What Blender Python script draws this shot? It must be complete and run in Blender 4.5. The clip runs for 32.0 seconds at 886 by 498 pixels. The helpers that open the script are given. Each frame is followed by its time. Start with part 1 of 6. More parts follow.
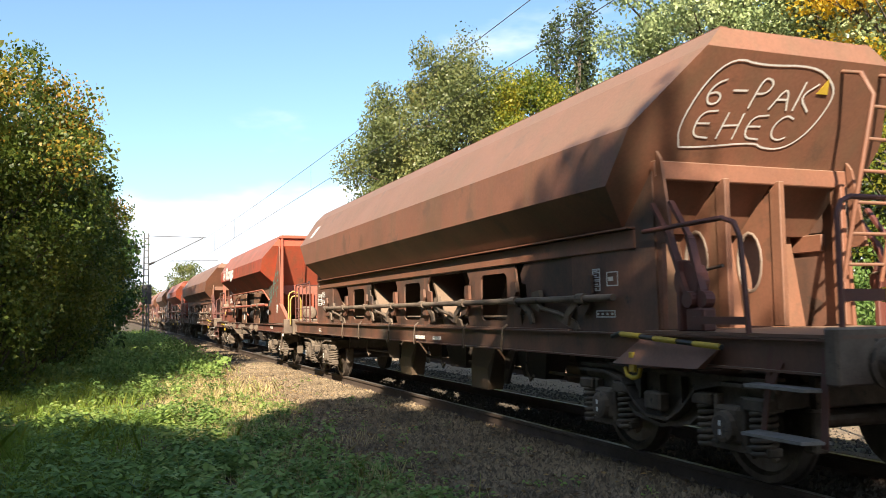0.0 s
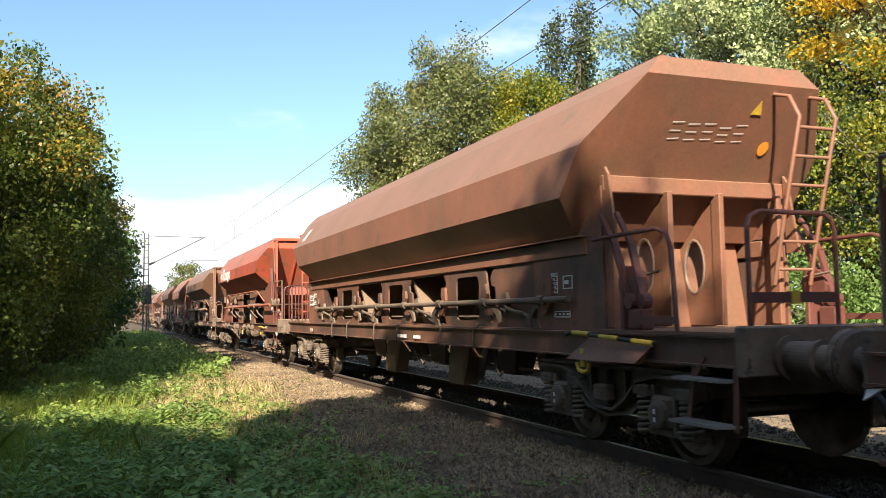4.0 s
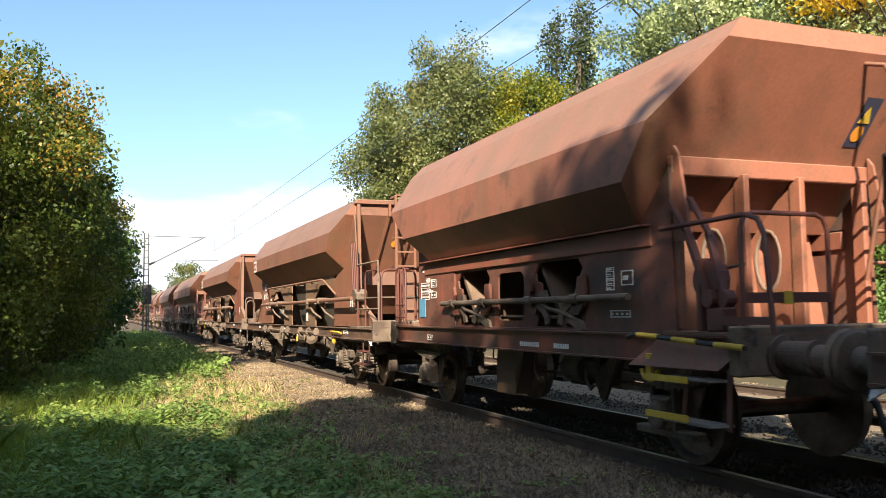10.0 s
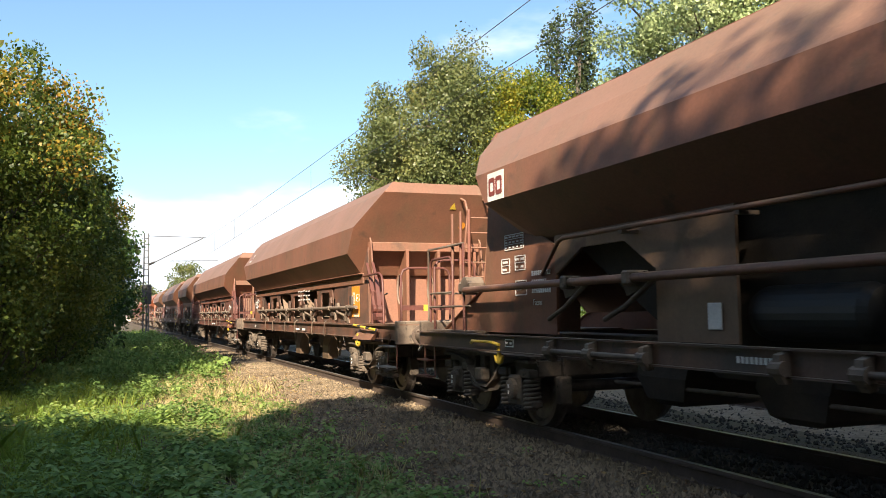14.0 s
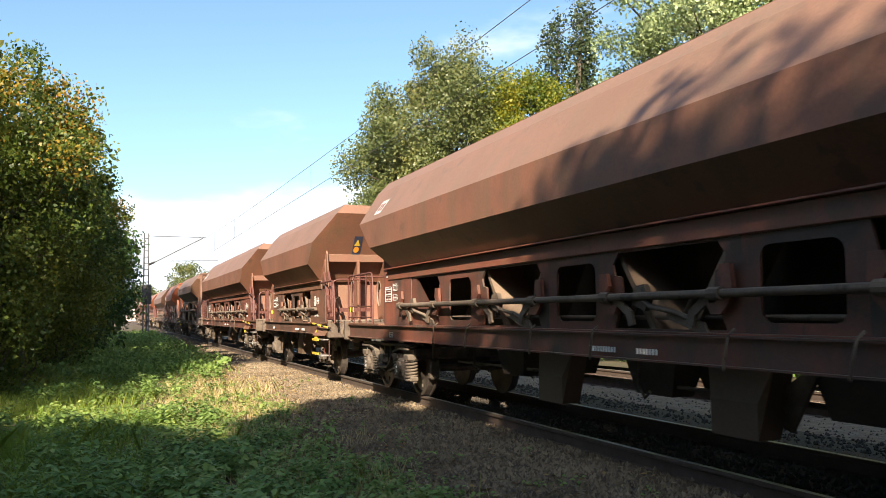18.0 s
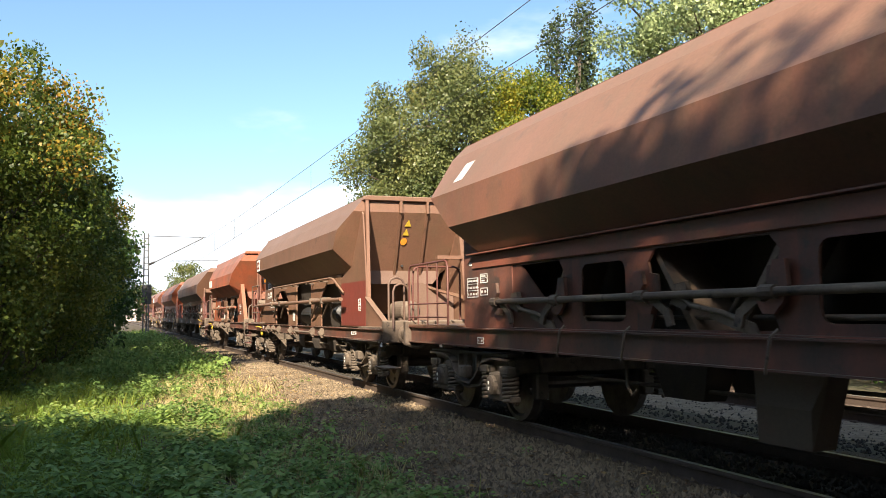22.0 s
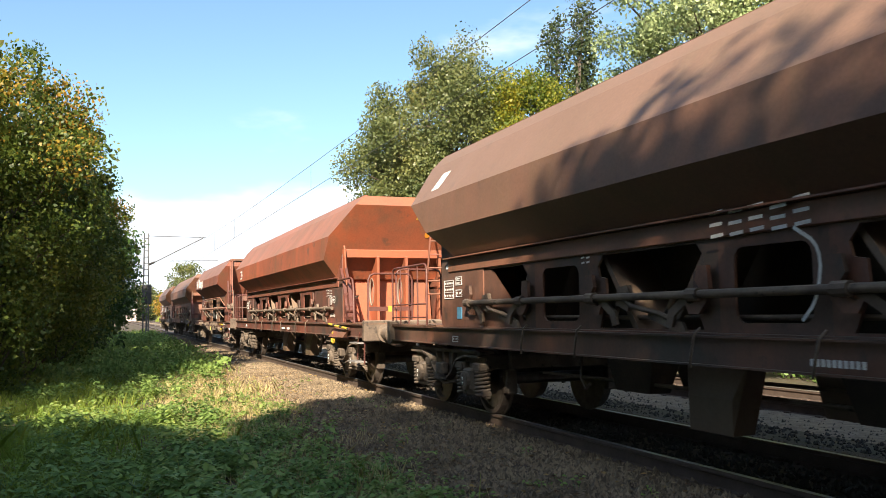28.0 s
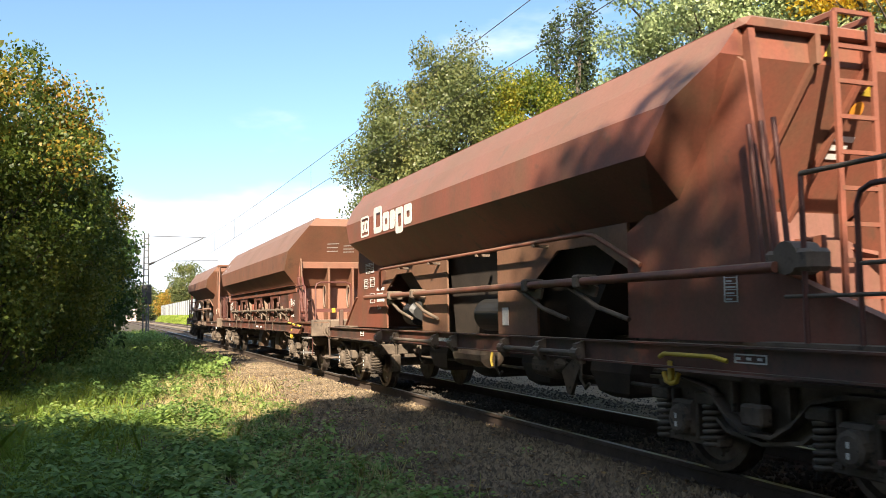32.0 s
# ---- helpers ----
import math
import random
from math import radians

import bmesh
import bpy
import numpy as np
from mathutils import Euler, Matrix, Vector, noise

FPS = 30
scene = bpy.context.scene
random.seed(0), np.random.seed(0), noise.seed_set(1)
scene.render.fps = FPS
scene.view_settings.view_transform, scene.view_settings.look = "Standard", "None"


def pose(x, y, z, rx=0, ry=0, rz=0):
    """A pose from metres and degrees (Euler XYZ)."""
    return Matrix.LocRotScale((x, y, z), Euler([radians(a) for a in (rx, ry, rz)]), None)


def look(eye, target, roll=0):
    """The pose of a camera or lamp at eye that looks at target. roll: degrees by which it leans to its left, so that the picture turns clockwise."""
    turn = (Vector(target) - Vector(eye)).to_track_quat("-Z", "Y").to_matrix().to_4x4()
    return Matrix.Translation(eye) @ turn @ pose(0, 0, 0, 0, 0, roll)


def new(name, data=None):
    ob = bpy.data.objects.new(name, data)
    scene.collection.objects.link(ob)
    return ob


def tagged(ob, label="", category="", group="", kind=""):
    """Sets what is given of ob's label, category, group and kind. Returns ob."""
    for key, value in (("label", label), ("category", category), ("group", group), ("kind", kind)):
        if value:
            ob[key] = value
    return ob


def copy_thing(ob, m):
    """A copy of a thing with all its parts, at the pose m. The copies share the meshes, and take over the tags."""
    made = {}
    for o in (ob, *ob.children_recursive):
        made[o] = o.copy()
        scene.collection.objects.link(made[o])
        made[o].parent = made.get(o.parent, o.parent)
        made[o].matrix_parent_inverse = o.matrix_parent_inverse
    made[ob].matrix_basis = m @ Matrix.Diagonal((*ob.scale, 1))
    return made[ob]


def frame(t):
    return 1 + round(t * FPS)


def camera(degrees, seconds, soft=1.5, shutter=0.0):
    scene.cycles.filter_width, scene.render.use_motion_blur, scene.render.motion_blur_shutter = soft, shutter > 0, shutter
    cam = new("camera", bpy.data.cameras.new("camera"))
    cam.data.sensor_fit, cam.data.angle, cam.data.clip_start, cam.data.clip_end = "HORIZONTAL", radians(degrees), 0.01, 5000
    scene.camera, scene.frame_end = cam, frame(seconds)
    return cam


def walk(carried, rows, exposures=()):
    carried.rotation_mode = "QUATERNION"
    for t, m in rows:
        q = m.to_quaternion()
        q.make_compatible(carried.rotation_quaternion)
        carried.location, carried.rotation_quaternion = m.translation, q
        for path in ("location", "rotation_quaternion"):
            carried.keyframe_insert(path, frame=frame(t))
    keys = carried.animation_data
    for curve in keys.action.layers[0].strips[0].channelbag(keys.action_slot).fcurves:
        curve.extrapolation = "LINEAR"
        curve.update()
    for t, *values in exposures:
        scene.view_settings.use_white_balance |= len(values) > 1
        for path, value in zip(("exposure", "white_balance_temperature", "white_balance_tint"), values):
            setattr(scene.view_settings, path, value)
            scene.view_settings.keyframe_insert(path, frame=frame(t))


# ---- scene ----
# ---------------------------------------------------------------- camera
TRACK_Y = 5.634          # centre line of the near track; rail top is z = 0
EYE = (0.0, 0.0, 1.374)
YAW, PITCH = radians(21.16), radians(4.178)
cam = camera(54.31, 32.0, soft=0.7, shutter=0.08)
AIM = (EYE[0] - math.cos(YAW) * math.cos(PITCH), EYE[1] + math.sin(YAW) * math.cos(PITCH), EYE[2] + math.sin(PITCH))
VIEW = look(EYE, AIM, -0.787)
walk(cam, [(0.0, VIEW), (32.0, VIEW)])

# ---------------------------------------------------------------- sky and sun
SUN_TURN = radians(28)   # the sun stands behind the camera, this far off the track's direction
SUN_UP = radians(30)
scene.view_settings.exposure = 1.38
world = bpy.data.worlds.new("sky")
scene.world = world
world.use_nodes = True
wn, wl = world.node_tree.nodes, world.node_tree.links
wn.clear()
sky = wn.new("ShaderNodeTexSky")
sky.sky_type = 'NISHITA'
sky.sun_disc = False
sky.sun_elevation = SUN_UP
sky.sun_rotation = radians(90) + SUN_TURN
sky.air_density, sky.dust_density, sky.ozone_density = 1.0, 1.2, 1.2
coord = wn.new("ShaderNodeTexCoord")
stretch = wn.new("ShaderNodeMapping")
stretch.inputs["Scale"].default_value = (2.2, 2.2, 7.0)
stretch.inputs["Location"].default_value = (0.35, 0.2, 0.0)
puff = wn.new("ShaderNodeTexNoise")
puff.inputs["Scale"].default_value = 1.3
puff.inputs["Detail"].default_value = 6.0
puff.inputs["Roughness"].default_value = 0.52
sep = wn.new("ShaderNodeSeparateXYZ")
low = wn.new("ShaderNodeMapRange")      # more cloud low down, wisps above
low.inputs["From Min"].default_value, low.inputs["From Max"].default_value = 0.06, 0.17
low.inputs["To Min"].default_value, low.inputs["To Max"].default_value = 0.42, -0.03
total = wn.new("ShaderNodeMath")
cover = wn.new("ShaderNodeMapRange")
cover.interpolation_type = 'SMOOTHSTEP'
cover.inputs["From Min"].default_value, cover.inputs["From Max"].default_value = 0.56, 0.74
white = wn.new("ShaderNodeMix")
white.data_type = 'RGBA'
white.inputs["B"].default_value = (5.6, 6.0, 6.5, 1)
back = wn.new("ShaderNodeBackground")
back.inputs["Strength"].default_value = 0.086
wout = wn.new("ShaderNodeOutputWorld")
wl.new(coord.outputs["Generated"], stretch.inputs["Vector"])
wl.new(stretch.outputs["Vector"], puff.inputs["Vector"])
wl.new(coord.outputs["Generated"], sep.inputs["Vector"])
wl.new(sep.outputs["Z"], low.inputs["Value"])
wl.new(puff.outputs["Fac"], total.inputs[0])
wl.new(low.outputs["Result"], total.inputs[1])
wl.new(total.outputs["Value"], cover.inputs["Value"])
wl.new(cover.outputs["Result"], white.inputs["Factor"])
clear = wn.new("ShaderNodeMix")      # a clear, slightly greenish autumn blue
clear.data_type, clear.blend_type = 'RGBA', 'MULTIPLY'
clear.inputs["Factor"].default_value = 1.0
clear.inputs["B"].default_value = (0.85, 0.97, 1.02, 1)
wl.new(sky.outputs["Color"], clear.inputs["A"])
wl.new(clear.outputs["Result"], white.inputs["A"])
wl.new(white.outputs["Result"], back.inputs["Color"])
wl.new(back.outputs["Background"], wout.inputs["Surface"])

sun_data = bpy.data.lights.new("sun", 'SUN')
sun_data.energy, sun_data.angle, sun_data.color = 5.2, radians(0.55), (1.0, 0.87, 0.69)
sun = new("sun", sun_data)
SUN_DIR = Vector((math.cos(SUN_UP) * math.cos(SUN_TURN), -math.cos(SUN_UP) * math.sin(SUN_TURN), math.sin(SUN_UP)))
sun.matrix_world = look(SUN_DIR * 60, (0, 0, 0))


# ---------------------------------------------------------------- materials
def surface(name, base, rough=0.7, metal=0.0, other=None, size=1.5, fine=25.0, mix=0.5, bump=0.15, spots=None, own=False,
            streak=False, dust=None, island=False):
    """Base colour and a second one mixed by a broad noise, a fine grain, spots of a third colour, dust on upward faces."""
    m = bpy.data.materials.new(name)
    m.use_nodes = True
    n, l = m.node_tree.nodes, m.node_tree.links
    bsdf = n["Principled BSDF"]
    bsdf.inputs["Metallic"].default_value = metal
    tc = n.new("ShaderNodeTexCoord")

    def noise_of(scale, detail, stretch_z=1.0):
        mp = n.new("ShaderNodeMapping")
        mp.inputs["Scale"].default_value = (scale, scale, scale * stretch_z)
        info = n.new("ShaderNodeObjectInfo")
        wide = n.new("ShaderNodeVectorMath")
        wide.operation = 'SCALE'
        wide.inputs["Scale"].default_value = 37.0
        comb = n.new("ShaderNodeCombineXYZ")
        l.new(info.outputs["Random"], comb.inputs["X"])
        l.new(info.outputs["Random"], comb.inputs["Z"])
        l.new(comb.outputs["Vector"], wide.inputs[0])
        l.new(wide.outputs["Vector"], mp.inputs["Location"])
        l.new(tc.outputs["Object"], mp.inputs["Vector"])
        t = n.new("ShaderNodeTexNoise")
        t.inputs["Scale"].default_value = 1.0
        t.inputs["Detail"].default_value = detail
        t.inputs["Roughness"].default_value = 0.6
        l.new(mp.outputs["Vector"], t.inputs["Vector"])
        return t.outputs["Fac"]

    def ramp(value, lo, hi, top=1.0):
        r = n.new("ShaderNodeMapRange")
        r.inputs["From Min"].default_value, r.inputs["From Max"].default_value = lo, hi
        r.inputs["To Max"].default_value = top
        l.new(value, r.inputs["Value"])
        return r.outputs["Result"]

    def mixed(fac, a, b, mode='MIX'):
        x = n.new("ShaderNodeMix")
        x.data_type, x.blend_type = 'RGBA', mode
        l.new(fac, x.inputs["Factor"])
        for socket, c in (("A", a), ("B", b)):
            if isinstance(c, tuple):
                x.inputs[socket].default_value = (*c, 1)
            else:
                l.new(c, x.inputs[socket])
        return x.outputs["Result"]

    if own:
        info = n.new("ShaderNodeObjectInfo")
        col = info.outputs["Color"]
    else:
        col = base
    broad = noise_of(size, 5)
    grain = noise_of(fine, 4)
    out = mixed(ramp(broad, 0.38, 0.68, mix), col, other or tuple(c * 0.6 for c in base))
    if streak:
        out = mixed(ramp(noise_of(2.6, 4, 0.1), 0.46, 0.72, 0.6), out, streak)
    if spots:
        out = mixed(ramp(noise_of(size * 3.1, 6), 0.6, 0.68, 0.8), out, spots)
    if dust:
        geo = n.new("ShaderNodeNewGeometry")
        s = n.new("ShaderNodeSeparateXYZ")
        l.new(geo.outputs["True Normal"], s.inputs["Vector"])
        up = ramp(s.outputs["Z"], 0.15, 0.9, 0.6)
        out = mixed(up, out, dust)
    if island:
        geo = n.new("ShaderNodeNewGeometry")
        out = mixed(ramp(geo.outputs["Random Per Island"], 0.0, 1.0, 0.85), out, island)
    shade = n.new("ShaderNodeMapRange")
    shade.inputs["From Min"].default_value, shade.inputs["From Max"].default_value = 0.25, 0.75
    shade.inputs["To Min"].default_value, shade.inputs["To Max"].default_value = 0.87, 1.13
    l.new(grain, shade.inputs["Value"])
    v = n.new("ShaderNodeMix")
    v.data_type, v.blend_type = 'RGBA', 'MULTIPLY'
    v.inputs["Factor"].default_value = 1.0
    if isinstance(out, tuple):
        v.inputs["A"].default_value = (*out, 1)
    else:
        l.new(out, v.inputs["A"])
    l.new(shade.outputs["Result"], v.inputs["B"])
    l.new(v.outputs["Result"], bsdf.inputs["Base Color"])
    l.new(ramp(broad, 0.2, 0.8), bsdf.inputs["Roughness"])
    rr = n.new("ShaderNodeMapRange")
    rr.inputs["To Min"].default_value, rr.inputs["To Max"].default_value = rough - 0.08, min(1.0, rough + 0.12)
    l.new(broad, rr.inputs["Value"])
    l.new(rr.outputs["Result"], bsdf.inputs["Roughness"])
    if bump:
        b = n.new("ShaderNodeBump")
        b.inputs["Strength"].default_value = bump
        b.inputs["Distance"].default_value = 0.02
        l.new(grain, b.inputs["Height"])
        l.new(b.outputs["Normal"], bsdf.inputs["Normal"])
    return m


def leafy(name, colours, through_light=0.4, patch=0.35, gloss=0.42):
    """Leaves: every leaf its own tone along the colours, with patches a few metres wide; light shines through."""
    m = bpy.data.materials.new(name)
    m.use_nodes = True
    n, l = m.node_tree.nodes, m.node_tree.links
    n.clear()
    out = n.new("ShaderNodeOutputMaterial")
    geo = n.new("ShaderNodeNewGeometry")
    tc = n.new("ShaderNodeTexCoord")
    noise_t = n.new("ShaderNodeTexNoise")
    noise_t.inputs["Scale"].default_value = patch
    noise_t.inputs["Detail"].default_value = 3
    l.new(tc.outputs["Object"], noise_t.inputs["Vector"])
    a = n.new("ShaderNodeMath")
    a.operation = 'MULTIPLY_ADD'
    a.inputs[1].default_value = 0.45
    l.new(geo.outputs["Random Per Island"], a.inputs[0])
    w = n.new("ShaderNodeMapRange")
    w.inputs["From Min"].default_value, w.inputs["From Max"].default_value = 0.3, 0.7
    w.inputs["To Max"].default_value = 0.55
    l.new(noise_t.outputs["Fac"], w.inputs["Value"])
    l.new(w.outputs["Result"], a.inputs[2])
    r = n.new("ShaderNodeValToRGB")
    while len(r.color_ramp.elements) < len(colours):
        r.color_ramp.elements.new(0.5)
    for i, c in enumerate(colours):
        r.color_ramp.elements[i].position = i / (len(colours) - 1)
        r.color_ramp.elements[i].color = (*c, 1)
    l.new(a.outputs["Value"], r.inputs["Fac"])
    d = n.new("ShaderNodeBsdfPrincipled")
    d.inputs["Roughness"].default_value = 0.46 if gloss > 0.4 else 0.55
    d.inputs["Specular IOR Level"].default_value = gloss
    t = n.new("ShaderNodeBsdfTranslucent")
    mx = n.new("ShaderNodeMixShader")
    mx.inputs["Fac"].default_value = through_light
    l.new(r.outputs["Color"], d.inputs["Base Color"])
    l.new(r.outputs["Color"], t.inputs["Color"])
    l.new(d.outputs["BSDF"], mx.inputs[1])
    l.new(t.outputs["BSDF"], mx.inputs[2])
    l.new(mx.outputs["Shader"], out.inputs["Surface"])
    return m


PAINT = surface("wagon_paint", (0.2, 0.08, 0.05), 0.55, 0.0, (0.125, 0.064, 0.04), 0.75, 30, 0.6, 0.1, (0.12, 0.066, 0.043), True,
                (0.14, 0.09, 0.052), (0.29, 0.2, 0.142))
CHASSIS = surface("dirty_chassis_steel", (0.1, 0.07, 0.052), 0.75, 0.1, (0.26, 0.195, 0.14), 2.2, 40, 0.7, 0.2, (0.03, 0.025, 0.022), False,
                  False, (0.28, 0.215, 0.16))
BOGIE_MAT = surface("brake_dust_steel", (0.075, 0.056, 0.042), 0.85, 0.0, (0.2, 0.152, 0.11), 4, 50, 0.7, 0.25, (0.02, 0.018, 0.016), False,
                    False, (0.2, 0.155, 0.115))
# noise grime; its dark tones also hold the shade low on the wagons
GRIMY_SHADED = surface("grimy_shaded_wagon_paint", (0.2, 0.08, 0.05), 0.6, 0.0, (0.06, 0.045, 0.036), 1.1, 30, 1.0, 0.1, (0.05, 0.038, 0.03), True,
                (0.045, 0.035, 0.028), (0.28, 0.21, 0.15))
STEPM = surface("worn_grey_step", (0.26, 0.24, 0.22), 0.7, 0.2, (0.18, 0.15, 0.13), 8, 60, 0.6, 0.2)
# near-black brown for the chute bodies and inner chutes
DARKSTEEL = surface("dark_underframe_steel", (0.045, 0.034, 0.027), 0.9, 0.0, (0.09, 0.066, 0.048), 3, 40, 0.6, 0.2)
TREAD = surface("worn_wheel_steel", (0.16, 0.13, 0.11), 0.5, 0.6, (0.06, 0.045, 0.035), 5, 60, 0.8, 0.1)
INNER = surface("rusty_hopper_inside", (0.12, 0.07, 0.045), 0.9, 0.0, (0.2, 0.1, 0.05), 1.2, 30, 0.8, 0.2)
YELLOW = surface("yellow_safety_paint", (0.62, 0.42, 0.04), 0.5, 0, (0.4, 0.27, 0.05), 6, 60, 0.5, 0.05)
BLACKP = surface("black_paint", (0.02, 0.02, 0.02), 0.5, 0, (0.04, 0.035, 0.03), 4, 50, 0.5, 0.05)
WHITEP = surface("white_marking_paint", (0.72, 0.7, 0.66), 0.6, 0, (0.5, 0.46, 0.42), 5, 60, 0.5, 0.03)
ORANGEP = surface("orange_warning_paint", (0.75, 0.3, 0.03), 0.5, 0, (0.6, 0.22, 0.03), 6, 60, 0.4, 0.03)
REDP = surface("red_rail_paint", (0.125, 0.04, 0.03), 0.5, 0, (0.1, 0.05, 0.04), 4, 60, 0.6, 0.05)
TEALP = surface("turquoise_spray_paint", (0.06, 0.38, 0.35), 0.5, 0, (0.05, 0.28, 0.27), 6, 60, 0.4, 0.02)
CREAMP = surface("cream_spray_paint", (0.68, 0.63, 0.38), 0.6, 0, (0.55, 0.48, 0.3), 6, 60, 0.4, 0.02)
BLUEDARK = surface("dark_blue_sign", (0.03, 0.035, 0.07), 0.5, 0, (0.05, 0.05, 0.06), 6, 60, 0.4, 0.02)
PLATE_RED = surface("fresh_red_brown_paint", (0.2, 0.04, 0.028), 0.5, 0, (0.14, 0.05, 0.035), 4, 60, 0.5, 0.03)
BLUEP = surface("blue_label", (0.1, 0.28, 0.42), 0.5, 0, (0.08, 0.2, 0.32), 6, 60, 0.4, 0.02)
RAIL_SIDE = surface("rusty_rail_side", (0.1, 0.07, 0.052), 0.8, 0.2, (0.06, 0.04, 0.03), 5, 50, 0.6, 0.15)
RAIL_TOP = surface("polished_rail_head", (0.3, 0.29, 0.28), 0.42, 0.7, (0.2, 0.18, 0.17), 3, 60, 0.5, 0.02)
SLEEPER = surface("weathered_concrete_sleeper", (0.13, 0.11, 0.095), 0.9, 0, (0.07, 0.055, 0.045), 4, 40, 0.7, 0.2)
# near bed: the shade under the train is put into its dark brown
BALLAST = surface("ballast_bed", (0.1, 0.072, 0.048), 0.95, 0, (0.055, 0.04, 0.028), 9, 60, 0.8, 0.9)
STONE = surface("ballast_stone", (0.35, 0.26, 0.16), 0.9, 0, (0.15, 0.108, 0.066), 1.1, 90, 0.9, 0.1, island=(0.045, 0.032, 0.021))
# far bed: sunlight is put into a paler brown than the near bed's
PALEBED = surface("sunlit_ballast_bed", (0.3, 0.225, 0.15), 0.95, 0, (0.15, 0.11, 0.075), 9, 60, 0.8, 0.9)
# stones under the train: traffic dirt plus the train's shade in one dark colour
DARKSTONE = surface("dirty_shaded_ballast_stone", (0.085, 0.07, 0.055), 0.9, 0, (0.05, 0.04, 0.03), 1.3, 90, 0.9, 0.1, island=(0.03, 0.025, 0.02))
SOIL = surface("soil_and_moss", (0.1, 0.07, 0.04), 0.95, 0, (0.05, 0.05, 0.02), 0.8, 18, 0.8, 0.6, (0.14, 0.095, 0.055))
BARK = surface("oak_bark", (0.11, 0.085, 0.065), 0.95, 0, (0.055, 0.045, 0.035), 3, 30, 0.7, 0.6)
MASTM = surface("weathered_mast_steel", (0.1, 0.1, 0.1), 0.7, 0.1, (0.07, 0.07, 0.065), 3, 50, 0.5, 0.05)
WIREM = surface("oxidised_copper_wire", (0.1, 0.105, 0.09), 0.6, 0.3, (0.04, 0.05, 0.045), 5, 50, 0.5, 0)
WALLM = surface("light_noise_barrier_panels", (0.52, 0.53, 0.52), 0.8, 0, (0.42, 0.43, 0.41), 0.8, 20, 0.6, 0.1)
BRICKY = surface("pale_rendered_house_wall", (0.5, 0.42, 0.36), 0.85, 0, (0.42, 0.33, 0.28), 0.7, 20, 0.6, 0.1)
ROOFM = surface("red_brown_roof_tiles", (0.22, 0.09, 0.06), 0.8, 0, (0.15, 0.07, 0.05), 2, 20, 0.6, 0.3)
DARKGLASS = surface("dark_window_glass", (0.03, 0.035, 0.04), 0.12, 0, (0.02, 0.025, 0.03), 2, 20, 0.3, 0)

HAZEL = leafy("hazel_leaves_turning", [(0.025, 0.05, 0.011), (0.065, 0.105, 0.018), (0.14, 0.18, 0.03), (0.24, 0.25, 0.042), (0.36, 0.29, 0.05)], 0.45, 0.35)
GOLD = leafy("golden_hazel_leaves", [(0.14, 0.16, 0.025), (0.3, 0.23, 0.03), (0.47, 0.27, 0.04), (0.4, 0.17, 0.04)], 0.45, 0.8)
LITTER = leafy("fallen_autumn_leaves", [(0.16, 0.085, 0.035), (0.24, 0.14, 0.06), (0.13, 0.07, 0.035), (0.36, 0.24, 0.08), (0.42, 0.2, 0.05)], 0.1, 1.0)
HEDGEL = leafy("dark_hedge_leaves", [(0.02, 0.055, 0.012), (0.035, 0.08, 0.016), (0.06, 0.11, 0.02), (0.09, 0.12, 0.025)], 0.3, 0.5)
OAK = leafy("oak_leaves", [(0.055, 0.08, 0.028), (0.1, 0.125, 0.042), (0.17, 0.185, 0.06), (0.28, 0.25, 0.08)], 0.3, 0.4)
POPLAR = leafy("pale_grey_green_leaves", [(0.1, 0.14, 0.05), (0.22, 0.28, 0.115), (0.37, 0.43, 0.2), (0.58, 0.6, 0.36)], 0.3, 0.5)
YELLOWL = leafy("yellow_autumn_leaves", [(0.5, 0.4, 0.04), (0.68, 0.47, 0.04), (0.72, 0.44, 0.04), (0.74, 0.38, 0.04)], 0.6, 0.5)
HORNB = leafy("yellow_green_leaves", [(0.06, 0.1, 0.016), (0.13, 0.18, 0.025), (0.32, 0.3, 0.035), (0.55, 0.42, 0.04)], 0.5, 0.6)
BUSHL = leafy("fresh_green_bush_leaves", [(0.09, 0.17, 0.035), (0.15, 0.25, 0.06), (0.22, 0.32, 0.09), (0.28, 0.36, 0.12)], 0.45, 0.6)
PINE = leafy("dark_crown_leaves", [(0.02, 0.04, 0.015), (0.03, 0.055, 0.02), (0.05, 0.07, 0.025)], 0.2, 0.6)
DUSK = leafy("dull_dark_green_leaves", [(0.03, 0.05, 0.018), (0.06, 0.08, 0.028), (0.11, 0.12, 0.045)], 0.25, 0.5)
GRASSM = leafy("grass_blades", [(0.15, 0.24, 0.03), (0.24, 0.34, 0.05), (0.35, 0.41, 0.075), (0.5, 0.45, 0.14)], 0.45, 0.5, 0.2)
STRAW = leafy("dry_grass_blades", [(0.42, 0.33, 0.15), (0.58, 0.47, 0.22), (0.7, 0.6, 0.32)], 0.35, 1.0)
IVY = leafy("ivy_and_bramble_leaves", [(0.08, 0.15, 0.035), (0.17, 0.27, 0.065), (0.28, 0.38, 0.1), (0.48, 0.5, 0.17)], 0.35, 0.7, 0.22)


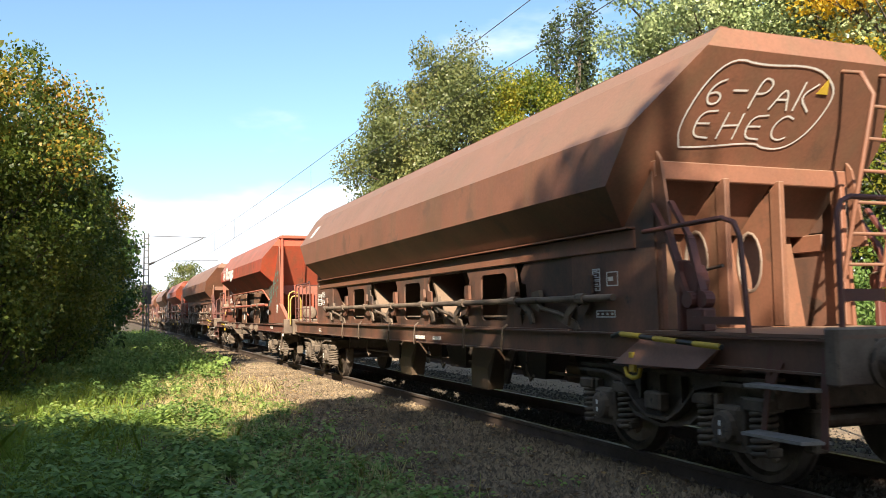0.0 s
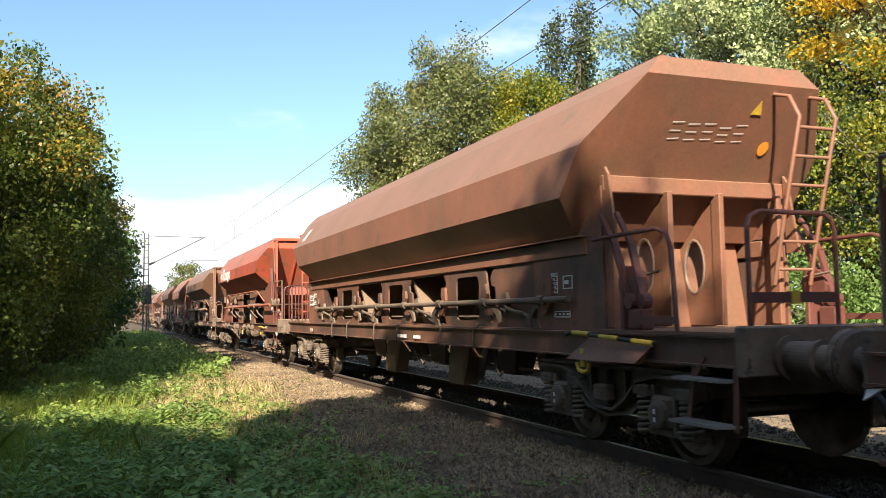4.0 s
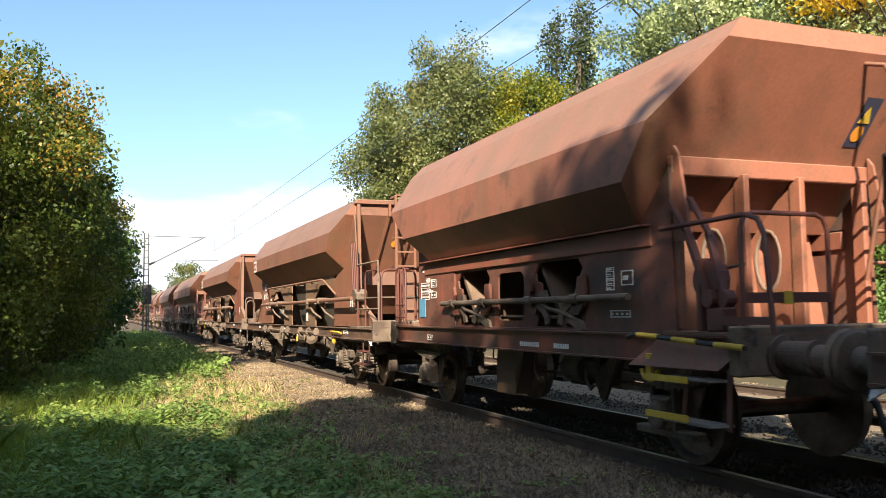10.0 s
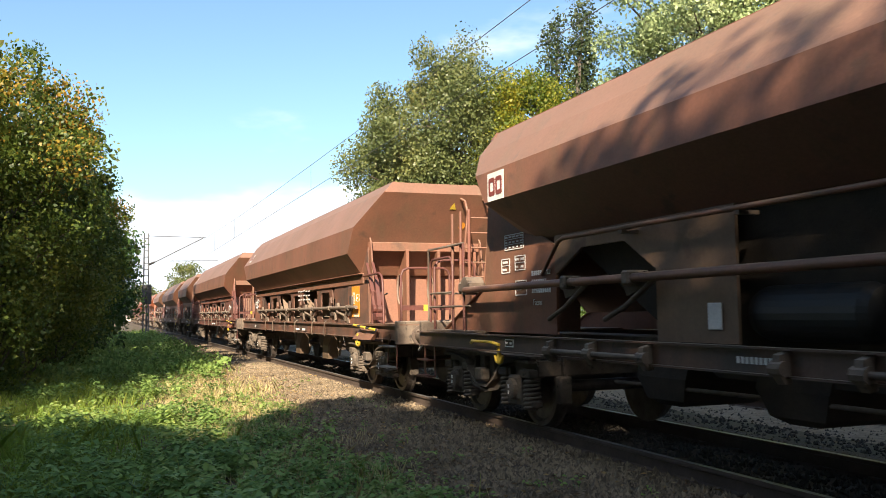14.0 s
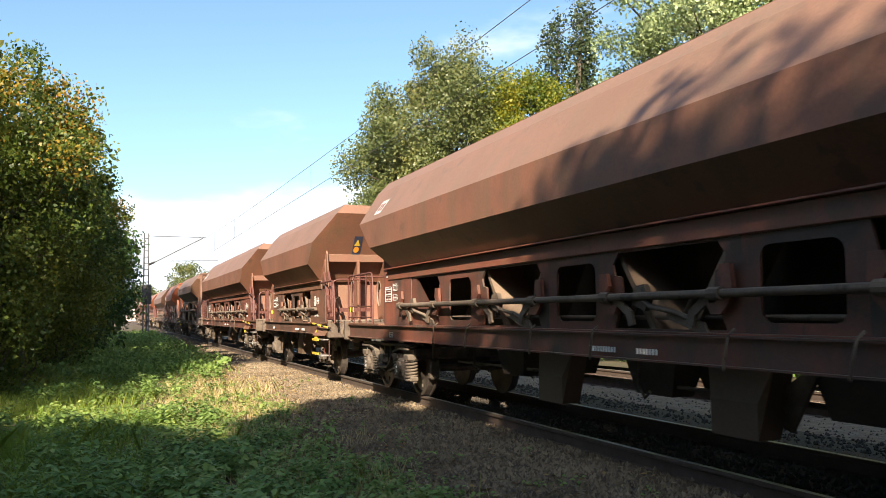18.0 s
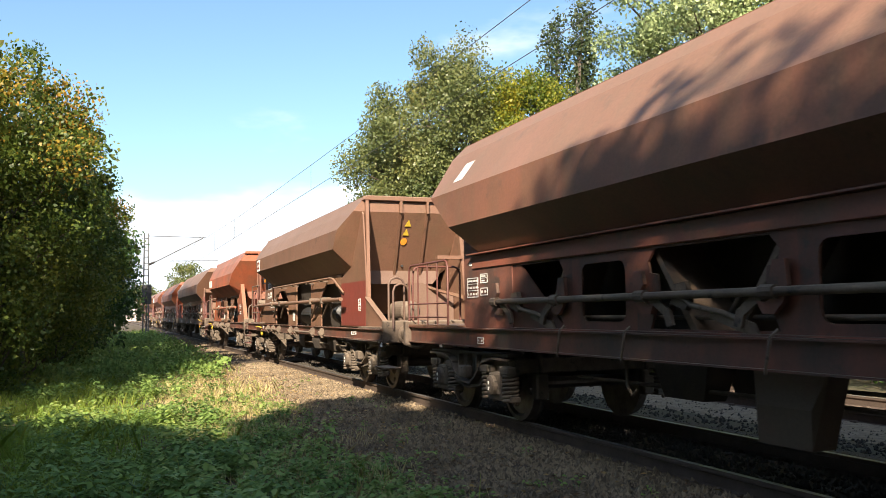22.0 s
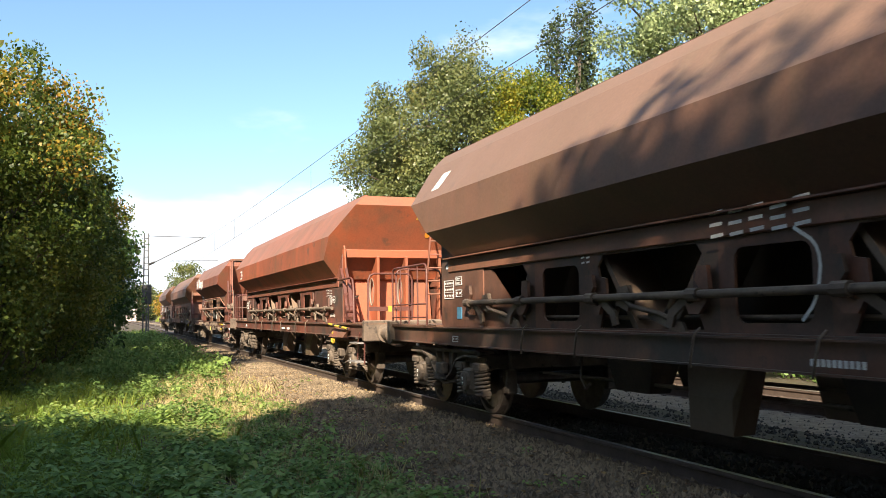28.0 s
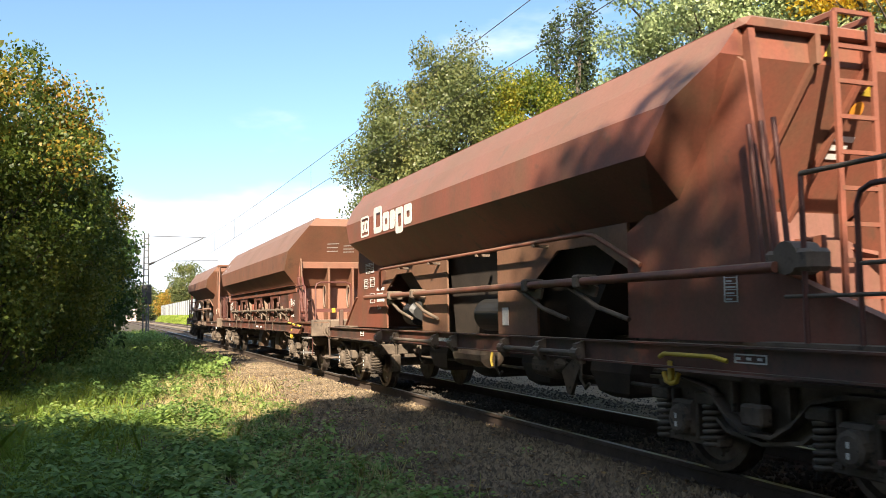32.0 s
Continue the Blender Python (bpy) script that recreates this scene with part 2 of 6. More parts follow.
# ---------------------------------------------------------------- mesh tools
class Mesh:
    """Collects verts and faces of one part."""

    def __init__(self):
        self.v, self.f, self.s = [], [], []

    def add(self, verts, faces, smooth=False):
        k = len(self.v)
        self.v += [tuple(p) for p in verts]
        self.f += [tuple(i + k for i in face) for face in faces]
        self.s += [smooth] * len(faces)
        return self

    def box(self, x0, x1, y0, y1, z0, z1, bevel=0.0):
        if not bevel:
            p = [(x, y, z) for z in (z0, z1) for x, y in ((x0, y0), (x1, y0), (x1, y1), (x0, y1))]
            return self.add(p, [(3, 2, 1, 0), (4, 5, 6, 7), (0, 1, 5, 4), (1, 2, 6, 5), (2, 3, 7, 6), (3, 0, 4, 7)])
        b = bevel
        pts = []
        for x, sx in ((x0, 1), (x1, -1)):
            for y, sy in ((y0, 1), (y1, -1)):
                for z, sz in ((z0, 1), (z1, -1)):
                    pts += [(x, y + sy * b, z + sz * b), (x + sx * b, y, z + sz * b), (x + sx * b, y + sy * b, z)]
        return self.hull(pts)

    def beam(self, a, b, w, h, up=(0, 0, 1)):
        """A bar of section w across and h along up, from a to b."""
        a, b = Vector(a), Vector(b)
        d = (b - a).normalized()
        side = d.cross(Vector(up))
        if side.length < 1e-4:
            side = d.cross(Vector((1, 0, 0)))
        side.normalize()
        u = side.cross(d)
        p = [q + side * i * w / 2 + u * j * h / 2 for q in (a, b) for i, j in ((-1, -1), (1, -1), (1, 1), (-1, 1))]
        return self.add(p, [(0, 1, 2, 3), (7, 6, 5, 4), (0, 4, 5, 1), (1, 5, 6, 2), (2, 6, 7, 3), (3, 7, 4, 0)])

    def tube(self, path, r, n=8, r2=None, caps=True):
        path = [Vector(p) for p in path]
        rings, prev = [], None
        for i, p in enumerate(path):
            d = (path[min(i + 1, len(path) - 1)] - path[max(i - 1, 0)]).normalized()
            ref = prev if prev is not None and abs(prev.dot(d)) < 0.95 else (Vector((0, 0, 1)) if abs(d.z) < 0.9 else Vector((1, 0, 0)))
            s = d.cross(ref).normalized()
            u = s.cross(d)
            prev = u
            rr = r if r2 is None else r + (r2 - r) * i / (len(path) - 1)
            rings.append([p + (s * math.cos(t) + u * math.sin(t)) * rr for t in (math.tau * k / n for k in range(n))])
        verts = [q for ring in rings for q in ring]
        faces = [(i * n + k, i * n + (k + 1) % n, (i + 1) * n + (k + 1) % n, (i + 1) * n + k)
                 for i in range(len(path) - 1) for k in range(n)]
        self.add(verts, faces, True)
        if caps:
            self.add(rings[0], [tuple(range(n))[::-1]])
            self.add(rings[-1], [tuple(range(n))])
        return self

    def lathe(self, axis, centre, rows, n=16):
        """Turned shape: rows of (along, radius) round an axis ('x' or 'y') through the centre."""
        c = Vector(centre)
        verts = []
        for a, r in rows:
            for k in range(n):
                t = math.tau * k / n
                e = (a, r * math.cos(t), r * math.sin(t)) if axis == 'x' else (r * math.cos(t), a, r * math.sin(t))
                verts.append(c + Vector(e))
        faces = [(i * n + k, i * n + (k + 1) % n, (i + 1) * n + (k + 1) % n, (i + 1) * n + k)
                 for i in range(len(rows) - 1) for k in range(n)]
        faces += [tuple(range(n))[::-1], tuple((len(rows) - 1) * n + k for k in range(n))]
        return self.add(verts, faces, False)

    def hull(self, pts):
        bm = bmesh.new()
        for p in pts:
            bm.verts.new(p)
        res = bmesh.ops.convex_hull(bm, input=bm.verts)
        bmesh.ops.delete(bm, geom=[g for g in res["geom_interior"] if isinstance(g, bmesh.types.BMVert)], context='VERTS')
        bmesh.ops.dissolve_limit(bm, angle_limit=radians(1.5), verts=bm.verts, edges=bm.edges)
        bm.verts.index_update()
        self.add([v.co.copy() for v in bm.verts], [tuple(v.index for v in f.verts) for f in bm.faces])
        bm.free()
        return self

    def plate(self, outline, y0, y1, holes=()):
        """A plate in the x-z plane from y0 to y1, with holes."""
        bm = bmesh.new()
        edges = []
        for loop in (outline, *holes):
            vs = [bm.verts.new((x, y0, z)) for x, z in loop]
            edges += [bm.edges.new((vs[i], vs[(i + 1) % len(vs)])) for i in range(len(vs))]
        bmesh.ops.triangle_fill(bm, use_beauty=True, use_dissolve=False, edges=edges)
        res = bmesh.ops.extrude_face_region(bm, geom=bm.faces[:] + bm.edges[:] + bm.verts[:])
        for g in res["geom"]:
            if isinstance(g, bmesh.types.BMVert):
                g.co.y = y1
        bmesh.ops.recalc_face_normals(bm, faces=bm.faces)
        bm.verts.index_update()
        self.add([v.co.copy() for v in bm.verts], [tuple(v.index for v in f.verts) for f in bm.faces])
        bm.free()
        return self

    def turn(self):
        """Half a turn about the upright axis."""
        self.v = [(-x, -y, z) for x, y, z in self.v]
        return self

    def data(self, name, *mats):
        me = bpy.data.meshes.new(name)
        me.from_pydata(self.v, [], self.f)
        me.polygons.foreach_set("use_smooth", self.s)
        for m in mats:
            me.materials.append(m)
        me.update()
        return me


def part(name, mesh, material, parent, label="", at=None, colour=None):
    data = mesh.data(name, material) if isinstance(mesh, Mesh) else mesh
    ob = new(name, data)
    ob.parent = parent
    if at is not None:
        ob.matrix_basis = at
    if colour:
        ob.color = (*colour, 1)
    if label:
        tagged(ob, label)
    return ob


def thing(name, mesh, material, label, category="", group="", kind="", at=None):
    data = None if mesh is None else (mesh.data(name, material) if isinstance(mesh, Mesh) else mesh)
    ob = new(name, data)
    if at is not None:
        ob.matrix_basis = at
    return tagged(ob, label, category, group, kind)


def quads(name, verts, material, tris=False):
    """A mesh of many loose quads (or triangles) from an array n x 4 x 3 (n x 3 x 3)."""
    n, k = verts.shape[0], verts.shape[1]
    me = bpy.data.meshes.new(name)
    me.vertices.add(n * k)
    me.vertices.foreach_set("co", verts.astype(np.float32).ravel())
    me.loops.add(n * k)
    me.loops.foreach_set("vertex_index", np.arange(n * k, dtype=np.int32))
    me.polygons.add(n)
    me.polygons.foreach_set("loop_start", np.arange(0, n * k, k, dtype=np.int32))
    me.materials.append(material)
    me.update(calc_edges=True)
    return me


def leaves_at(rng, pts, size, droop=0.3):
    """A leaf (a quad, pointed at the tip) at each point, turned at random."""
    n = len(pts)
    d = rng.normal(size=(n, 3))
    d[:, 2] -= droop
    d /= np.linalg.norm(d, axis=1, keepdims=True)
    u = rng.normal(size=(n, 3))
    u[:, 2] += 0.0
    s = np.cross(d, u)
    s /= np.linalg.norm(s, axis=1, keepdims=True)
    nrm = np.cross(s, d)
    ln = size * rng.uniform(0.6, 1.25, (n, 1))
    w = ln * rng.uniform(0.55, 0.8, (n, 1))
    base, tip = pts - d * ln / 2, pts + d * ln / 2
    mid = pts + nrm * ln * 0.1 - d * ln * 0.08
    return np.stack([base, mid + s * w / 2, tip, mid - s * w / 2], 1)


# ---------------------------------------------------------------- ground and tracks
def height(x, y):
    """The land: ballast shoulder by the track, a slight bank under the hedge."""
    if y > 3.2 and y < 17:
        return -0.19
    if y <= 3.2:
        t = min(1.0, (3.2 - y) / 1.6)
        bank = max(0.0, min(1.0, (-y - 1.5) / 5)) * 0.5
        return -0.19 - 0.12 * t + bank + 0.05 * noise.noise(Vector((x * 0.4, y * 0.4, 0))) * t
    return -0.19 + min(0.5, (y - 17) * 0.1)


def ground():
    xs = [-4000, -1500, -600, -300, -160] + [-120 + 2 * i for i in range(35)] + [-50 + 0.5 * i for i in range(130)] + [16, 20, 30, 60, 160, 600, 2000, 4000]
    ys = [-4000, -1000, -300, -100, -40, -20] + [-14 + 0.5 * i for i in range(44)] + [8.5, 10, 12, 14, 15.5, 17, 18, 20, 23, 30, 60, 150, 500, 1500, 4000]
    m = Mesh()
    v = [(x, y, height(x, y) if -130 < x < 40 and -20 < y < 40 else -0.2) for y in ys for x in xs]
    n = len(xs)
    m.add(v, [(j * n + i, j * n + i + 1, (j + 1) * n + i + 1, (j + 1) * n + i) for j in range(len(ys) - 1) for i in range(n - 1)], True)
    thing("ground", m, SOIL, "brown soil and moss beside the railway line", kind="structure")


def ballast(name, y0, material):
    """A bed of ballast, flat on top with sloping shoulders."""
    m = Mesh()
    prof = [(-2.35, -0.3), (-1.75, -0.165), (-0.95, -0.148), (-0.6, -0.16), (0, -0.175), (0.6, -0.16), (0.95, -0.148), (1.75, -0.165), (2.35, -0.3)]
    xs = [-420, -200, -120] + [-90 + 0.6 * i for i in range(170)] + [14, 40, 120]
    v = []
    for x in xs:
        for y, z in prof:
            v.append((x, y0 + y, z + 0.02 * noise.noise(Vector((x * 2, y * 3, y0)))))
    k = len(prof)
    m.add(v, [(i * k + j, (i + 1) * k + j, (i + 1) * k + j + 1, i * k + j + 1) for i in range(len(xs) - 1) for j in range(k - 1)])
    return thing(name, m, material, "grey-brown ballast bed under the rails", kind="structure")


def track(y0):
    t = thing("railway_track", None, None, "rusty steel rails on concrete sleepers", "railway track", kind="structure")
    prof = [(-0.07, -0.17), (0.07, -0.17), (0.07, -0.155), (0.012, -0.14), (0.012, -0.045), (0.036, -0.035), (0.036, -0.004), (0.03, 0),
            (-0.03, 0), (-0.036, -0.004), (-0.036, -0.035), (-0.012, -0.045), (-0.012, -0.14), (-0.07, -0.155)]
    for side in (-0.753, 0.753):
        m = Mesh()
        n = len(prof)
        xs = (-420, 120)
        v = [(x, y0 + side + y, z) for x in xs for y, z in prof]
        m.add(v, [(k, (k + 1) % n, n + (k + 1) % n, n + k) for k in range(n)])
        data = m.data("rail", RAIL_SIDE, RAIL_TOP)
        data.polygons[7].material_index = 1
        part("rail", data, None, t)
    s = Mesh().hull([(dx * a, dy * b, z) for dx in (-1, 1) for dy in (-1, 1) for a, b, z in ((0.14, 1.3, -0.36), (0.12, 1.3, -0.19), (0.1, 1.27, -0.168))])
    c = Mesh()
    for side in (-0.753, 0.753):
        for o in (-0.1, 0.1):
            c.box(-0.05, 0.05, side + o - 0.035, side + o + 0.035, -0.17, -0.125, 0.01)
    sd, cd = s.data("sleeper", SLEEPER), c.data("rail_clip", RAIL_SIDE)
    for i in range(150):
        x = 8 - 0.6 * i
        part("sleeper", sd, None, t, at=pose(x, y0, 0))
        if i < 80:
            part("rail_clip", cd, None, t, at=pose(x, y0, 0))
    return t


def stones():
    rng = np.random.default_rng(4)
    o = np.array([(1, 0, 0), (-1, 0, 0), (0, 1, 0), (0, -1, 0), (0, 0, 1), (0, 0, -1)], float)
    f = np.array([(0, 2, 4), (2, 1, 4), (1, 3, 4), (3, 0, 4), (2, 0, 5), (1, 2, 5), (3, 1, 5), (0, 3, 5)])

    def lay(n, x0, x1, y0, y1, size, zf):
        x = x0 + (x1 - x0) * rng.random(n)
        y = rng.uniform(y0, y1, n)
        z = zf(x, y)
        r = size * rng.uniform(0.5, 1.3, (n, 1, 1)) * rng.uniform(0.6, 1.2, (n, 1, 3))
        th = rng.uniform(0, math.tau, n)
        c, s = np.cos(th), np.sin(th)
        q = (o[None] + rng.normal(0, 0.18, (n, 6, 3))) * r
        q = np.stack([q[..., 0] * c[:, None] - q[..., 1] * s[:, None], q[..., 0] * s[:, None] + q[..., 1] * c[:, None], q[..., 2]], -1)
        q += np.stack([x, y, z], -1)[:, None]
        return q[:, f].reshape(-1, 3, 3)

    def bed(x, y):
        off = np.abs(y - TRACK_Y)
        return np.where(off < 1.75, -0.155, np.maximum(-0.175 - (off - 1.75) * 0.21, np.where(y > 3.2, -0.182, -0.182 - (3.2 - y) * 0.075)))

    extra = [lay(7000, -16, -5, 2.0, 4.8, 0.042, bed), lay(9000, -16, -6, 1.2, 2.6, 0.016, lambda x, y: bed(x, y) - 0.01)]
    parts_ = [lay(44000, -28, -5, 2.3, 4.8, 0.027, bed), lay(9000, -5, 12, 2.6, 4.78, 0.027, bed), lay(9000, -28, -2.5, 4.95, 6.3, 0.027, bed),
              lay(3500, -60, -30, 3.2, 4.75, 0.035, bed), lay(9000, -30, -2, 6.4, 9.2, 0.026, lambda x, y: np.where(np.abs(y - TRACK_Y) < 1.75, -0.172, np.where(np.abs(y - TRACK_Y - 4.4) < 1.75, -0.172, -0.182))), lay(6000, -30, -3, 9.4, 12.4, 0.026, lambda x, y: np.full(len(x), -0.175))]
    thing("ballast_stones", quads("ballast_stones", np.concatenate(parts_[:2] + parts_[3:4] + parts_[5:] + extra), STONE), None, "brown crushed ballast stones along the rails", "ballast", kind="stuff")
    thing("track_stones", quads("track_stones", np.concatenate(parts_[2:3] + parts_[4:5]), DARKSTONE), None, "dark dirty ballast stones between and beyond the rails, with the train's shade in their colour", "ballast", kind="stuff")


def undergrowth():
    rng = np.random.default_rng(11)

    def spot(n, x0, x1, y0, y1, keep):
        x = x0 + (x1 - x0) * rng.random(n) ** 1.6
        y = rng.uniform(y0, y1, n)
        k = keep(x, y) > rng.random(n)
        return x[k], y[k]

    def field(x, y, s, o):
        return np.array([noise.noise(Vector((a * s, b * s, o))) for a, b in zip(x, y)]) * 0.5 + 0.5

    def blades(n, keep, h, w, mat, name, label, x0=-3.5, x1=-34):
        x, y = spot(n, x0, x1, -6 if x0 < 0 else -14, 4.2, keep)
        m = len(x)
        z = np.array([height(a, b) for a, b in zip(x, y)])
        base = np.stack([x, y, z - 0.02], -1)
        lean = rng.normal(0, 0.45, (m, 3))
        lean[:, 2] = 1
        hh = h * rng.uniform(0.4, 1.3, (m, 1)) * (0.45 + 1.1 * field(x, y, 0.8, 77))[:, None]
        th = rng.uniform(0, math.tau, m)
        s = np.stack([np.cos(th), np.sin(th), 0 * th], -1) * w
        tip = base + lean * hh
        mid = base + lean * hh * 0.55 * np.array([0.7, 0.7, 1.1])
        v = np.stack([base - s, base + s, mid + s * 0.7, tip, mid - s * 0.7], 1)
        thing(name, quads(name, v, mat), None, label, "grass", kind="stuff")

    def dry(x, y):
        return np.clip((y - 1.1) / 1.1 + 1.1 * np.exp(-((x + 15.5) / 4.5) ** 2) * np.clip((y - 0.2) / 1.2, 0, 1), 0, 1) * np.clip(field(x, y, 0.5, 61) * 4 - 1.1, 0.25, 1)

    def edge(x, y):
        """Where the verge gives way to gravel; it draws closer to the rails further down the line."""
        rim = np.interp(x, [-45, -31, -17.5, -12, -8, -5], [4.0, 3.8, 3.3, 3.0, 2.9, 2.9])
        return np.clip((rim + 1.3 * (field(x, y, 0.8, 40) - 0.5) - y) / 0.9, 0, 1)

    def tall(x, y):
        return np.clip((0.9 - y) / 1.6, 0, 1)

    blades(120000, lambda x, y: edge(x, y) * np.clip(field(x, y, 0.45, 3) * 3 - 0.9, 0.15, 1) * (0.04 + 0.96 * tall(x, y)), 0.27, 0.006, GRASSM, "grass", "green arching grass on the verge beside the track")
    blades(60000, lambda x, y: edge(x, y) ** 2 * (0.22 + 0.78 * tall(x, y)), 0.12, 0.006, GRASSM, "short_grass", "short green grass between the nettles")
    blades(60000, lambda x, y: edge(x, y) * np.clip(field(x, y, 0.45, 3) * 3 - 0.9, 0.15, 1), 0.13, 0.0075, GRASSM, "shady_grass", "green grass in the shade of the wood edge", 14, -5)
    blades(60000, lambda x, y: np.clip(edge(x, y) * 1.3, 0, 1) * np.clip((y - 0.9) / 1.2, 0, 1) * np.clip(field(x, y, 0.7, 9) * 4 - 1.5, 0.06, 1), 0.22, 0.004, STRAW, "dry_grass", "dry straw-coloured grass along the gravel edge")
    # dry grass massed in the sunny gap; its pale colour adds to the sunlight
    blades(150000, lambda x, y: edge(x, y) * dry(x, y) * np.exp(-((x + 16) / 7.0) ** 2), 0.15, 0.006, STRAW,
           "sunlit_straw", "pale dry grass in the sunny gap of the verge")
    blades(2600, lambda x, y: np.clip((4.2 - y) / 1.4, 0, 1) * np.clip((y - 2.9) * 2, 0, 1) * np.clip(field(x, y, 1.1, 33) * 5 - 2.3, 0, 1), 0.12, 0.005, GRASSM, "gravel_weeds", "scattered weeds growing in the gravel")

    def mat_of_leaves(n, x0, x1, y0, y1, keep, size, high, mat, name, label):
        x, y = spot(n, x0, x1, y0, y1, keep)
        z = np.array([height(a, b) for a, b in zip(x, y)])
        hill = high * (0.25 + field(x, y, 0.9, 5))
        p = np.stack([x, y, z + hill * rng.random(len(x)) ** 0.6], -1)
        thing(name, quads(name, leaves_at(rng, p, size, 0.0), mat), None, label, "ground cover", kind="stuff")

    def plants(n, x0, x1, y0, y1, keep, leaf, high, each, mat, name, label):
        """Nettles and brambles: tiers of flat, drooping leaves round each stem."""
        x, y = spot(n, x0, x1, y0, y1, keep)
        m = len(x)
        z = np.array([height(a, b) for a, b in zip(x, y)])
        hh = high * rng.uniform(0.35, 1.0, m) * (0.35 + 1.1 * field(x, y, 0.9, 5))
        lean = rng.normal(0, 0.18, (m, 2))
        who = np.repeat(np.arange(m), each)
        t = rng.random(m * each) ** 0.6
        th = rng.uniform(0, math.tau, m * each)
        reach = leaf * (0.5 + 1.2 * (1.1 - t))
        d = np.stack([np.cos(th), np.sin(th), rng.normal(-0.25, 0.3, m * each)], -1)
        d /= np.linalg.norm(d, axis=1, keepdims=True)
        side = np.stack([-np.sin(th), np.cos(th), rng.normal(0, 0.25, m * each)], -1)
        base = np.stack([x[who] + lean[who, 0] * t * hh[who], y[who] + lean[who, 1] * t * hh[who], z[who] + hh[who] * t], -1) + d * (reach * 0.6)[:, None]
        ln = (leaf * rng.uniform(0.6, 1.25, m * each))[:, None]
        mid = base + d * ln * 0.42 + np.array([0, 0, 0.12]) * ln
        v = np.stack([base, mid + side * ln * 0.34, base + d * ln, mid - side * ln * 0.34], 1)
        thing(name, quads(name, v, mat), None, label, "ground cover", kind="stuff")

    middle = lambda x, y: np.exp(-((y - 1.0) / 1.3) ** 2)
    plants(5200, -4.5, -26, -5, 3.6, lambda x, y: edge(x, y) * (1 - 0.75 * dry(x, y)) * np.clip(field(x, y, 0.55, 5) * 5.0 - 2.75 + 1.1 * middle(x, y), 0, 1), 0.085, 0.42, 26, IVY,
           "nettle_patch", "dark green nettles and brambles on the verge")
    plants(3600, -4.5, -16, -1, 3.6, lambda x, y: edge(x, y) * np.clip(field(x, y, 0.9, 15) * 4.4 - 1.5, 0.04, 1), 0.065, 0.26, 22, IVY,
           "bramble_cover", "low brambles creeping to the gravel edge")
    plants(260, -5.5, -20, 2.2, 4.3, lambda x, y: np.clip(field(x, y, 1.1, 33) * 5 - 2.2, 0, 1), 0.05, 0.16, 16, IVY, "gravel_sprigs", "small green sprigs rooted in the gravel")
    blades(9000, lambda x, y: edge(x, y) * np.exp(-((x + 7.0) / 2.4) ** 2 - ((y - 2.1) / 0.7) ** 2), 0.3, 0.0035, STRAW, "dry_stalks", "dry straw stalks among the brambles")
    mat_of_leaves(40000, -24, -85, -7, 4.0, lambda x, y: np.clip((3.3 - y + (-x - 24) * 0.012) / 0.6, 0, 1), 0.13, 0.5, IVY,
                  "bramble_bank", "dense dark green bramble bank beneath the hedge")


# ---------------------------------------------------------------- trees
def tree(name, label, at, high, crown_r, base, leaf, count, mat, seed, clumps=60, wide=1.0, trunk_r=0.22, group="", tight=0.2, spire=0.0, gold=0, flat=0.75):
    """A tapered trunk with limbs that end in clumps of leaves."""
    rng = np.random.default_rng(seed)
    root = thing(name, None, None, label, "tree", group, at=pose(at[0], at[1], at[2]))
    wood = Mesh()
    top = high * 0.9
    path = [(rng.normal(0, 0.06) * k, rng.normal(0, 0.06) * k, -0.3 + top * k / 7) for k in range(8)]
    wood.tube(path, trunk_r, 8, trunk_r * 0.15)
    centres = []
    while len(centres) < clumps:
        d = rng.normal(size=3)
        d /= np.linalg.norm(d)
        r = rng.uniform(0.35, 1.0) ** 0.55
        p = d * r
        zrel = (p[2] + 1) / 2
        narrow = 1 - spire * zrel
        q = np.array([p[0] * crown_r * wide * narrow, p[1] * crown_r * narrow, base + (high - base) * zrel])
        q[:2] *= rng.uniform(0.75, 1.15)
        centres.append(q)
    for i, q in enumerate(centres):
        if i % 2 == 0:
            z0 = max(base * 0.6, min(top * 0.95, q[2] - rng.uniform(0.5, 0.3 * high)))
            k = z0 / top * 7
            a = path[min(7, int(k + 0.5))]
            mid = ((a[0] + q[0]) / 2, (a[1] + q[1]) / 2, (z0 + q[2]) / 2 - 0.1 * crown_r)
            wood.tube([(a[0], a[1], z0), mid, tuple(q)], trunk_r * 0.3, 5, trunk_r * 0.06, False)
    part("trunk", wood, BARK, root)
    c = np.array(centres)
    which = rng.integers(0, clumps, count)
    sizes = rng.uniform(0.6, 1.3, clumps) * crown_r * tight * 1.7
    off = rng.normal(size=(count, 3))
    off /= np.linalg.norm(off, axis=1, keepdims=True)
    off *= (rng.random((count, 1)) ** 0.45) * sizes[which][:, None]
    off[:, 2] *= flat
    p = c[which] + off
    p[:, 2] += rng.normal(0, 0.15, count)
    part("crown", quads("crown", leaves_at(rng, p, leaf), mat), None, root)
    if gold:
        turned = (rng.random(clumps) < gold) & (c[:, 2] > high * 0.6)
        q = p[turned[which] & (rng.random(count) < 0.75)] + rng.normal(0, 0.1, (1, 3))
        part("golden_leaves", quads("golden_leaves", leaves_at(rng, q, leaf * 0.9), GOLD), None, root, "golden leaves in the top of the crown")
    return root


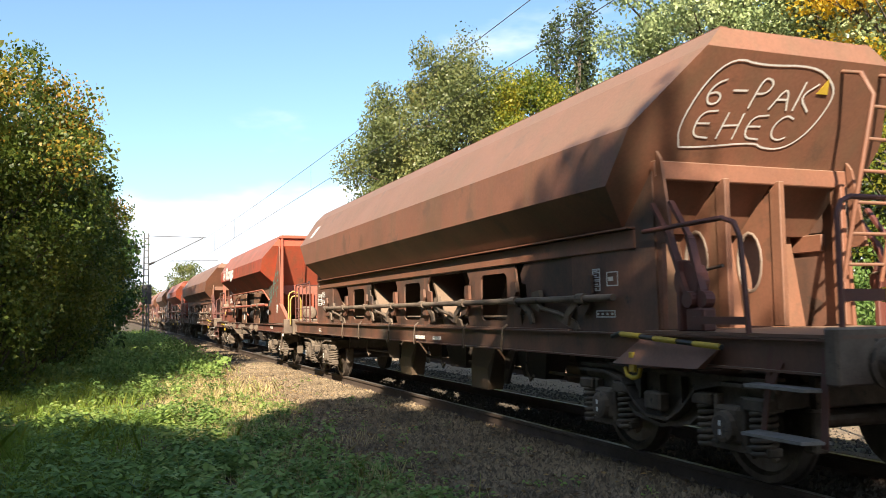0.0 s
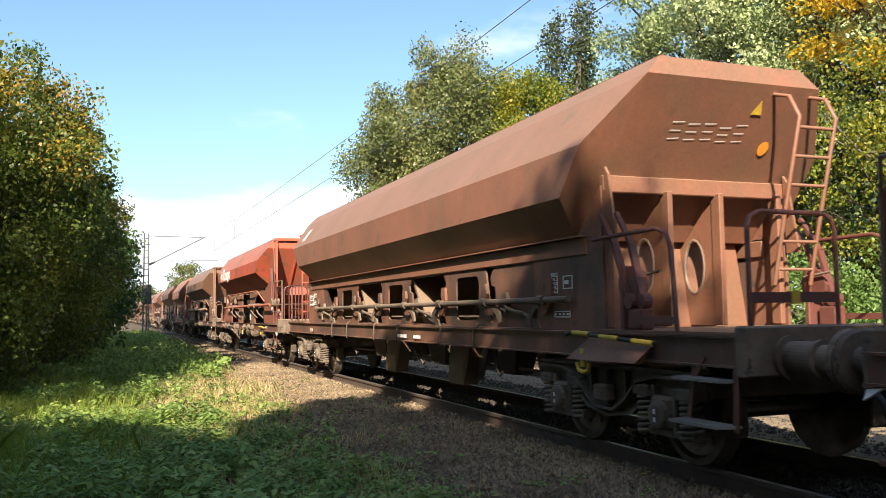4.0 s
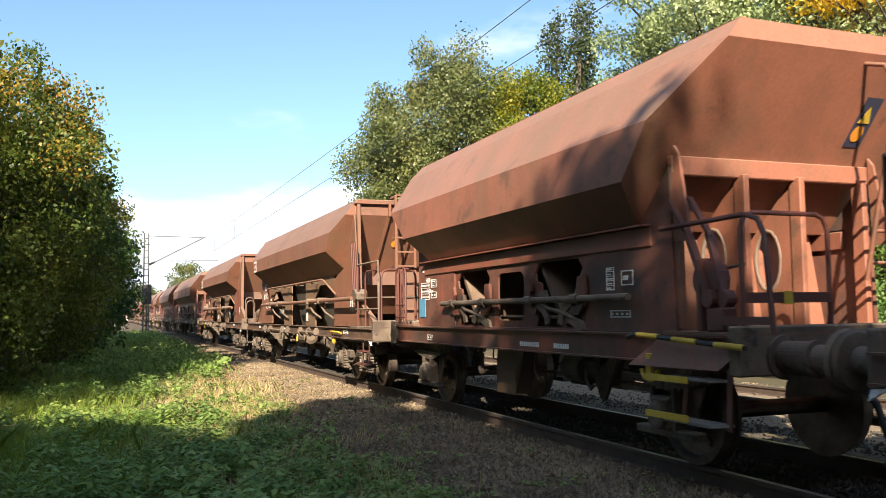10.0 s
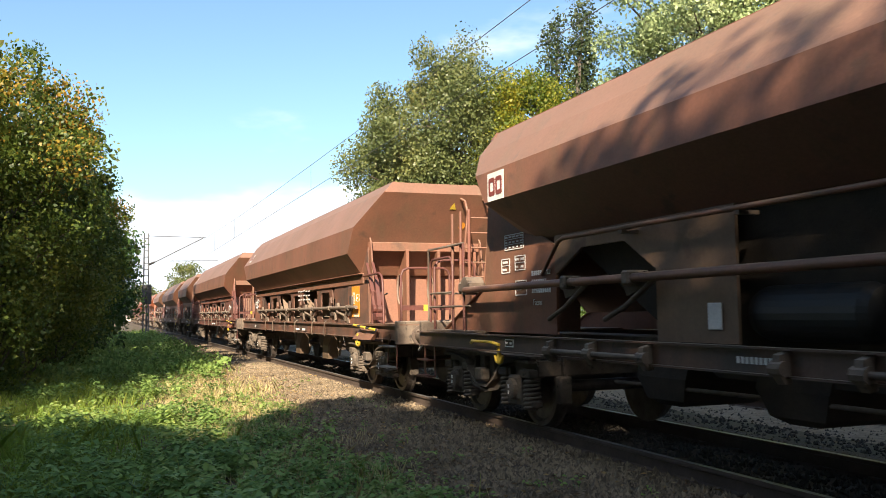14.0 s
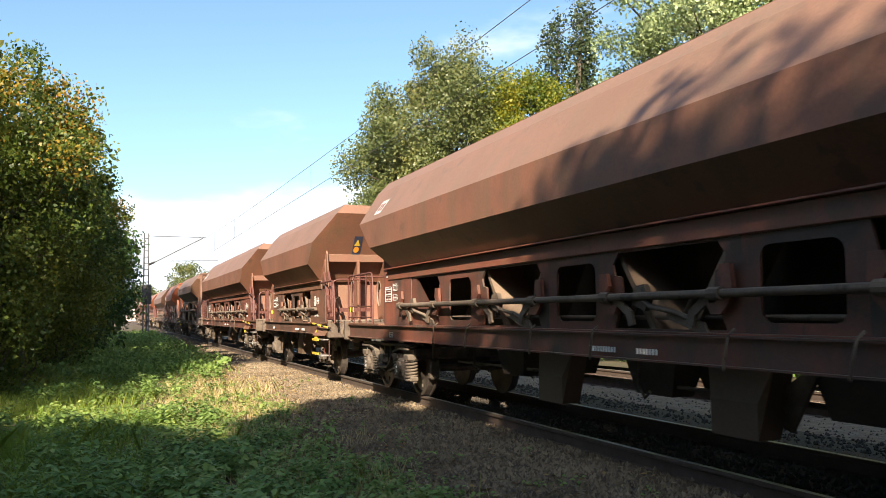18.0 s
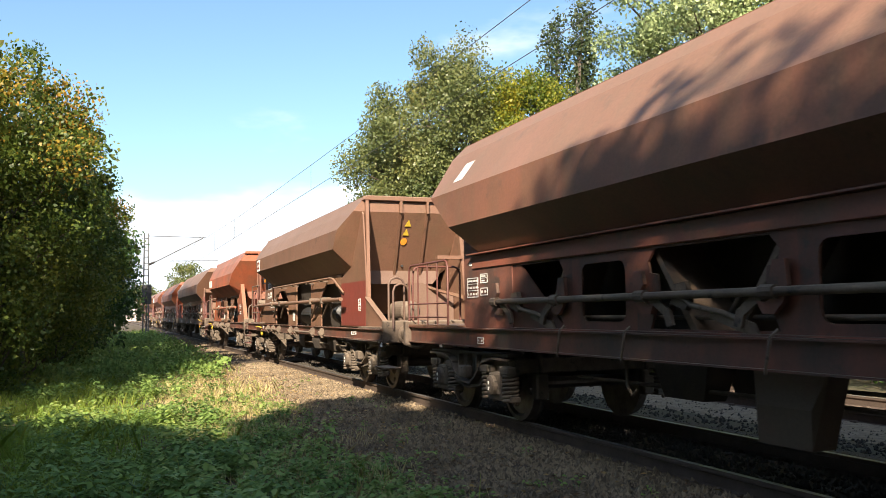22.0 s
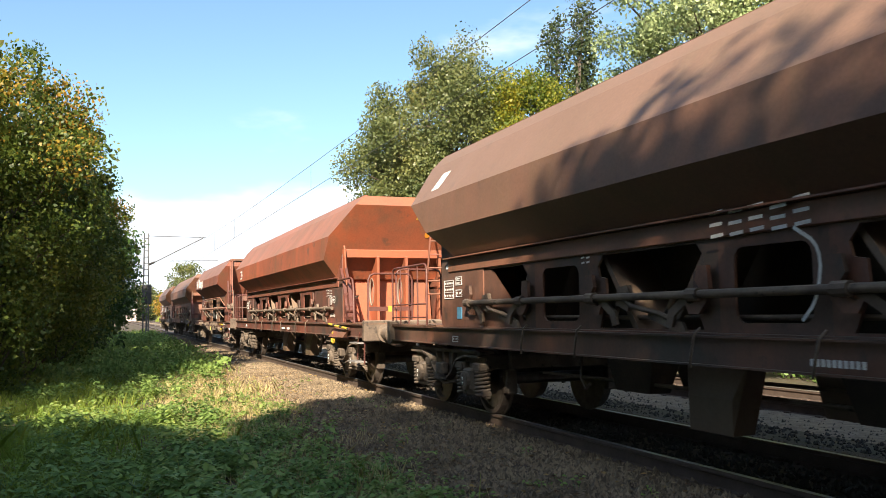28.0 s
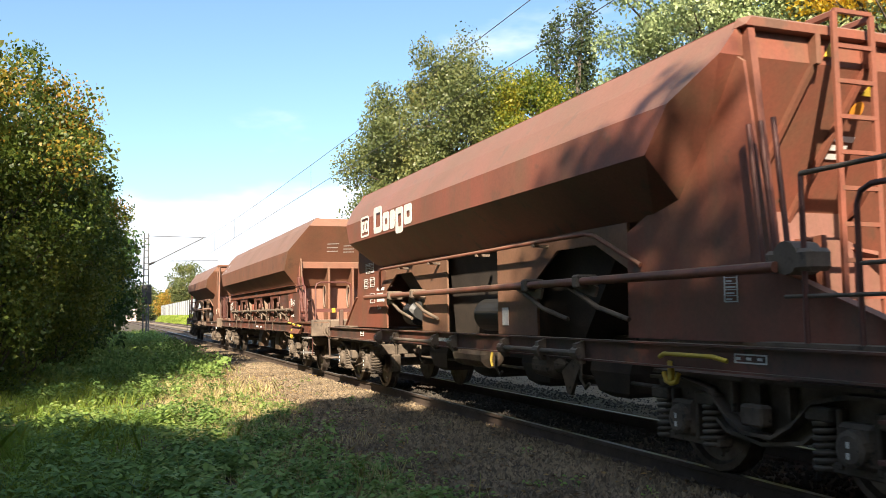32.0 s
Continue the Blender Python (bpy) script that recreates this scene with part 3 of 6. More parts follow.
def trees():
    # hedge on the near side: a tall row of hazels, thick to the ground
    hazel = [(-20.5, -2.5, 7.6, 2.3, 21), (-24.0, -1.9, 7.3, 2.1, 22), (-17.5, -6.0, 6.8, 2.5, 23), (-28.5, -1.5, 6.4, 2.1, 24)]
    for x, y, h, r, s in hazel:
        tree("hazel_tree", "tall hazel with green and golden leaves, bushy to the ground", (x, y, -0.2), h, r, 0.2, 0.105, 40000, HAZEL, s, 120, 1.0, 0.12, "hedge beside the track", 0.175, 0.0, 0.35)
    dark = [(-34, -1.4, 6.6, 2.0, 31), (-40, -1.0, 6.8, 2.0, 32), (-47, -0.6, 6.8, 2.0, 33), (-55, -0.9, 7.0, 2.1, 34), (-64, -1.1, 7.5, 2.2, 35), (-76, -1.4, 7.5, 2.2, 36)]
    for x, y, h, r, s in dark:
        tree("hedge_tree", "dark green hedge tree in the shade, leafy to the ground", (x, y, -0.2), h, r, 0.1, 0.17, 11000, HEDGEL, s, 60, 1.2, 0.12, "hedge beside the track")
    tree("hazel_tree", "thin hazel shoot above the hedge", (-21.9, -1.75, -0.2), 8.15, 0.3, 6.6, 0.1, 300, HEDGEL, 27, 14, 1.0, 0.05, "hedge beside the track", 0.5)
    # far side of the line
    tree("oak_tree", "broad green oak beyond the railway line", (-39.0, 15.5, -0.2), 14.3, 4.9, 2.5, 0.15, 125000, OAK, 41, 190, 1.0, 0.3, "", 0.125, 0.0, 0, 1.15)
    tree("oak_tree", "broad green oak beyond the railway line", (-47.0, 17.0, -0.2), 12.0, 4.2, 2.0, 0.18, 45000, OAK, 42, 100, 1.0, 0.3, "", 0.15, 0.0, 0, 1.15)
    tree("birch_tree", "small tree with yellowing leaves beside the oak", (-34.5, 18.0, -0.2), 12.9, 2.9, 2.0, 0.15, 26000, HORNB, 43, 70, 1.0, 0.18, "", 0.17, 0.0, 0, 1.1)
    tree("alder_tree", "dark slender tree behind the yellowing one", (-37.4, 20.6, -0.2), 16.4, 1.7, 3.0, 0.17, 14000, DUSK, 44, 60, 1.0, 0.2, "", 0.26, 0.6, 0, 1.3)
    tree("alder_tree", "dark slender tree behind the yellowing one", (-36.4, 21.6, -0.2), 17.0, 1.5, 3.0, 0.17, 12000, DUSK, 54, 60, 1.0, 0.2, "", 0.26, 0.6, 0, 1.3)
    tree("poplar_tree", "tall tree with pale grey-green leaves", (-23.9, 20.2, -0.2), 20.5, 4.9, 1.0, 0.13, 150000, POPLAR, 45, 190, 1.0, 0.3, "", 0.108)
    tree("poplar_tree", "tall tree with pale grey-green leaves", (-19.5, 21.5, -0.2), 18.0, 4.6, 1.0, 0.14, 90000, POPLAR, 46, 160, 1.0, 0.3, "", 0.115)
    tree("maple_tree", "maple with bright yellow autumn leaves", (-15.3, 19.6, -0.2), 14.0, 3.3, 6.8, 0.13, 20000, YELLOWL, 47, 60, 1.0, 0.25, "", 0.2, 0.0, 0, 0.25)
    tree("hornbeam_tree", "hornbeam with green and yellow leaves in flat sprays", (-14.6, 17.0, -0.2), 7.4, 3.3, 1.9, 0.105, 15000, HORNB, 48, 50, 1.0, 0.2, "", 0.24, 0.0, 0, 0.09)
    tree("alder_tree", "dark tree deep in the wood beyond the line", (-15.2, 20.2, -0.2), 9.5, 3.6, 0.3, 0.2, 16000, PINE, 52, 80, 1.2, 0.2)
    tree("alder_tree", "dark tree deep in the wood beyond the line", (-23.5, 27.5, -0.2), 17.0, 5.0, 1.0, 0.26, 16000, PINE, 49, 90, 1.3, 0.3)
    tree("alder_tree", "dark tree deep in the wood beyond the line", (-15.0, 27.0, -0.2), 15.0, 5.5, 0.5, 0.26, 16000, PINE, 50, 90, 1.3, 0.3)
    tree("alder_tree", "dark tree deep in the wood beyond the line", (-5.0, 25.0, -0.2), 14.0, 5.5, 0.5, 0.26, 12000, PINE, 51, 90, 1.3, 0.3)
    for i, (x, y, h, r) in enumerate([(-28, 15.2, 3.2, 2.0), (-23, 14.8, 2.7, 1.8), (-19, 14.6, 3.0, 1.9), (-15.3, 14.2, 2.9, 1.8), (-11.5, 14.3, 2.8, 1.9), (-33, 15.0, 3.2, 2.0)]):
        tree("bush", "fresh green bush beyond the second track", (x, y, -0.2), h, r, 0.1, 0.1, 11000, BUSHL, 60 + i, 40, 1.2, 0.06, "bushes beyond the tracks")
    # behind the camera: the wood edge that shades the verge
    for i, (x, y, h, r) in enumerate([(6.5, -6.9, 15.0, 1.35), (7.3, -5.3, 13.9, 1.7), (8.5, -3.2, 12.6, 1.9), (9.1, -1.9, 11.0, 1.4), (9.8, -0.9, 10.8, 2.3), (9.3, -7.1, 14.6, 1.9), (10.3, -5.1, 14.2, 2.0),
                                      (11.3, -3.9, 13.6, 1.9), (1.5, -7.8, 9.3, 2.1), (3.9, -7.3, 9.8, 1.9), (0.2, -9.0, 9.9, 1.7),
                                      (8.0, -4.2, 13.8, 1.4), (-1.8, -11.5, 17.2, 2.4), (-3.2, -14.0, 20.0, 3.4), (-7.5, -18.5, 20.5, 4.0), (0.5, -18.5, 17.0, 3.0), (-9.0, -14.5, 14.0, 3.0), (-13.5, -18.5, 16.0, 3.5), (-32.0, -7.5, 17.0, 3.2), (-37.0, -8.5, 18.5, 3.4), (-43.0, -9.5, 20.5, 3.8), (-50.0, -10.0, 20.5, 3.8)]):
        tree("oak_tree", "oak at the wood edge beside the verge", (x, y, -0.2), h, r, 0.2, 0.23 if i in (1, 2, 3, 4, 6, 7, 11, 12, 13) else 0.42, 13000 if i in (6, 12, 13) else 9500 if i in (1, 11) else 6500 if i in (2, 7) else 4500 if i in (3, 4) else 12000, OAK, 80 + i, 120, 1.0, 0.25, "", 0.22 if i < 13 else 0.2)
    # unseen trees added all round to keep sky light off the wagon sides
    for i, (x, y, h) in enumerate([(-6, -9.5, 7), (-1, -11, 8), (4, -12, 9), (16, -9, 12), (20, -4, 12), (22, 2, 12), (24, 14, 13), (20, 18, 13), (10, 19, 13), (2, 19, 12)]):
        tree("hedge_tree", "dark green hedge tree in the shade, leafy to the ground", (x, y, -0.2), h, 3.2, 0.1, 0.34, 9000, HEDGEL, 110 + i, 60, 1.2, 0.15)
    # far down the line
    tree("oak_tree", "round green tree far down the line", (-240, 20.1, -0.2), 15.5, 5.6, 3, 0.5, 9000, OAK, 90, 70, 1.0, 0.4)
    tree("birch_tree", "yellowing trees far down the line", (-260, 17.6, -0.2), 9.5, 5.0, 0.5, 0.5, 9000, GOLD, 91, 60, 1.5, 0.3)


def hang(x):
    """Height of the messenger wire between two masts."""
    return 5.84 + 0.85 * ((x + 20) / 53) ** 2


def far_wood():
    """A belt of trees that closes the view down the line."""
    first = tree("far_tree", "green and yellow tree far down the line", (-330, -30, -0.2), 13, 7.5, 0.3, 0.8, 5000, OAK, 95, 60, 1.2, 0.4, "far wood")
    rng = random.Random(5)
    for k in range(22):
        copy_thing(first, pose(-330 - rng.uniform(-30, 60), -24 + 9 * k + rng.uniform(-3, 3), -0.2 - rng.uniform(0, 4), 0, 0, rng.uniform(0, 360)))


def overhead_line():
    mast = thing("catenary_mast", None, None, "grey lattice steel mast carrying the overhead line", "mast", at=pose(-73, 2.75, -0.2))
    for sx in (-0.12, 0.12):
        for sy in (-0.22, 0.22):
            part("upright", Mesh().beam((sx, sy, 0), (sx * 0.7, sy * 0.7, 8.2), 0.08, 0.08), MASTM, mast)
    for k in range(16):
        part("lattice_strut", Mesh().beam((-0.1, -0.2, 0.3 + 0.5 * k), (-0.1, 0.2, 0.3 + 0.5 * k), 0.05, 0.06).beam((0.1, -0.2, 0.3 + 0.5 * k), (0.1, 0.2, 0.3 + 0.5 * k), 0.05, 0.06), MASTM, mast)
    part("cantilever", Mesh().tube([(0, 0.1, 5.6), (0, 4.4, 7.9)], 0.045, 6), MASTM, mast)
    part("top_tube", Mesh().tube([(0, 0.1, 8.0), (0, 4.6, 7.95)], 0.03, 6), MASTM, mast)
    part("registration_arm", Mesh().tube([(0, 1.8, 6.0), (0, 5.6, 6.05)], 0.035, 6), MASTM, mast)
    part("insulator", Mesh().tube([(0, 0.2, 5.7), (0, 0.65, 5.9)], 0.09, 8), BLACKP, mast)
    wire = Mesh().tube([(-420, TRACK_Y, 5.1), (80, TRACK_Y, 5.1)], 0.007, 5)
    thing("contact_wire", wire, WIREM, "thin dark contact wire above the track", "wire")
    p = [(-420, TRACK_Y, 6.6)] + [(x, TRACK_Y, hang(x)) for x in range(-73, 35, 6)] + [(90, TRACK_Y, 6.6)]
    thing("messenger_wire", Mesh().tube(p, 0.007, 5), WIREM, "dark messenger wire of the overhead line", "wire")
    for k in range(9):
        x = -68 + 8.5 * k
        thing("dropper", Mesh().tube([(x, TRACK_Y, 5.1), (x, TRACK_Y, hang(x))], 0.006, 4), WIREM,
              "thin dropper between the overhead wires", "wire", "droppers of the overhead line")


def far_end():
    bar = thing("noise_barrier", None, None, "long pale grey noise barrier beside the far track", "wall")
    for k in range(34):
        part("panel", Mesh().box(-250 + 5 * k, -245.12 + 5 * k, 13.5, 13.62, 0.9, 4.15, 0.03), WALLM, bar)
        part("post", Mesh().box(-250.1 + 5 * k, -249.9 + 5 * k, 13.42, 13.7, -0.2, 4.25), MASTM, bar)
    m = Mesh()
    xs = [-260 + 8 * k for k in range(26)]
    v = [(x, y, z + 0.15 * noise.noise(Vector((x * 0.3, y, 1)))) for x in xs for y, z in ((11.9, -0.25), (12.6, 0.7), (13.3, 1.15), (14.5, 1.1), (16, -0.25))]
    m.add(v, [(i * 5 + j, i * 5 + 5 + j, i * 5 + 6 + j, i * 5 + 1 + j) for i in range(25) for j in range(4)], True)
    thing("grass_bank", m, SOIL, "low grassy bank below the noise barrier", kind="structure")
    rng = np.random.default_rng(77)
    n = 9000
    x, y = rng.uniform(-250, -70, n), rng.uniform(11.9, 13.4, n)
    z = np.interp(y, [11.9, 12.6, 13.3], [-0.25, 0.7, 1.15])
    p = np.stack([x, y, z + rng.random(n) * 0.35], -1)
    thing("bank_grass", quads("bank_grass", leaves_at(rng, p, 0.35, -0.6), GRASSM), None, "tall yellow-green grass on the bank", "grass", kind="stuff")
    for i, (x, y, w_, d, h) in enumerate([(-230, -3.5, 9, 12, 5.0), (-205, -12, 8, 10, 6.0), (-290, 3.0, 10, 12, 6.5)]):
        hs = thing("house", None, None, "small pale house with a red-brown roof far down the line", "house", at=pose(x, y, -0.2))
        part("wall", Mesh().box(-d / 2, d / 2, -w_ / 2, w_ / 2, 0, h), BRICKY, hs)
        part("roof", Mesh().hull([(sx * (d / 2 + 0.4), sy * (w_ / 2 + 0.5), h) for sx in (-1, 1) for sy in (-1, 1)] + [(sx * (d / 2 + 0.4), 0, h + 2.6) for sx in (-1, 1)]), ROOFM, hs)
        for k in range(3):
            part("window", Mesh().box(d / 2 - 0.02, d / 2 + 0.03, -w_ / 2 + 0.9 + k * w_ / 3.4, -w_ / 2 + 2.2 + k * w_ / 3.4, h * 0.35, h * 0.35 + 1.4), DARKGLASS, hs)
    sig = thing("railway_signal", None, None, "dark signal head on the far mast beside the track", "signal", at=pose(-71.5, 2.75, -0.2))
    part("pole", Mesh().tube([(0, 0, 0), (0, 0, 3.0)], 0.07, 8), MASTM, sig)
    part("signal_head", Mesh().box(-0.15, 0.15, -0.36, 0.36, 2.5, 4.0, 0.05), BLACKP, sig)


def fallen_leaves():
    rng = np.random.default_rng(31)
    n = 9000
    x, y = -4 - 22 * rng.random(n) ** 1.5, np.where(rng.random(n) < 0.3, rng.uniform(-1.5, 4.7, n), rng.normal(2.6, 0.5, n))
    z = np.array([height(a, b) if b < 3.2 else -0.15 for a, b in zip(x, y)]) + 0.02 + 0.05 * rng.random(n)
    v = leaves_at(rng, np.stack([x, y, z], -1), 0.06, 0.0)
    c = v.mean(1, keepdims=True)
    v = c + (v - c) * np.array([1, 1, 0.35])
    thing("fallen_leaves", quads("fallen_leaves", v, LITTER), None, "yellow and brown fallen leaves on verge and gravel", "leaves", kind="stuff")


ground()
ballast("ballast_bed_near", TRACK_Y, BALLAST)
ballast("ballast_bed_far", TRACK_Y + 4.4, PALEBED)
track(TRACK_Y)
track(TRACK_Y + 4.4)
stones()
undergrowth()
trees()
far_wood()
overhead_line()
far_end()
fallen_leaves()


# ---------------------------------------------------------------- wagons: common parts
WHEEL_R = 0.46
BROWN, DULL, REDBROWN, RED, ORANGE = (0.228, 0.096, 0.057), (0.192, 0.097, 0.061), (0.245, 0.077, 0.047), (0.43, 0.072, 0.033), (0.37, 0.094, 0.04)


def hopper_shell(corners, top, inset=0.05, deep=1.3, rear=()):
    """An open hopper: the hull of its corners (given for one quarter), without its lid, with an inside."""
    pts = [(sx * x, sy * y, z) for x, y, z in corners for sx in (-1, 1) for sy in (-1, 1)] + [(-x, sy * y, z) for x, y, z in rear for sy in (-1, 1)]
    h = Mesh().hull(pts)
    keep = [f for f in h.f if any(h.v[i][2] < top[2] - 0.005 for i in f)]
    m = Mesh().add(h.v, keep)
    a, b, z = top
    ring = lambda a, b, z: [(-a, -b, z), (a, -b, z), (a, b, z), (-a, b, z)]
    v = ring(a, b, z) + ring(a - inset, b - inset, z) + ring(a - 1.45, b * 0.75, z - deep)
    f = [(i, (i + 1) % 4, 4 + (i + 1) % 4, 4 + i) for i in range(4)] + [(4 + i, 4 + (i + 1) % 4, 8 + (i + 1) % 4, 8 + i) for i in range(4)] + [(8, 9, 10, 11)]
    return m.add(v, f)


def wheelset_data():
    m = Mesh()
    for s in (-1, 1):
        m.lathe('y', (0, s * 0.75, 0), [(-0.075 * s, 0.485), (-0.045 * s, 0.485), (-0.03 * s, WHEEL_R + 0.005), (0.06 * s, WHEEL_R - 0.005), (0.065 * s, 0.4),
                                        (0.03 * s, 0.37), (0.02 * s, 0.2), (0.075 * s, 0.14), (0.075 * s, 0.06)], 28)
    m.lathe('y', (0, 0, 0), [(-0.98, 0.065), (-0.7, 0.075), (0.7, 0.075), (0.98, 0.065)], 12)
    for k in range(3):   # balance holes and chalk marks show the turning
        t = math.tau * k / 3
        for s in (-1, 1):
            m.lathe('y', (0.3 * math.cos(t), s * 0.775, 0.3 * math.sin(t)), [(0.0, 0.045), (s * 0.022, 0.03)], 8)
    return m.data("wheelset", TREAD)


def coil(r, z0, z1, turns=5, wire=0.022, n=10):
    path = [(r * math.cos(math.tau * k / n), r * math.sin(math.tau * k / n), z0 + (z1 - z0) * k / (n * turns)) for k in range(n * turns + 1)]
    return Mesh().tube(path, wire, 5)


def rigging(wagon, half, zs, material):
    """Brake rods, hangers and a cylinder under the frame, and thin strap hooks on the sole bars."""
    for y in (-0.5, 0.5):
        part("brake_rod", Mesh().tube([(-half, y, 0.6), (-half * 0.3, y, 0.62), (half * 0.3, y, 0.62), (half, y, 0.6)], 0.022, 6), material, wagon)
    for x in (-half * 0.62, half * 0.2, half * 0.8):   # pull-rod hangers below the frame
        part("rod_hanger", Mesh().tube([(x, -1.0, zs), (x + 0.02, -1.02, 0.66), (x + 0.08, -1.0, 0.56), (x + 0.16, -1.0, 0.62)], 0.018, 6), material, wagon)
    part("brake_cylinder", Mesh().lathe('x', (half * 0.42, -0.6, 0.72), [(-0.32, 0.06), (-0.3, 0.15), (0.12, 0.17), (0.16, 0.09), (0.34, 0.04)], 14), material, wagon)
    part("brake_triangle", Mesh().plate([(half * 0.42 + 0.3, 0.66), (half * 0.42 + 0.7, 0.9), (half * 0.42 + 0.78, 0.84), (half * 0.42 + 0.5, 0.4), (half * 0.42 + 0.42, 0.42)], -0.66, -0.62), material, wagon)


def strap_hooks(wagon, xs, y, z0, z1):
    for x in xs:
        for s in (-1, 1):
            m = Mesh().tube([(x + 0.05, s * y, z1), (x + 0.03, s * (y + 0.05), z1 - 0.05), (x - 0.03, s * (y + 0.05), z0 + 0.06), (x - 0.06, s * (y + 0.03), z0)], 0.012, 5)
            part("strap_hook", m, CHASSIS, wagon)


WHEELSET = wheelset_data()
SPRING = coil(0.088, 0.25, 0.6, 7, 0.022).data("spring", BOGIE_MAT)


def axle_box_data():
    m = Mesh().box(-0.15, 0.15, -0.1, 0.1, 0.33, 0.62, 0.03)
    m.lathe('y', (0, -0.1, 0.46), [(-0.055, 0.09), (-0.04, 0.12), (0.01, 0.13)], 14)
    m.box(-0.42, 0.42, -0.06, 0.08, 0.27, 0.34, 0.012)
    m.box(-0.18, -0.13, -0.07, 0.07, 0.3, 0.7, 0.01).box(0.13, 0.18, -0.07, 0.07, 0.3, 0.7, 0.01)
    return m.data("axle_box", BOGIE_MAT)


AXLE_BOX = axle_box_data()
CHALK = Mesh().box(-0.012, 0.012, -0.164, -0.157, 0.4, 0.44).box(-0.012, 0.012, -0.164, -0.157, 0.47, 0.51).data("chalk_mark", WHITEP)


def bogie_frame():
    m = Mesh()
    for s in (-1, 1):
        prof = [(-1.35, 0.74), (-1.3, 0.82), (-0.5, 0.84), (0.5, 0.84), (1.3, 0.82), (1.35, 0.74), (1.25, 0.62), (0.62, 0.6), (0.4, 0.44), (0, 0.38),
                (-0.4, 0.44), (-0.62, 0.6), (-1.25, 0.62)]
        m.plate(prof, s * 1.0, s * 1.06)
        m.plate([(-1.32, 0.82), (1.32, 0.82), (1.32, 0.85), (-1.32, 0.85)], s * 0.94, s * 1.14)
        m.plate([(-0.62, 0.6), (-0.4, 0.44), (0, 0.38), (0.4, 0.44), (0.62, 0.6), (0.62, 0.57), (0.4, 0.41), (0, 0.35), (-0.4, 0.41), (-0.62, 0.57)], s * 0.96, s * 1.12)
    for s in (-1, 1):
        for sx in (-0.9, 0.9):
            for o in (-0.31, 0.31):   # spring seats under the frame
                m.lathe('x', (sx + o, s * 1.06, 0.62), [(-0.11, 0.03), (0.11, 0.03)], 8)
                m.box(sx + o - 0.12, sx + o + 0.12, min(s * 0.95, s * 1.16), max(s * 0.95, s * 1.16), 0.6, 0.7, 0.015)
        drop = [(-1.32, 0.8), (-0.85, 0.8), (-0.55, 0.74), (-0.35, 0.56), (-0.15, 0.45), (0.15, 0.45), (0.35, 0.56), (0.55, 0.74), (0.85, 0.8), (1.32, 0.8)]
        m.plate(drop + [(x, z - 0.028) for x, z in drop[::-1]], s * 1.0, s * 1.17)
        for k in (-0.3, 0.0, 0.3):
            m.box(k - 0.015, k + 0.015, min(s * 1.05, s * 1.13), max(s * 1.05, s * 1.13), 0.47 + abs(k) * 0.35, 0.8)
        m.box(-0.12, 0.12, min(s * 1.1, s * 1.22), max(s * 1.1, s * 1.22), 0.5, 0.66, 0.02)
    m.box(-0.3, 0.3, -1.0, 1.0, 0.45, 0.8, 0.03)
    m.box(-1.35, -1.27, -1.05, 1.05, 0.62, 0.8, 0.01).box(1.27, 1.35, -1.05, 1.05, 0.62, 0.8, 0.01)
    m.lathe('x', (0, 0, 0.7), [(-0.5, 0.1), (0.5, 0.1)], 10)
    for sx in (-1, 1):
        for sy in (-1, 1):
            m.box(sx * 0.9 + 0.5 * sx - 0.06, sx * 0.9 + 0.5 * sx + 0.06, sy * 0.75 - 0.08, sy * 0.75 + 0.08, 0.3, 0.62, 0.02)   # brake shoes
            m.beam((sx * 1.4, sy * 0.75, 0.6), (sx * 1.4, sy * 0.75, 0.85), 0.03, 0.06)
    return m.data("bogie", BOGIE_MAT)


BOGIE = bogie_frame()


def bogie(wagon, x):
    b = part("bogie", BOGIE, None, wagon, "two-axle bogie, brown with brake dust", pose(x, 0, 0))
    for sx in (-0.9, 0.9):
        part("wheelset", WHEELSET, None, b, at=pose(sx, 0, WHEEL_R))
        for sy in (-1, 1):
            box_ = part("axle_box", AXLE_BOX, None, b, at=pose(sx, sy * 1.06, 0, 0, 0, 0 if sy < 0 else 180))
            part("chalk_mark", CHALK, None, box_, "white chalk mark on the axle box")
            for o in (-0.31, 0.31):
                part("spring", SPRING, None, b, at=pose(sx + o, sy * 1.06, 0))
    return b


def solebars(wagon, half, y, z0, z1, colour, tail=None):
    """Two long I beams and the centre sill."""
    for s in (-1, 1):
        prof = [(-0.05, z0 - 0.012), (0.05, z0 - 0.012), (0.05, z0 + 0.004), (0.006, z0 + 0.004), (0.006, z1 - 0.004), (0.05, z1 - 0.004),
                (0.05, z1 + 0.012), (-0.05, z1 + 0.012), (-0.05, z1 - 0.004), (-0.006, z1 - 0.004), (-0.006, z0 + 0.004), (-0.05, z0 + 0.004)]
        n = len(prof)
        m = Mesh().add([(x, s * y + a, z) for x in (-(tail or half), half) for a, z in prof],
                       [(k, (k + 1) % n, n + (k + 1) % n, n + k) for k in range(n)] + [(0, 1, 2, 3, 4, 5, 6, 7, 8, 9, 10, 11)[::-1], tuple(range(n, 2 * n))])
        part("sole_bar", m, GRIMY_SHADED, wagon, "long steel sole bar", colour=tuple(0.75 * q for q in colour))
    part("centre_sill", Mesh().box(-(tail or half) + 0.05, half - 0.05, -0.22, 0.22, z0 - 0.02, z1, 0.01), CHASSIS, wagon)


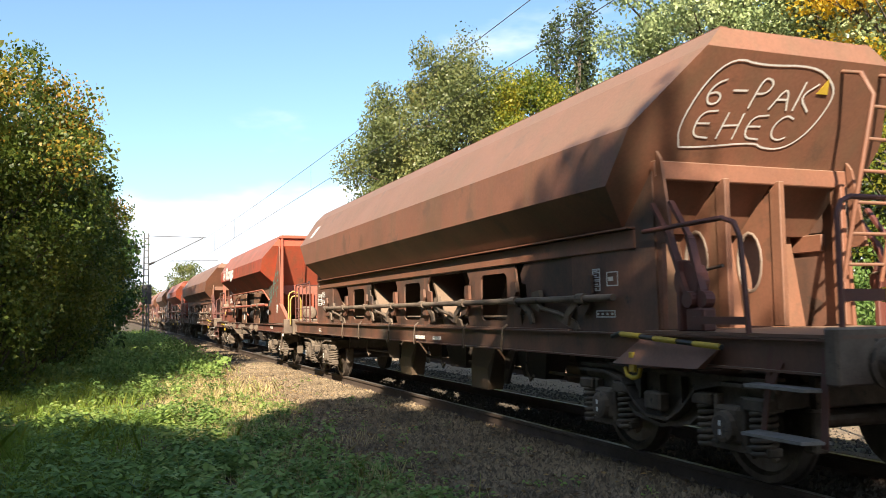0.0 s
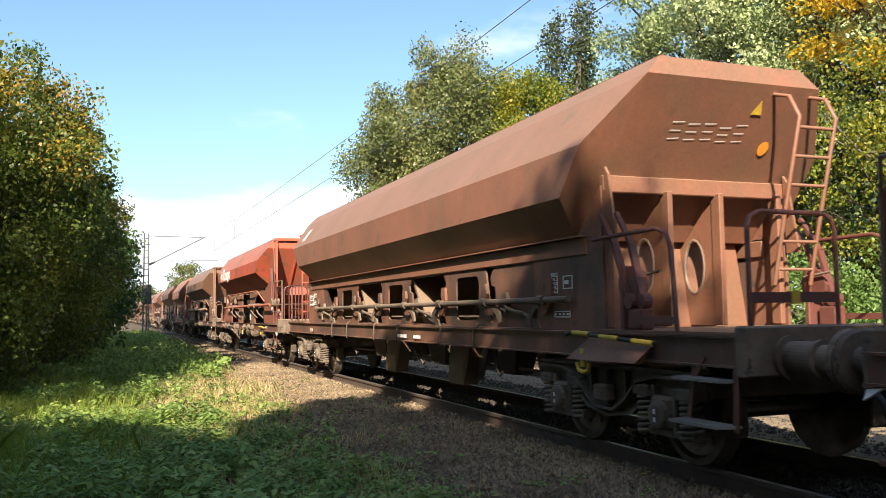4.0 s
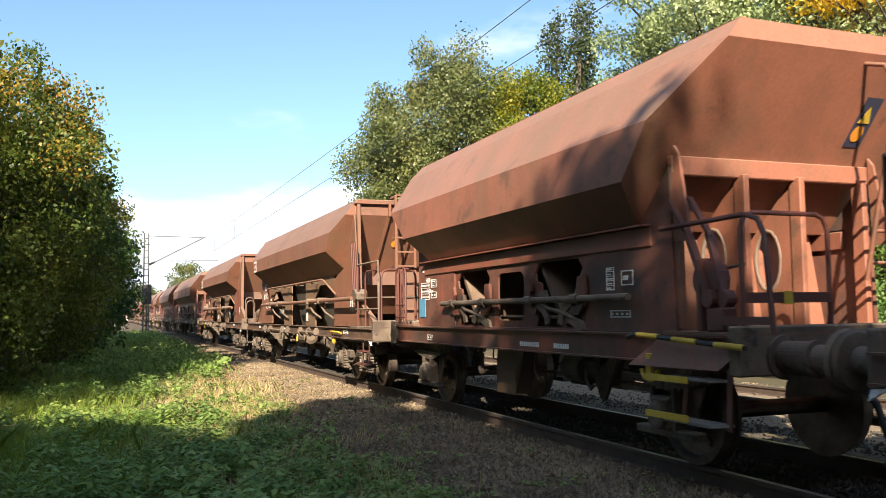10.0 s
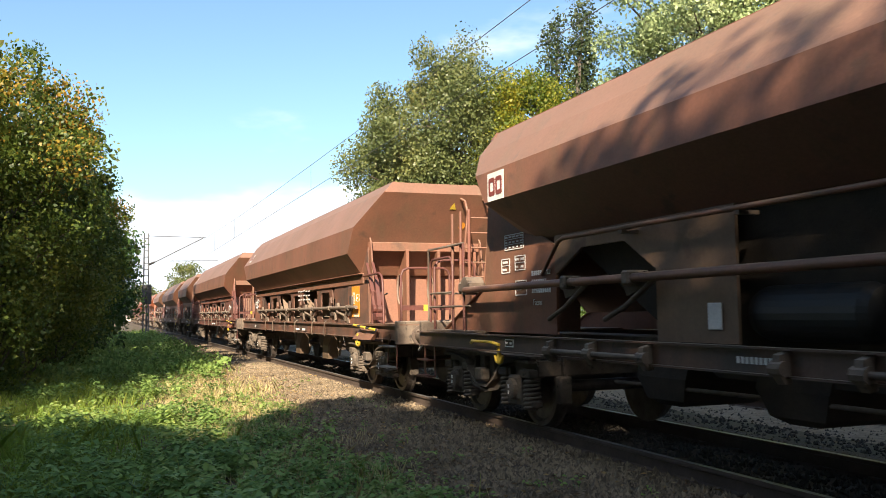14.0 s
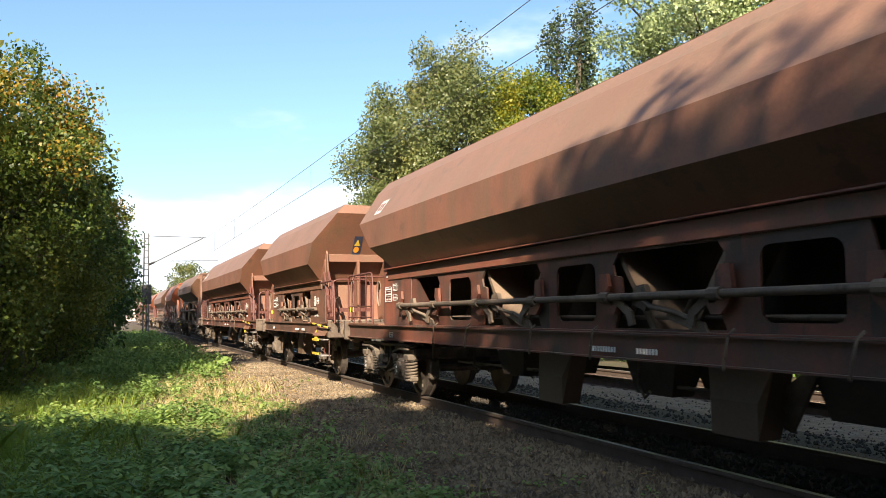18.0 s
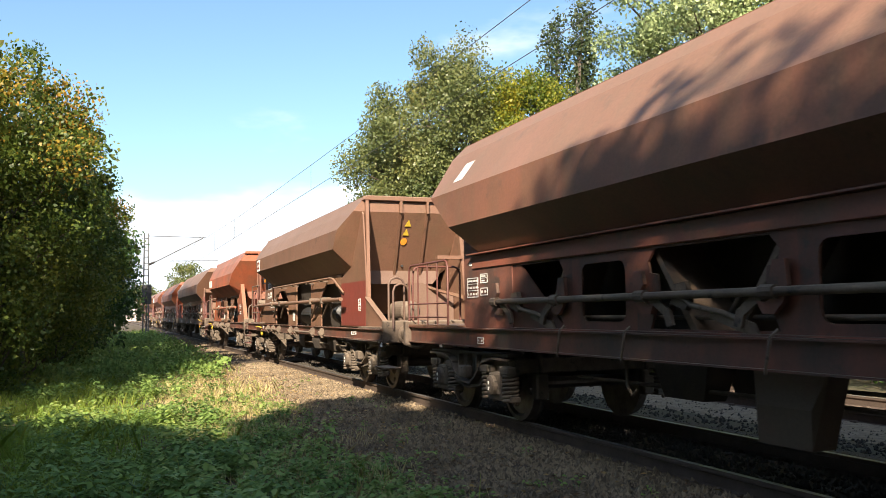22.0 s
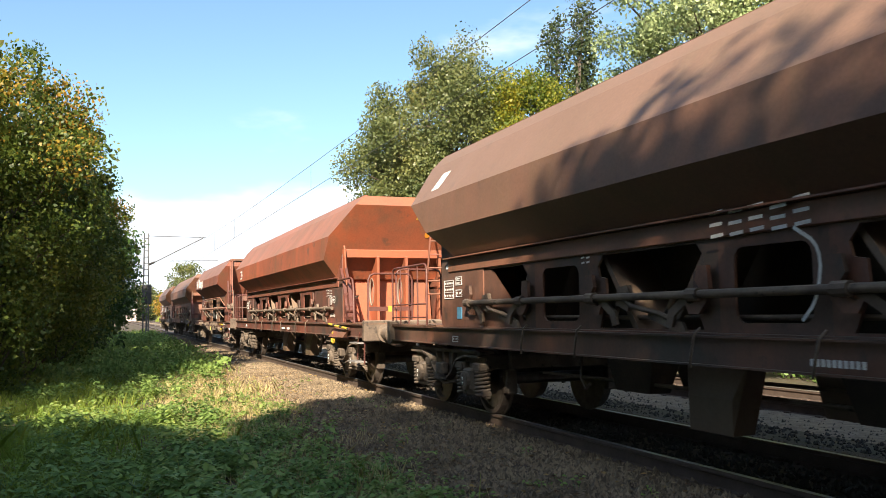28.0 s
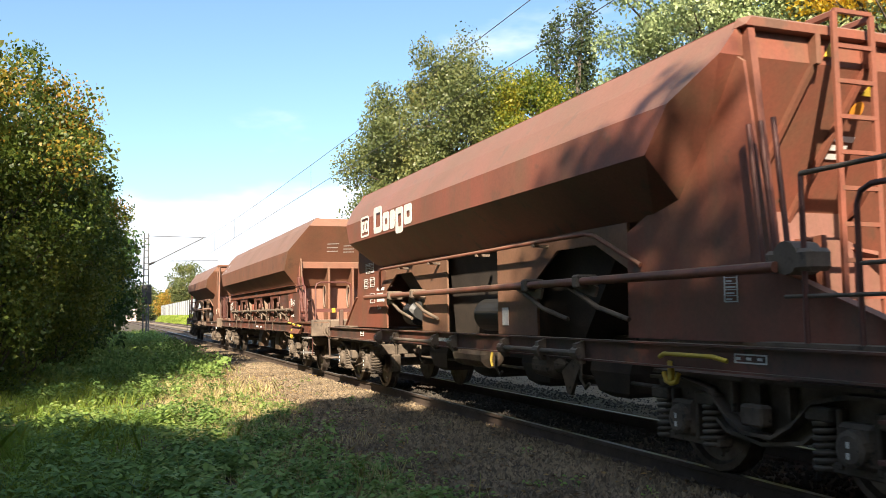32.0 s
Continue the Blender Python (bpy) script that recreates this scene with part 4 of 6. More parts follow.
BUFFER = (Mesh().lathe('x', (0, 0, 0), [(0, 0.17), (0.03, 0.17), (0.035, 0.125), (0.34, 0.125), (0.345, 0.14), (0.38, 0.14), (0.385, 0.105), (0.6, 0.105), (0.62, 0.2), (0.65, 0.225), (0.69, 0.21), (0.7, 0.12)], 28)
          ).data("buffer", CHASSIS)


def hook_data():
    m = Mesh().box(-0.1, 0.25, -0.04, 0.04, -0.07, 0.06, 0.015)
    m.tube([(0.25, 0, 0), (0.36, 0, 0.02), (0.42, 0, 0.09), (0.36, 0, 0.16), (0.27, 0, 0.14)], 0.04, 8)
    m.tube([(0.3, -0.06, 0.02), (0.38, -0.08, -0.25), (0.3, -0.06, -0.42), (0.3, 0.06, -0.42), (0.38, 0.08, -0.25), (0.3, 0.06, 0.02)], 0.022, 6)
    return m.data("coupling", CHASSIS)


HOOK = hook_data()
HOSE = Mesh().tube([(0, 0, 0), (0.18, 0, -0.02), (0.33, 0.02, -0.2), (0.4, 0.03, -0.42), (0.52, 0.02, -0.5)], 0.028, 7).data("brake_hose", BLACKP)


def end_gear(wagon, xb, sgn, buffer_len=0.7):
    """Buffer beam, buffers, screw coupling and hoses at one end."""
    part("buffer_beam", Mesh().box(min(xb, xb - sgn * 0.12), max(xb, xb - sgn * 0.12), -1.3, 1.3, 0.86, 1.24, 0.015), CHASSIS, wagon)
    turn = 0 if sgn > 0 else 180
    for s in (-1, 1):
        ob = part("buffer", BUFFER, None, wagon, "round steel buffer, greasy at the head", pose(xb, s * 0.875, 1.0, 0, 0, turn))
        ob.scale = (buffer_len / 0.7, 1, 1)
    part("coupling", HOOK, None, wagon, at=pose(xb, 0, 1.03, 0, 0, turn))
    for s in (-0.35, 0.35):
        part("brake_hose", HOSE, None, wagon, at=pose(xb, s, 0.85, 0, 0, turn))


def hoop(x0, y0, x1, y1, z0, z1, r=0.02, round_=0.12):
    """A railing hoop from one foot to the other."""
    dx, dy = x1 - x0, y1 - y0
    ln = math.hypot(dx, dy)
    ux, uy = dx / ln * round_, dy / ln * round_
    return Mesh().tube([(x0, y0, z0), (x0, y0, z1 - round_), (x0 + ux * 0.3, y0 + uy * 0.3, z1 - round_ * 0.3), (x0 + ux, y0 + uy, z1),
                        (x1 - ux, y1 - uy, z1), (x1 - ux * 0.3, y1 - uy * 0.3, z1 - round_ * 0.3), (x1, y1, z1 - round_), (x1, y1, z0)], r, 7)


def step(wagon, x, y, z0, z1, material, half=0.22):
    s = -1 if y < 0 else 1
    m = Mesh().box(x - half, x + half, min(y, y + s * 0.14), max(y, y + s * 0.14), z0, z0 + 0.025)
    m.beam((x - half + 0.02, y, z0), (x - half + 0.02, y, z1), 0.012, 0.05, (1, 0, 0)).beam((x + half - 0.02, y, z0), (x + half - 0.02, y, z1), 0.012, 0.05, (1, 0, 0))
    m.box(x - half, x + half, min(y, y + s * 0.12), max(y, y + s * 0.12), (z0 + z1) / 2, (z0 + z1) / 2 + 0.02)
    return part("footstep", m, material, wagon)


def pull_bar(wagon, x, sy, z, material=None):
    """The yellow shunting bar and the rope hook under the sole bar."""
    m = Mesh().tube([(x - 0.42, sy * 1.34, z), (x - 0.3, sy * 1.38, z + 0.03), (x + 0.3, sy * 1.38, z + 0.03), (x + 0.42, sy * 1.34, z)], 0.02, 6)
    part("grab_bar", m, material or YELLOW, wagon, "yellow grab bar")
    h = Mesh().box(x - 0.36, x - 0.3, sy * 1.3 - 0.02, sy * 1.3 + 0.02, z - 0.2, z - 0.03, 0.008)
    h.tube([(x - 0.43, sy * 1.3, z - 0.13), (x - 0.4, sy * 1.3, z - 0.2), (x - 0.33, sy * 1.3, z - 0.22), (x - 0.26, sy * 1.3, z - 0.2), (x - 0.23, sy * 1.3, z - 0.13)], 0.022, 6)
    part("rope_hook", h, YELLOW, wagon, "yellow rope hook")


def mark(name, mesh, material, wagon, front, label=""):
    """Paint on a wagon, laid out as seen from the near side with the train's way to +x."""
    ob = part(name, mesh if front > 0 else mesh.turn(), material, wagon, label)
    return tagged(ob, kind="stuff") if name in ("inscription", "lettering") else ob


def table_mark(wagon, front, x, y, z, w, h, rows=3, cols=1, material=None):
    """A white framed table of small illegible writing on the near side."""
    m = Mesh()
    b = 0.011
    y0, y1 = y - 0.005, y

    def bar(xa, xb, za, zb):
        m.box(xa, xb, y0, y1, za, zb)
    bar(x, x + w, z, z + b), bar(x, x + w, z + h - b, z + h), bar(x, x + b, z, z + h), bar(x + w - b, x + w, z, z + h)
    for k in range(1, rows):
        bar(x, x + w, z + h * k / rows, z + h * k / rows + b * 0.7)
    for k in range(rows):
        for c in range(cols):
            xa = x + w * (c + 0.15) / cols
            bar(xa, xa + w * 0.7 / cols * (0.6 + 0.4 * ((k * 7 + c * 3) % 3) / 2), z + h * (k + 0.35) / rows, z + h * (k + 0.65) / rows)
    mark("inscription", m, material or WHITEP, wagon, front, "small white stencilled table")


def rows_mark(wagon, front, x, y, z, w, n, size=0.05, gap=0.09):
    """Lines of illegible white writing as plain bars."""
    m = Mesh()
    for k in range(n):
        xa = x
        while xa < x + w * (1 - 0.25 * (k % 2)):
            m.box(xa, xa + size * 0.6, y - 0.005, y, z - k * gap, z - k * gap + size)
            xa += size * 0.95
    mark("lettering", m, WHITEP, wagon, front, "white stencilled lettering, illegible")


def words(wagon, front, text, x, y, z, size):
    """Stencilled words that can be read."""
    c = bpy.data.curves.new("words", 'FONT')
    c.body, c.size, c.extrude = text, size, 0.002
    tmp = bpy.data.objects.new("words", c)
    me = bpy.data.meshes.new_from_object(tmp)
    bpy.data.objects.remove(tmp)
    me.transform(pose(x, y - 0.003, z, 90, 0, 0))
    if front < 0:
        me.transform(pose(0, 0, 0, 0, 0, 180))
    me.materials.append(WHITEP)
    part("lettering", me, None, wagon, "white stencilled word")


def end_sign(wagon, front, x, y, z, kind, slope=0.0, size=0.2):
    """A small warning sign on the end wall; slope is the wall's lean (metres of x per metre of z)."""
    m = Mesh()
    k = size / 0.2
    if kind == "triangle":
        pts = [(0, 0.0), (0.2, 0.0), (0.1, 0.18)]
    elif kind == "plate":
        pts = [(0, 0), (0.26, 0), (0.26, 0.52), (0, 0.52)]
    else:
        pts = [(0.1 + 0.1 * math.cos(t * math.tau / 12), 0.1 + 0.1 * math.sin(t * math.tau / 12)) for t in range(12)]
    n = len(pts)
    lift = 0.006 if kind == "plate" else 0.014
    v = [(x + slope * b * k + o, y + a * k, z + b * k) for o in (lift - 0.006, lift) for a, b in pts]
    m.add(v, [tuple(range(n))[::-1], tuple(range(n, 2 * n))] + [(i, (i + 1) % n, n + (i + 1) % n, n + i) for i in range(n)])
    mat_, lab = {"triangle": (YELLOW, "yellow warning triangle"), "plate": (BLUEDARK, "dark blue sign plate"), "round": (ORANGEP, "orange round warning sign")}[kind]
    mark("warning_sign", m, mat_, wagon, front, lab)


STROKES = {  # hand-painted letters: strokes on a unit square
    "6": [[(0.8, 0.95), (0.4, 0.8), (0.15, 0.4), (0.3, 0.05), (0.7, 0.05), (0.85, 0.3), (0.6, 0.5), (0.2, 0.4)]],
    "-": [[(0.15, 0.5), (0.85, 0.52)]],
    "=": [[(0.05, 0.85), (0.85, 0.9)], [(0.05, 0.45), (0.8, 0.48)], [(0.1, 0.05), (0.85, 0.1)]],
    "P": [[(0.1, 0), (0.25, 1), (0.7, 0.95), (0.85, 0.75), (0.65, 0.5), (0.2, 0.48)]],
    "A": [[(0.0, 0), (0.5, 1), (0.9, 0)], [(0.2, 0.4), (0.75, 0.42)]],
    "K": [[(0.1, 0), (0.15, 1)], [(0.85, 0.95), (0.15, 0.5), (0.9, 0.0)]],
    "E": [[(0.85, 0.98), (0.15, 0.9), (0.1, 0.05), (0.85, 0.0)], [(0.12, 0.5), (0.7, 0.52)]],
    "H": [[(0.1, 0), (0.2, 1)], [(0.8, 0), (0.85, 1)], [(0.15, 0.5), (0.82, 0.55)]],
    "C": [[(0.9, 0.85), (0.5, 1.0), (0.12, 0.6), (0.2, 0.15), (0.6, 0.0), (0.9, 0.15)]],
    "S": [[(0.85, 0.9), (0.4, 1.0), (0.15, 0.75), (0.75, 0.35), (0.6, 0.0), (0.1, 0.1)]],
}


def spray(wagon, front, text, origin, u, v, material, label, size=0.3, wide=None, line=0.03, extra=()):
    """Sprayed letters on a plane: u to the right, v up, both per metre."""
    o, u, v = Vector(origin), Vector(u).normalized(), Vector(v).normalized()
    nrm = u.cross(v).normalized()
    wide = wide or size * 0.8
    rng = random.Random(len(text) * 7 + int(size * 100))

    def at(a, b):
        return o + u * a + v * b + nrm * 0.006

    def stroke(m, pts):
        ribbon = []
        for k, (a, b) in enumerate(pts):
            p, q = pts[max(0, k - 1)], pts[min(len(pts) - 1, k + 1)]
            dx, dy = q[0] - p[0], q[1] - p[1]
            ln = math.hypot(dx, dy) or 1.0
            sx, sy = -dy / ln * line / 2, dx / ln * line / 2
            ribbon += [at(a + sx, b + sy), at(a - sx, b - sy)]
        m.add(ribbon, [(2 * k, 2 * k + 1, 2 * k + 3, 2 * k + 2) for k in range(len(pts) - 1)])

    def round_off(pts):
        for _ in range(2):
            out = [pts[0]]
            for p, q in zip(pts, pts[1:]):
                out += [(0.75 * p[0] + 0.25 * q[0], 0.75 * p[1] + 0.25 * q[1]), (0.25 * p[0] + 0.75 * q[0], 0.25 * p[1] + 0.75 * q[1])]
            pts = out + [pts[-1]]
        return pts
    for i, ch in enumerate(text):
        m = Mesh()
        lift, tall = rng.uniform(-0.05, 0.05) * size, rng.uniform(0.85, 1.15)
        for s in STROKES.get(ch, []):
            stroke(m, round_off([(i * wide * 1.12 + a * wide, lift + b * size * tall) for a, b in s]))
        mark("sprayed_letter", m, material, wagon, front, label)
    for s in extra:
        m = Mesh()
        stroke(m, round_off(list(s)))
        mark("sprayed_line", m, material, wagon, front, label)


def logo(wagon, front, x, y, z, w, h, bars=False):
    """The operator's emblem as plain shapes, and plain bars for its name."""
    m = Mesh().plate(rounded(x, x + w, z, z + h, 0.05), y - 0.005, y, [rounded(x + 0.035, x + w - 0.035, z + 0.035, z + h - 0.035, 0.035)])
    mark("emblem_frame", m, WHITEP, wagon, front, "white rounded emblem frame")
    for k in range(2):
        a = x + 0.08 + k * (w - 0.1) / 2
        b = a + (w - 0.1) / 2 - 0.06
        mark("emblem_bar", Mesh().plate(rounded(a, b, z + 0.08, z + h - 0.08, 0.03), y - 0.005, y, [rounded(a + 0.035, b - 0.03, z + 0.13, z + h - 0.13, 0.015)]), WHITEP, wagon, front, "white block of the emblem")
    if bars:
        xa = x + w + 0.3
        for k, (bw, bh, dz) in enumerate([(0.46, 0.44, 0.0), (0.34, 0.3, 0), (0.24, 0.3, 0), (0.36, 0.4, -0.1), (0.36, 0.3, 0)]):
            mm = Mesh().plate(rounded(xa, xa + bw, z + 0.0 + dz, z + dz + bh, 0.06), y - 0.005, y, [rounded(xa + 0.12, xa + bw - 0.08, z + dz + 0.1, z + dz + bh - 0.1, 0.03)] if bw > 0.3 else [])
            mark("name_bar", mm, WHITEP, wagon, front, "white block of the operator's name")
            xa += bw + 0.05


def slope_patch(wagon, front, x, w, z0, z1, lean, material, label):
    """A painted panel on the upper slope of a long hopper's near side."""
    y = lambda z: -(1.45 - 0.43 * (z - 2.96) / 0.6) - 0.006
    m = Mesh().add([(x, y(z0), z0), (x + w, y(z0), z0), (x + w + lean, y(z1), z1), (x + lean, y(z1), z1)], [(0, 1, 2, 3)])
    mark("white_panel", m, material, wagon, front, label)


def markings(i, kind, w, f):
    """What is painted on each wagon."""
    if kind == "A":
        H = 5.43
        table_mark(w, f, -5.1, -1.056, 2.12, 0.52, 0.19, 3, 5)
        table_mark(w, f, -5.2, -1.056, 1.84, 0.24, 0.18, 2, 1)
        table_mark(w, f, -4.82, -1.056, 1.86, 0.28, 0.18, 2, 2)
        table_mark(w, f, -4.82, -1.056, 1.56, 0.3, 0.18, 1, 1)
        rows_mark(w, f, -4.38, -1.056, 1.78, 0.42, 3, 0.055, 0.1)
        words(w, f, "Facns", -4.36, -1.056, 1.44, 0.1)
        table_mark(w, f, 5.2, -1.056, 1.42, 0.16, 0.24, 5, 1)
        table_mark(w, f, 5.6, -1.31, 0.97, 0.34, 0.07, 1, 3)
        table_mark(w, f, -4.6, -1.31, 0.96, 0.22, 0.09, 1, 2)
        rows_mark(w, f, -0.6, -1.31, 0.97, 0.5, 1, 0.05)
        sl = 0.71
        if i in (6, 12):
            end_sign(w, f, H + 0.045 - 0.2, -0.12, 3.1, "triangle", sl, 0.14)
            end_sign(w, f, H + 0.045 - 0.32, -0.13, 2.93, "triangle", sl, 0.14 if i == 12 else 0.02)
            end_sign(w, f, H + 0.045 - 0.46, -0.14, 2.74, "round", sl, 0.14)
        if i in (3, 16):
            end_sign(w, f, H + 0.045 - 0.15, 0.34, 3.17, "triangle", sl, 0.15)
            end_sign(w, f, H + 0.045 - 0.28, 0.3, 2.99, "round", sl, 0.14)
            end_sign(w, f, H + 0.045, -0.2, 3.42, "triangle", 0, 0.13)
            m = Mesh()
            for k in range(3):
                z = 2.82 - 0.07 * k
                m.add([(H + 0.045 - (3.38 - zz) * sl, y, zz) for y, zz in ((0.22, z), (0.5 - 0.04 * k, z), (0.5 - 0.04 * k, z + 0.045), (0.22, z + 0.045))], [(0, 1, 2, 3)])
            mark("inscription", m, WHITEP, w, f, "small white table on the end wall")
        if i == 1:
            spray(w, f, "=====", (-2.75, -1.13, 2.32), (1, 0, 0.03), (0, -0.45, 0.46), TEALP, "faint turquoise sprayed tag", 0.26, 0.34, 0.035, [[(-0.3, 0.0), (0.0, 0.06)]])
            spray(w, f, "==", (-4.35, -1.056, 1.36), (1, 0, 0), (0, 0, 1), TEALP, "small turquoise sprayed tag", 0.34, 0.2, 0.02, [[(0, 0.5), (0.2, 0.6), (0.4, 0.45), (0.1, 0.1), (0.45, 0.0)]])
        if i in (1, 3, 16):
            logo(w, f, -3.95, -1.472, 2.7, 0.5, 0.36, True)
        elif i in (4, 6, 7, 12):
            mark("emblem_plate", Mesh().box(-4.66, -4.22, -1.476, -1.47, 2.66, 2.99), WHITEP, w, f, "white emblem plate")
            mark("emblem_bar", Mesh().plate(rounded(-4.62, -4.45, 2.72, 2.93, 0.03), -1.481, -1.477, [rounded(-4.58, -4.49, 2.77, 2.88, 0.02)]), PLATE_RED, w, f, "dark block of the emblem")
            mark("emblem_bar", Mesh().plate(rounded(-4.43, -4.26, 2.72, 2.93, 0.03), -1.481, -1.477, [rounded(-4.39, -4.3, 2.77, 2.88, 0.02)]), PLATE_RED, w, f, "dark block of the emblem")
        if i == 1:
            spray(w, f, "=====", (3.9, -1.056, 1.75), (1, 0, 0.25), (0.1, 0, 1), TEALP, "turquoise sprayed tag", 0.5, 0.3, 0.035,
                  [[(0.0, 0.5), (0.05, -0.1), (0.3, -0.2), (0.35, 0.55)], [(0.5, 0.6), (0.45, -0.15)], [(0.8, 0.65), (0.75, -0.1), (1.1, 0.6)], [(1.45, 0.55), (1.3, -0.35)]])
        if i == 4:
            spray(w, f, "======", (4.3, -1.056, 2.08), (1, 0, -0.05), (0, 0, 1), WHITEP, "white sprayed lettering, illegible", 0.2, 0.19, 0.028)
            spray(w, f, "======", (4.35, -1.056, 1.8), (1, 0, -0.05), (0, 0, 1), WHITEP, "white sprayed lettering, illegible", 0.2, 0.17, 0.028)
            spray(w, f, "=====", (-2.05, -1.075, 1.88), (1, 0, 0.02), (0, 0, 1), WHITEP, "white sprayed lettering, illegible", 0.2, 0.17, 0.03)
            spray(w, f, "====", (5.35, -1.056, 1.36), (1, 0, -0.1), (0, 0, 1), WHITEP, "white sprayed tag", 0.16, 0.12, 0.02)
            spray(w, f, "=====", (-1.9, -1.06, 1.36), (1, 0, 0), (0, 0, 1), WHITEP, "white sprayed tag in a frame", 0.2, 0.15, 0.025,
                  [[(-0.06, -0.06), (0.92, -0.06), (0.92, 0.28), (-0.06, 0.28), (-0.06, -0.06)]])
        if i == 12:
            mark("repainted_patch", Mesh().box(3.86, 5.7, -1.058, -1.054, 1.13, 2.0), PLATE_RED, w, f, "freshly painted red-brown patch")
        if i in (4, 7):
            mark("repainted_patch", Mesh().box(4.75, 5.2, -1.058, -1.054, 1.28, 2.3), PLATE_RED, w, f, "freshly painted red-brown patch")
    elif kind == "D":
        mark("white_panel", Mesh().box(-3.45, -2.5, -1.472, -1.462, 2.58, 2.86), WHITEP, w, f, "white sign panel")
        end_sign(w, f, 4.375 - 0.25, -0.12, 3.04, "triangle", 0.88, 0.17)
        end_sign(w, f, 4.375 - 0.72, -0.28, 2.52, "plate", 0.88, 0.17)
        end_sign(w, f, 4.375 - 0.53, -0.24, 2.74, "triangle", 0.88, 0.15)
        end_sign(w, f, 4.375 - 0.69, -0.24, 2.56, "round", 0.88, 0.15)
        table_mark(w, f, 3.3, -1.056, 1.4, 0.3, 0.12, 2, 3)
        table_mark(w, f, 3.3, -1.056, 1.6, 0.16, 0.16, 3, 1)
        table_mark(w, f, -3.6, -1.056, 1.6, 0.5, 0.2, 3, 4)
    else:
        H = 7.24 if kind == "B" else 3.85
        end_x, sl = H + 0.064, 0.83
        y = -1.146
        table_mark(w, f, -H + 0.72, y, 1.56, 0.36, 0.26, 3, 4)
        table_mark(w, f, -H + 1.16, y, 1.74, 0.22, 0.12, 2, 1)
        table_mark(w, f, -H + 1.16, y, 1.58, 0.22, 0.1, 1, 2)
        rows_mark(w, f, -H + 0.8, y, 1.98, 0.5, 1, 0.05)
        table_mark(w, f, H - 1.66, y, 1.56, 0.14, 0.22, 5, 1)
        table_mark(w, f, H - 1.4, y, 1.6, 0.2, 0.14, 1, 1)
        table_mark(w, f, H - 1.6, y, 1.3, 0.34, 0.07, 1, 4)
        table_mark(w, f, -H + 1.3, -1.262, 0.97, 0.2, 0.08, 1, 2)
        rows_mark(w, f, 0.5, -1.256, 0.98, 0.45, 1, 0.05)
        rows_mark(w, f, 1.3, -1.256, 0.98, 0.3, 1, 0.05)
        if kind == "B" and i in (0, 2, 11, 14):
            slope_patch(w, f, -H + 0.78, 0.3, 3.1, 3.36, 0.03, WHITEP, "small white panel on the hopper slope")
        if i in (8, 9, 17):
            slope_patch(w, f, -H + 0.85, 0.36, 3.06, 3.3, 0.03, WHITEP, "white panel on the hopper slope")
            for k in range(2):
                y_ = lambda z: -(1.45 - 0.43 * (z - 2.96) / 0.6) - 0.01
                xa = -H + 0.92 + 0.15 * k
                m = Mesh().add([(xa, y_(3.11), 3.11), (xa + 0.1, y_(3.11), 3.11), (xa + 0.11, y_(3.25), 3.25), (xa + 0.01, y_(3.25), 3.25)], [(0, 1, 2, 3)])
                mark("emblem_bar", m, PLATE_RED, w, f, "red block of the emblem")
        if i == 15:
            mark("emblem_plate", Mesh().box(-5.9, -5.5, -1.474, -1.463, 2.56, 2.84), WHITEP, w, f, "white emblem plate")
            mark("emblem_bar", Mesh().plate(rounded(-5.85, -5.55, 2.61, 2.79, 0.03), -1.48, -1.475, [rounded(-5.76, -5.64, 2.66, 2.74, 0.02)]), PLATE_RED, w, f, "red block of the emblem")
        mid = lambda z: end_x - (3.56 - z) * sl
        if i in (0, 2, 8, 9, 11, 15):
            end_sign(w, f, mid(3.3), 0.32, 3.3, "triangle", sl, 0.13)
            end_sign(w, f, mid(2.95), 0.6, 2.95, "round", sl, 0.13) if i else None
        if i in (5, 10):
            y0, z0 = (0.72, 2.86) if i == 5 else (-0.52, 2.7)
            end_sign(w, f, mid(z0), y0, z0, "plate", sl, 0.15)
            end_sign(w, f, mid(z0 + 0.19), y0 + 0.02, z0 + 0.19, "triangle", sl, 0.14)
            end_sign(w, f, mid(z0 + 0.04), y0 + 0.02, z0 + 0.04, "round", sl, 0.13)
            end_sign(w, f, mid(3.22), y0 + 0.3, 3.22, "triangle", sl, 0.14)
        n = (sl, 0, 1)
        if i == 0:
            spray(w, f, "6-PAK", (mid(3.15), -0.86, 3.15), (0.0166, 1, 0.02), n, WHITEP, "chalk-white hand-painted words", 0.28, 0.22, 0.02)
            spray(w, f, "EHEC", (mid(2.9), -0.85, 2.9), (0.0166, 1, 0.02), n, WHITEP, "chalk-white hand-painted words", 0.25, 0.25, 0.018,
                  [[(-0.05, -0.1), (-0.14, 0.1), (-0.05, 0.55), (0.15, 0.78), (0.45, 0.72), (1.02, 0.76), (1.3, 0.62), (1.4, 0.45), (1.3, 0.1), (1.1, -0.08), (0.85, -0.08), (0.75, -0.02), (0.2, -0.09), (-0.05, -0.1)]])
        if i == 10:
            spray(w, f, "===", (mid(2.9), 0.16, 2.9), (0, 1, 0), n, CREAMP, "cream sprayed tag", 0.33, 0.17, 0.04, [[(-0.05, -0.02), (0.35, 0.3)], [(0.5, -0.05), (0.6, 0.2), (0.9, -0.1)]])
            spray(w, f, "===", (mid(2.8), 0.7, 2.8), (0, 1, 0), n, CREAMP, "cream sprayed tag", 0.3, 0.14, 0.04)
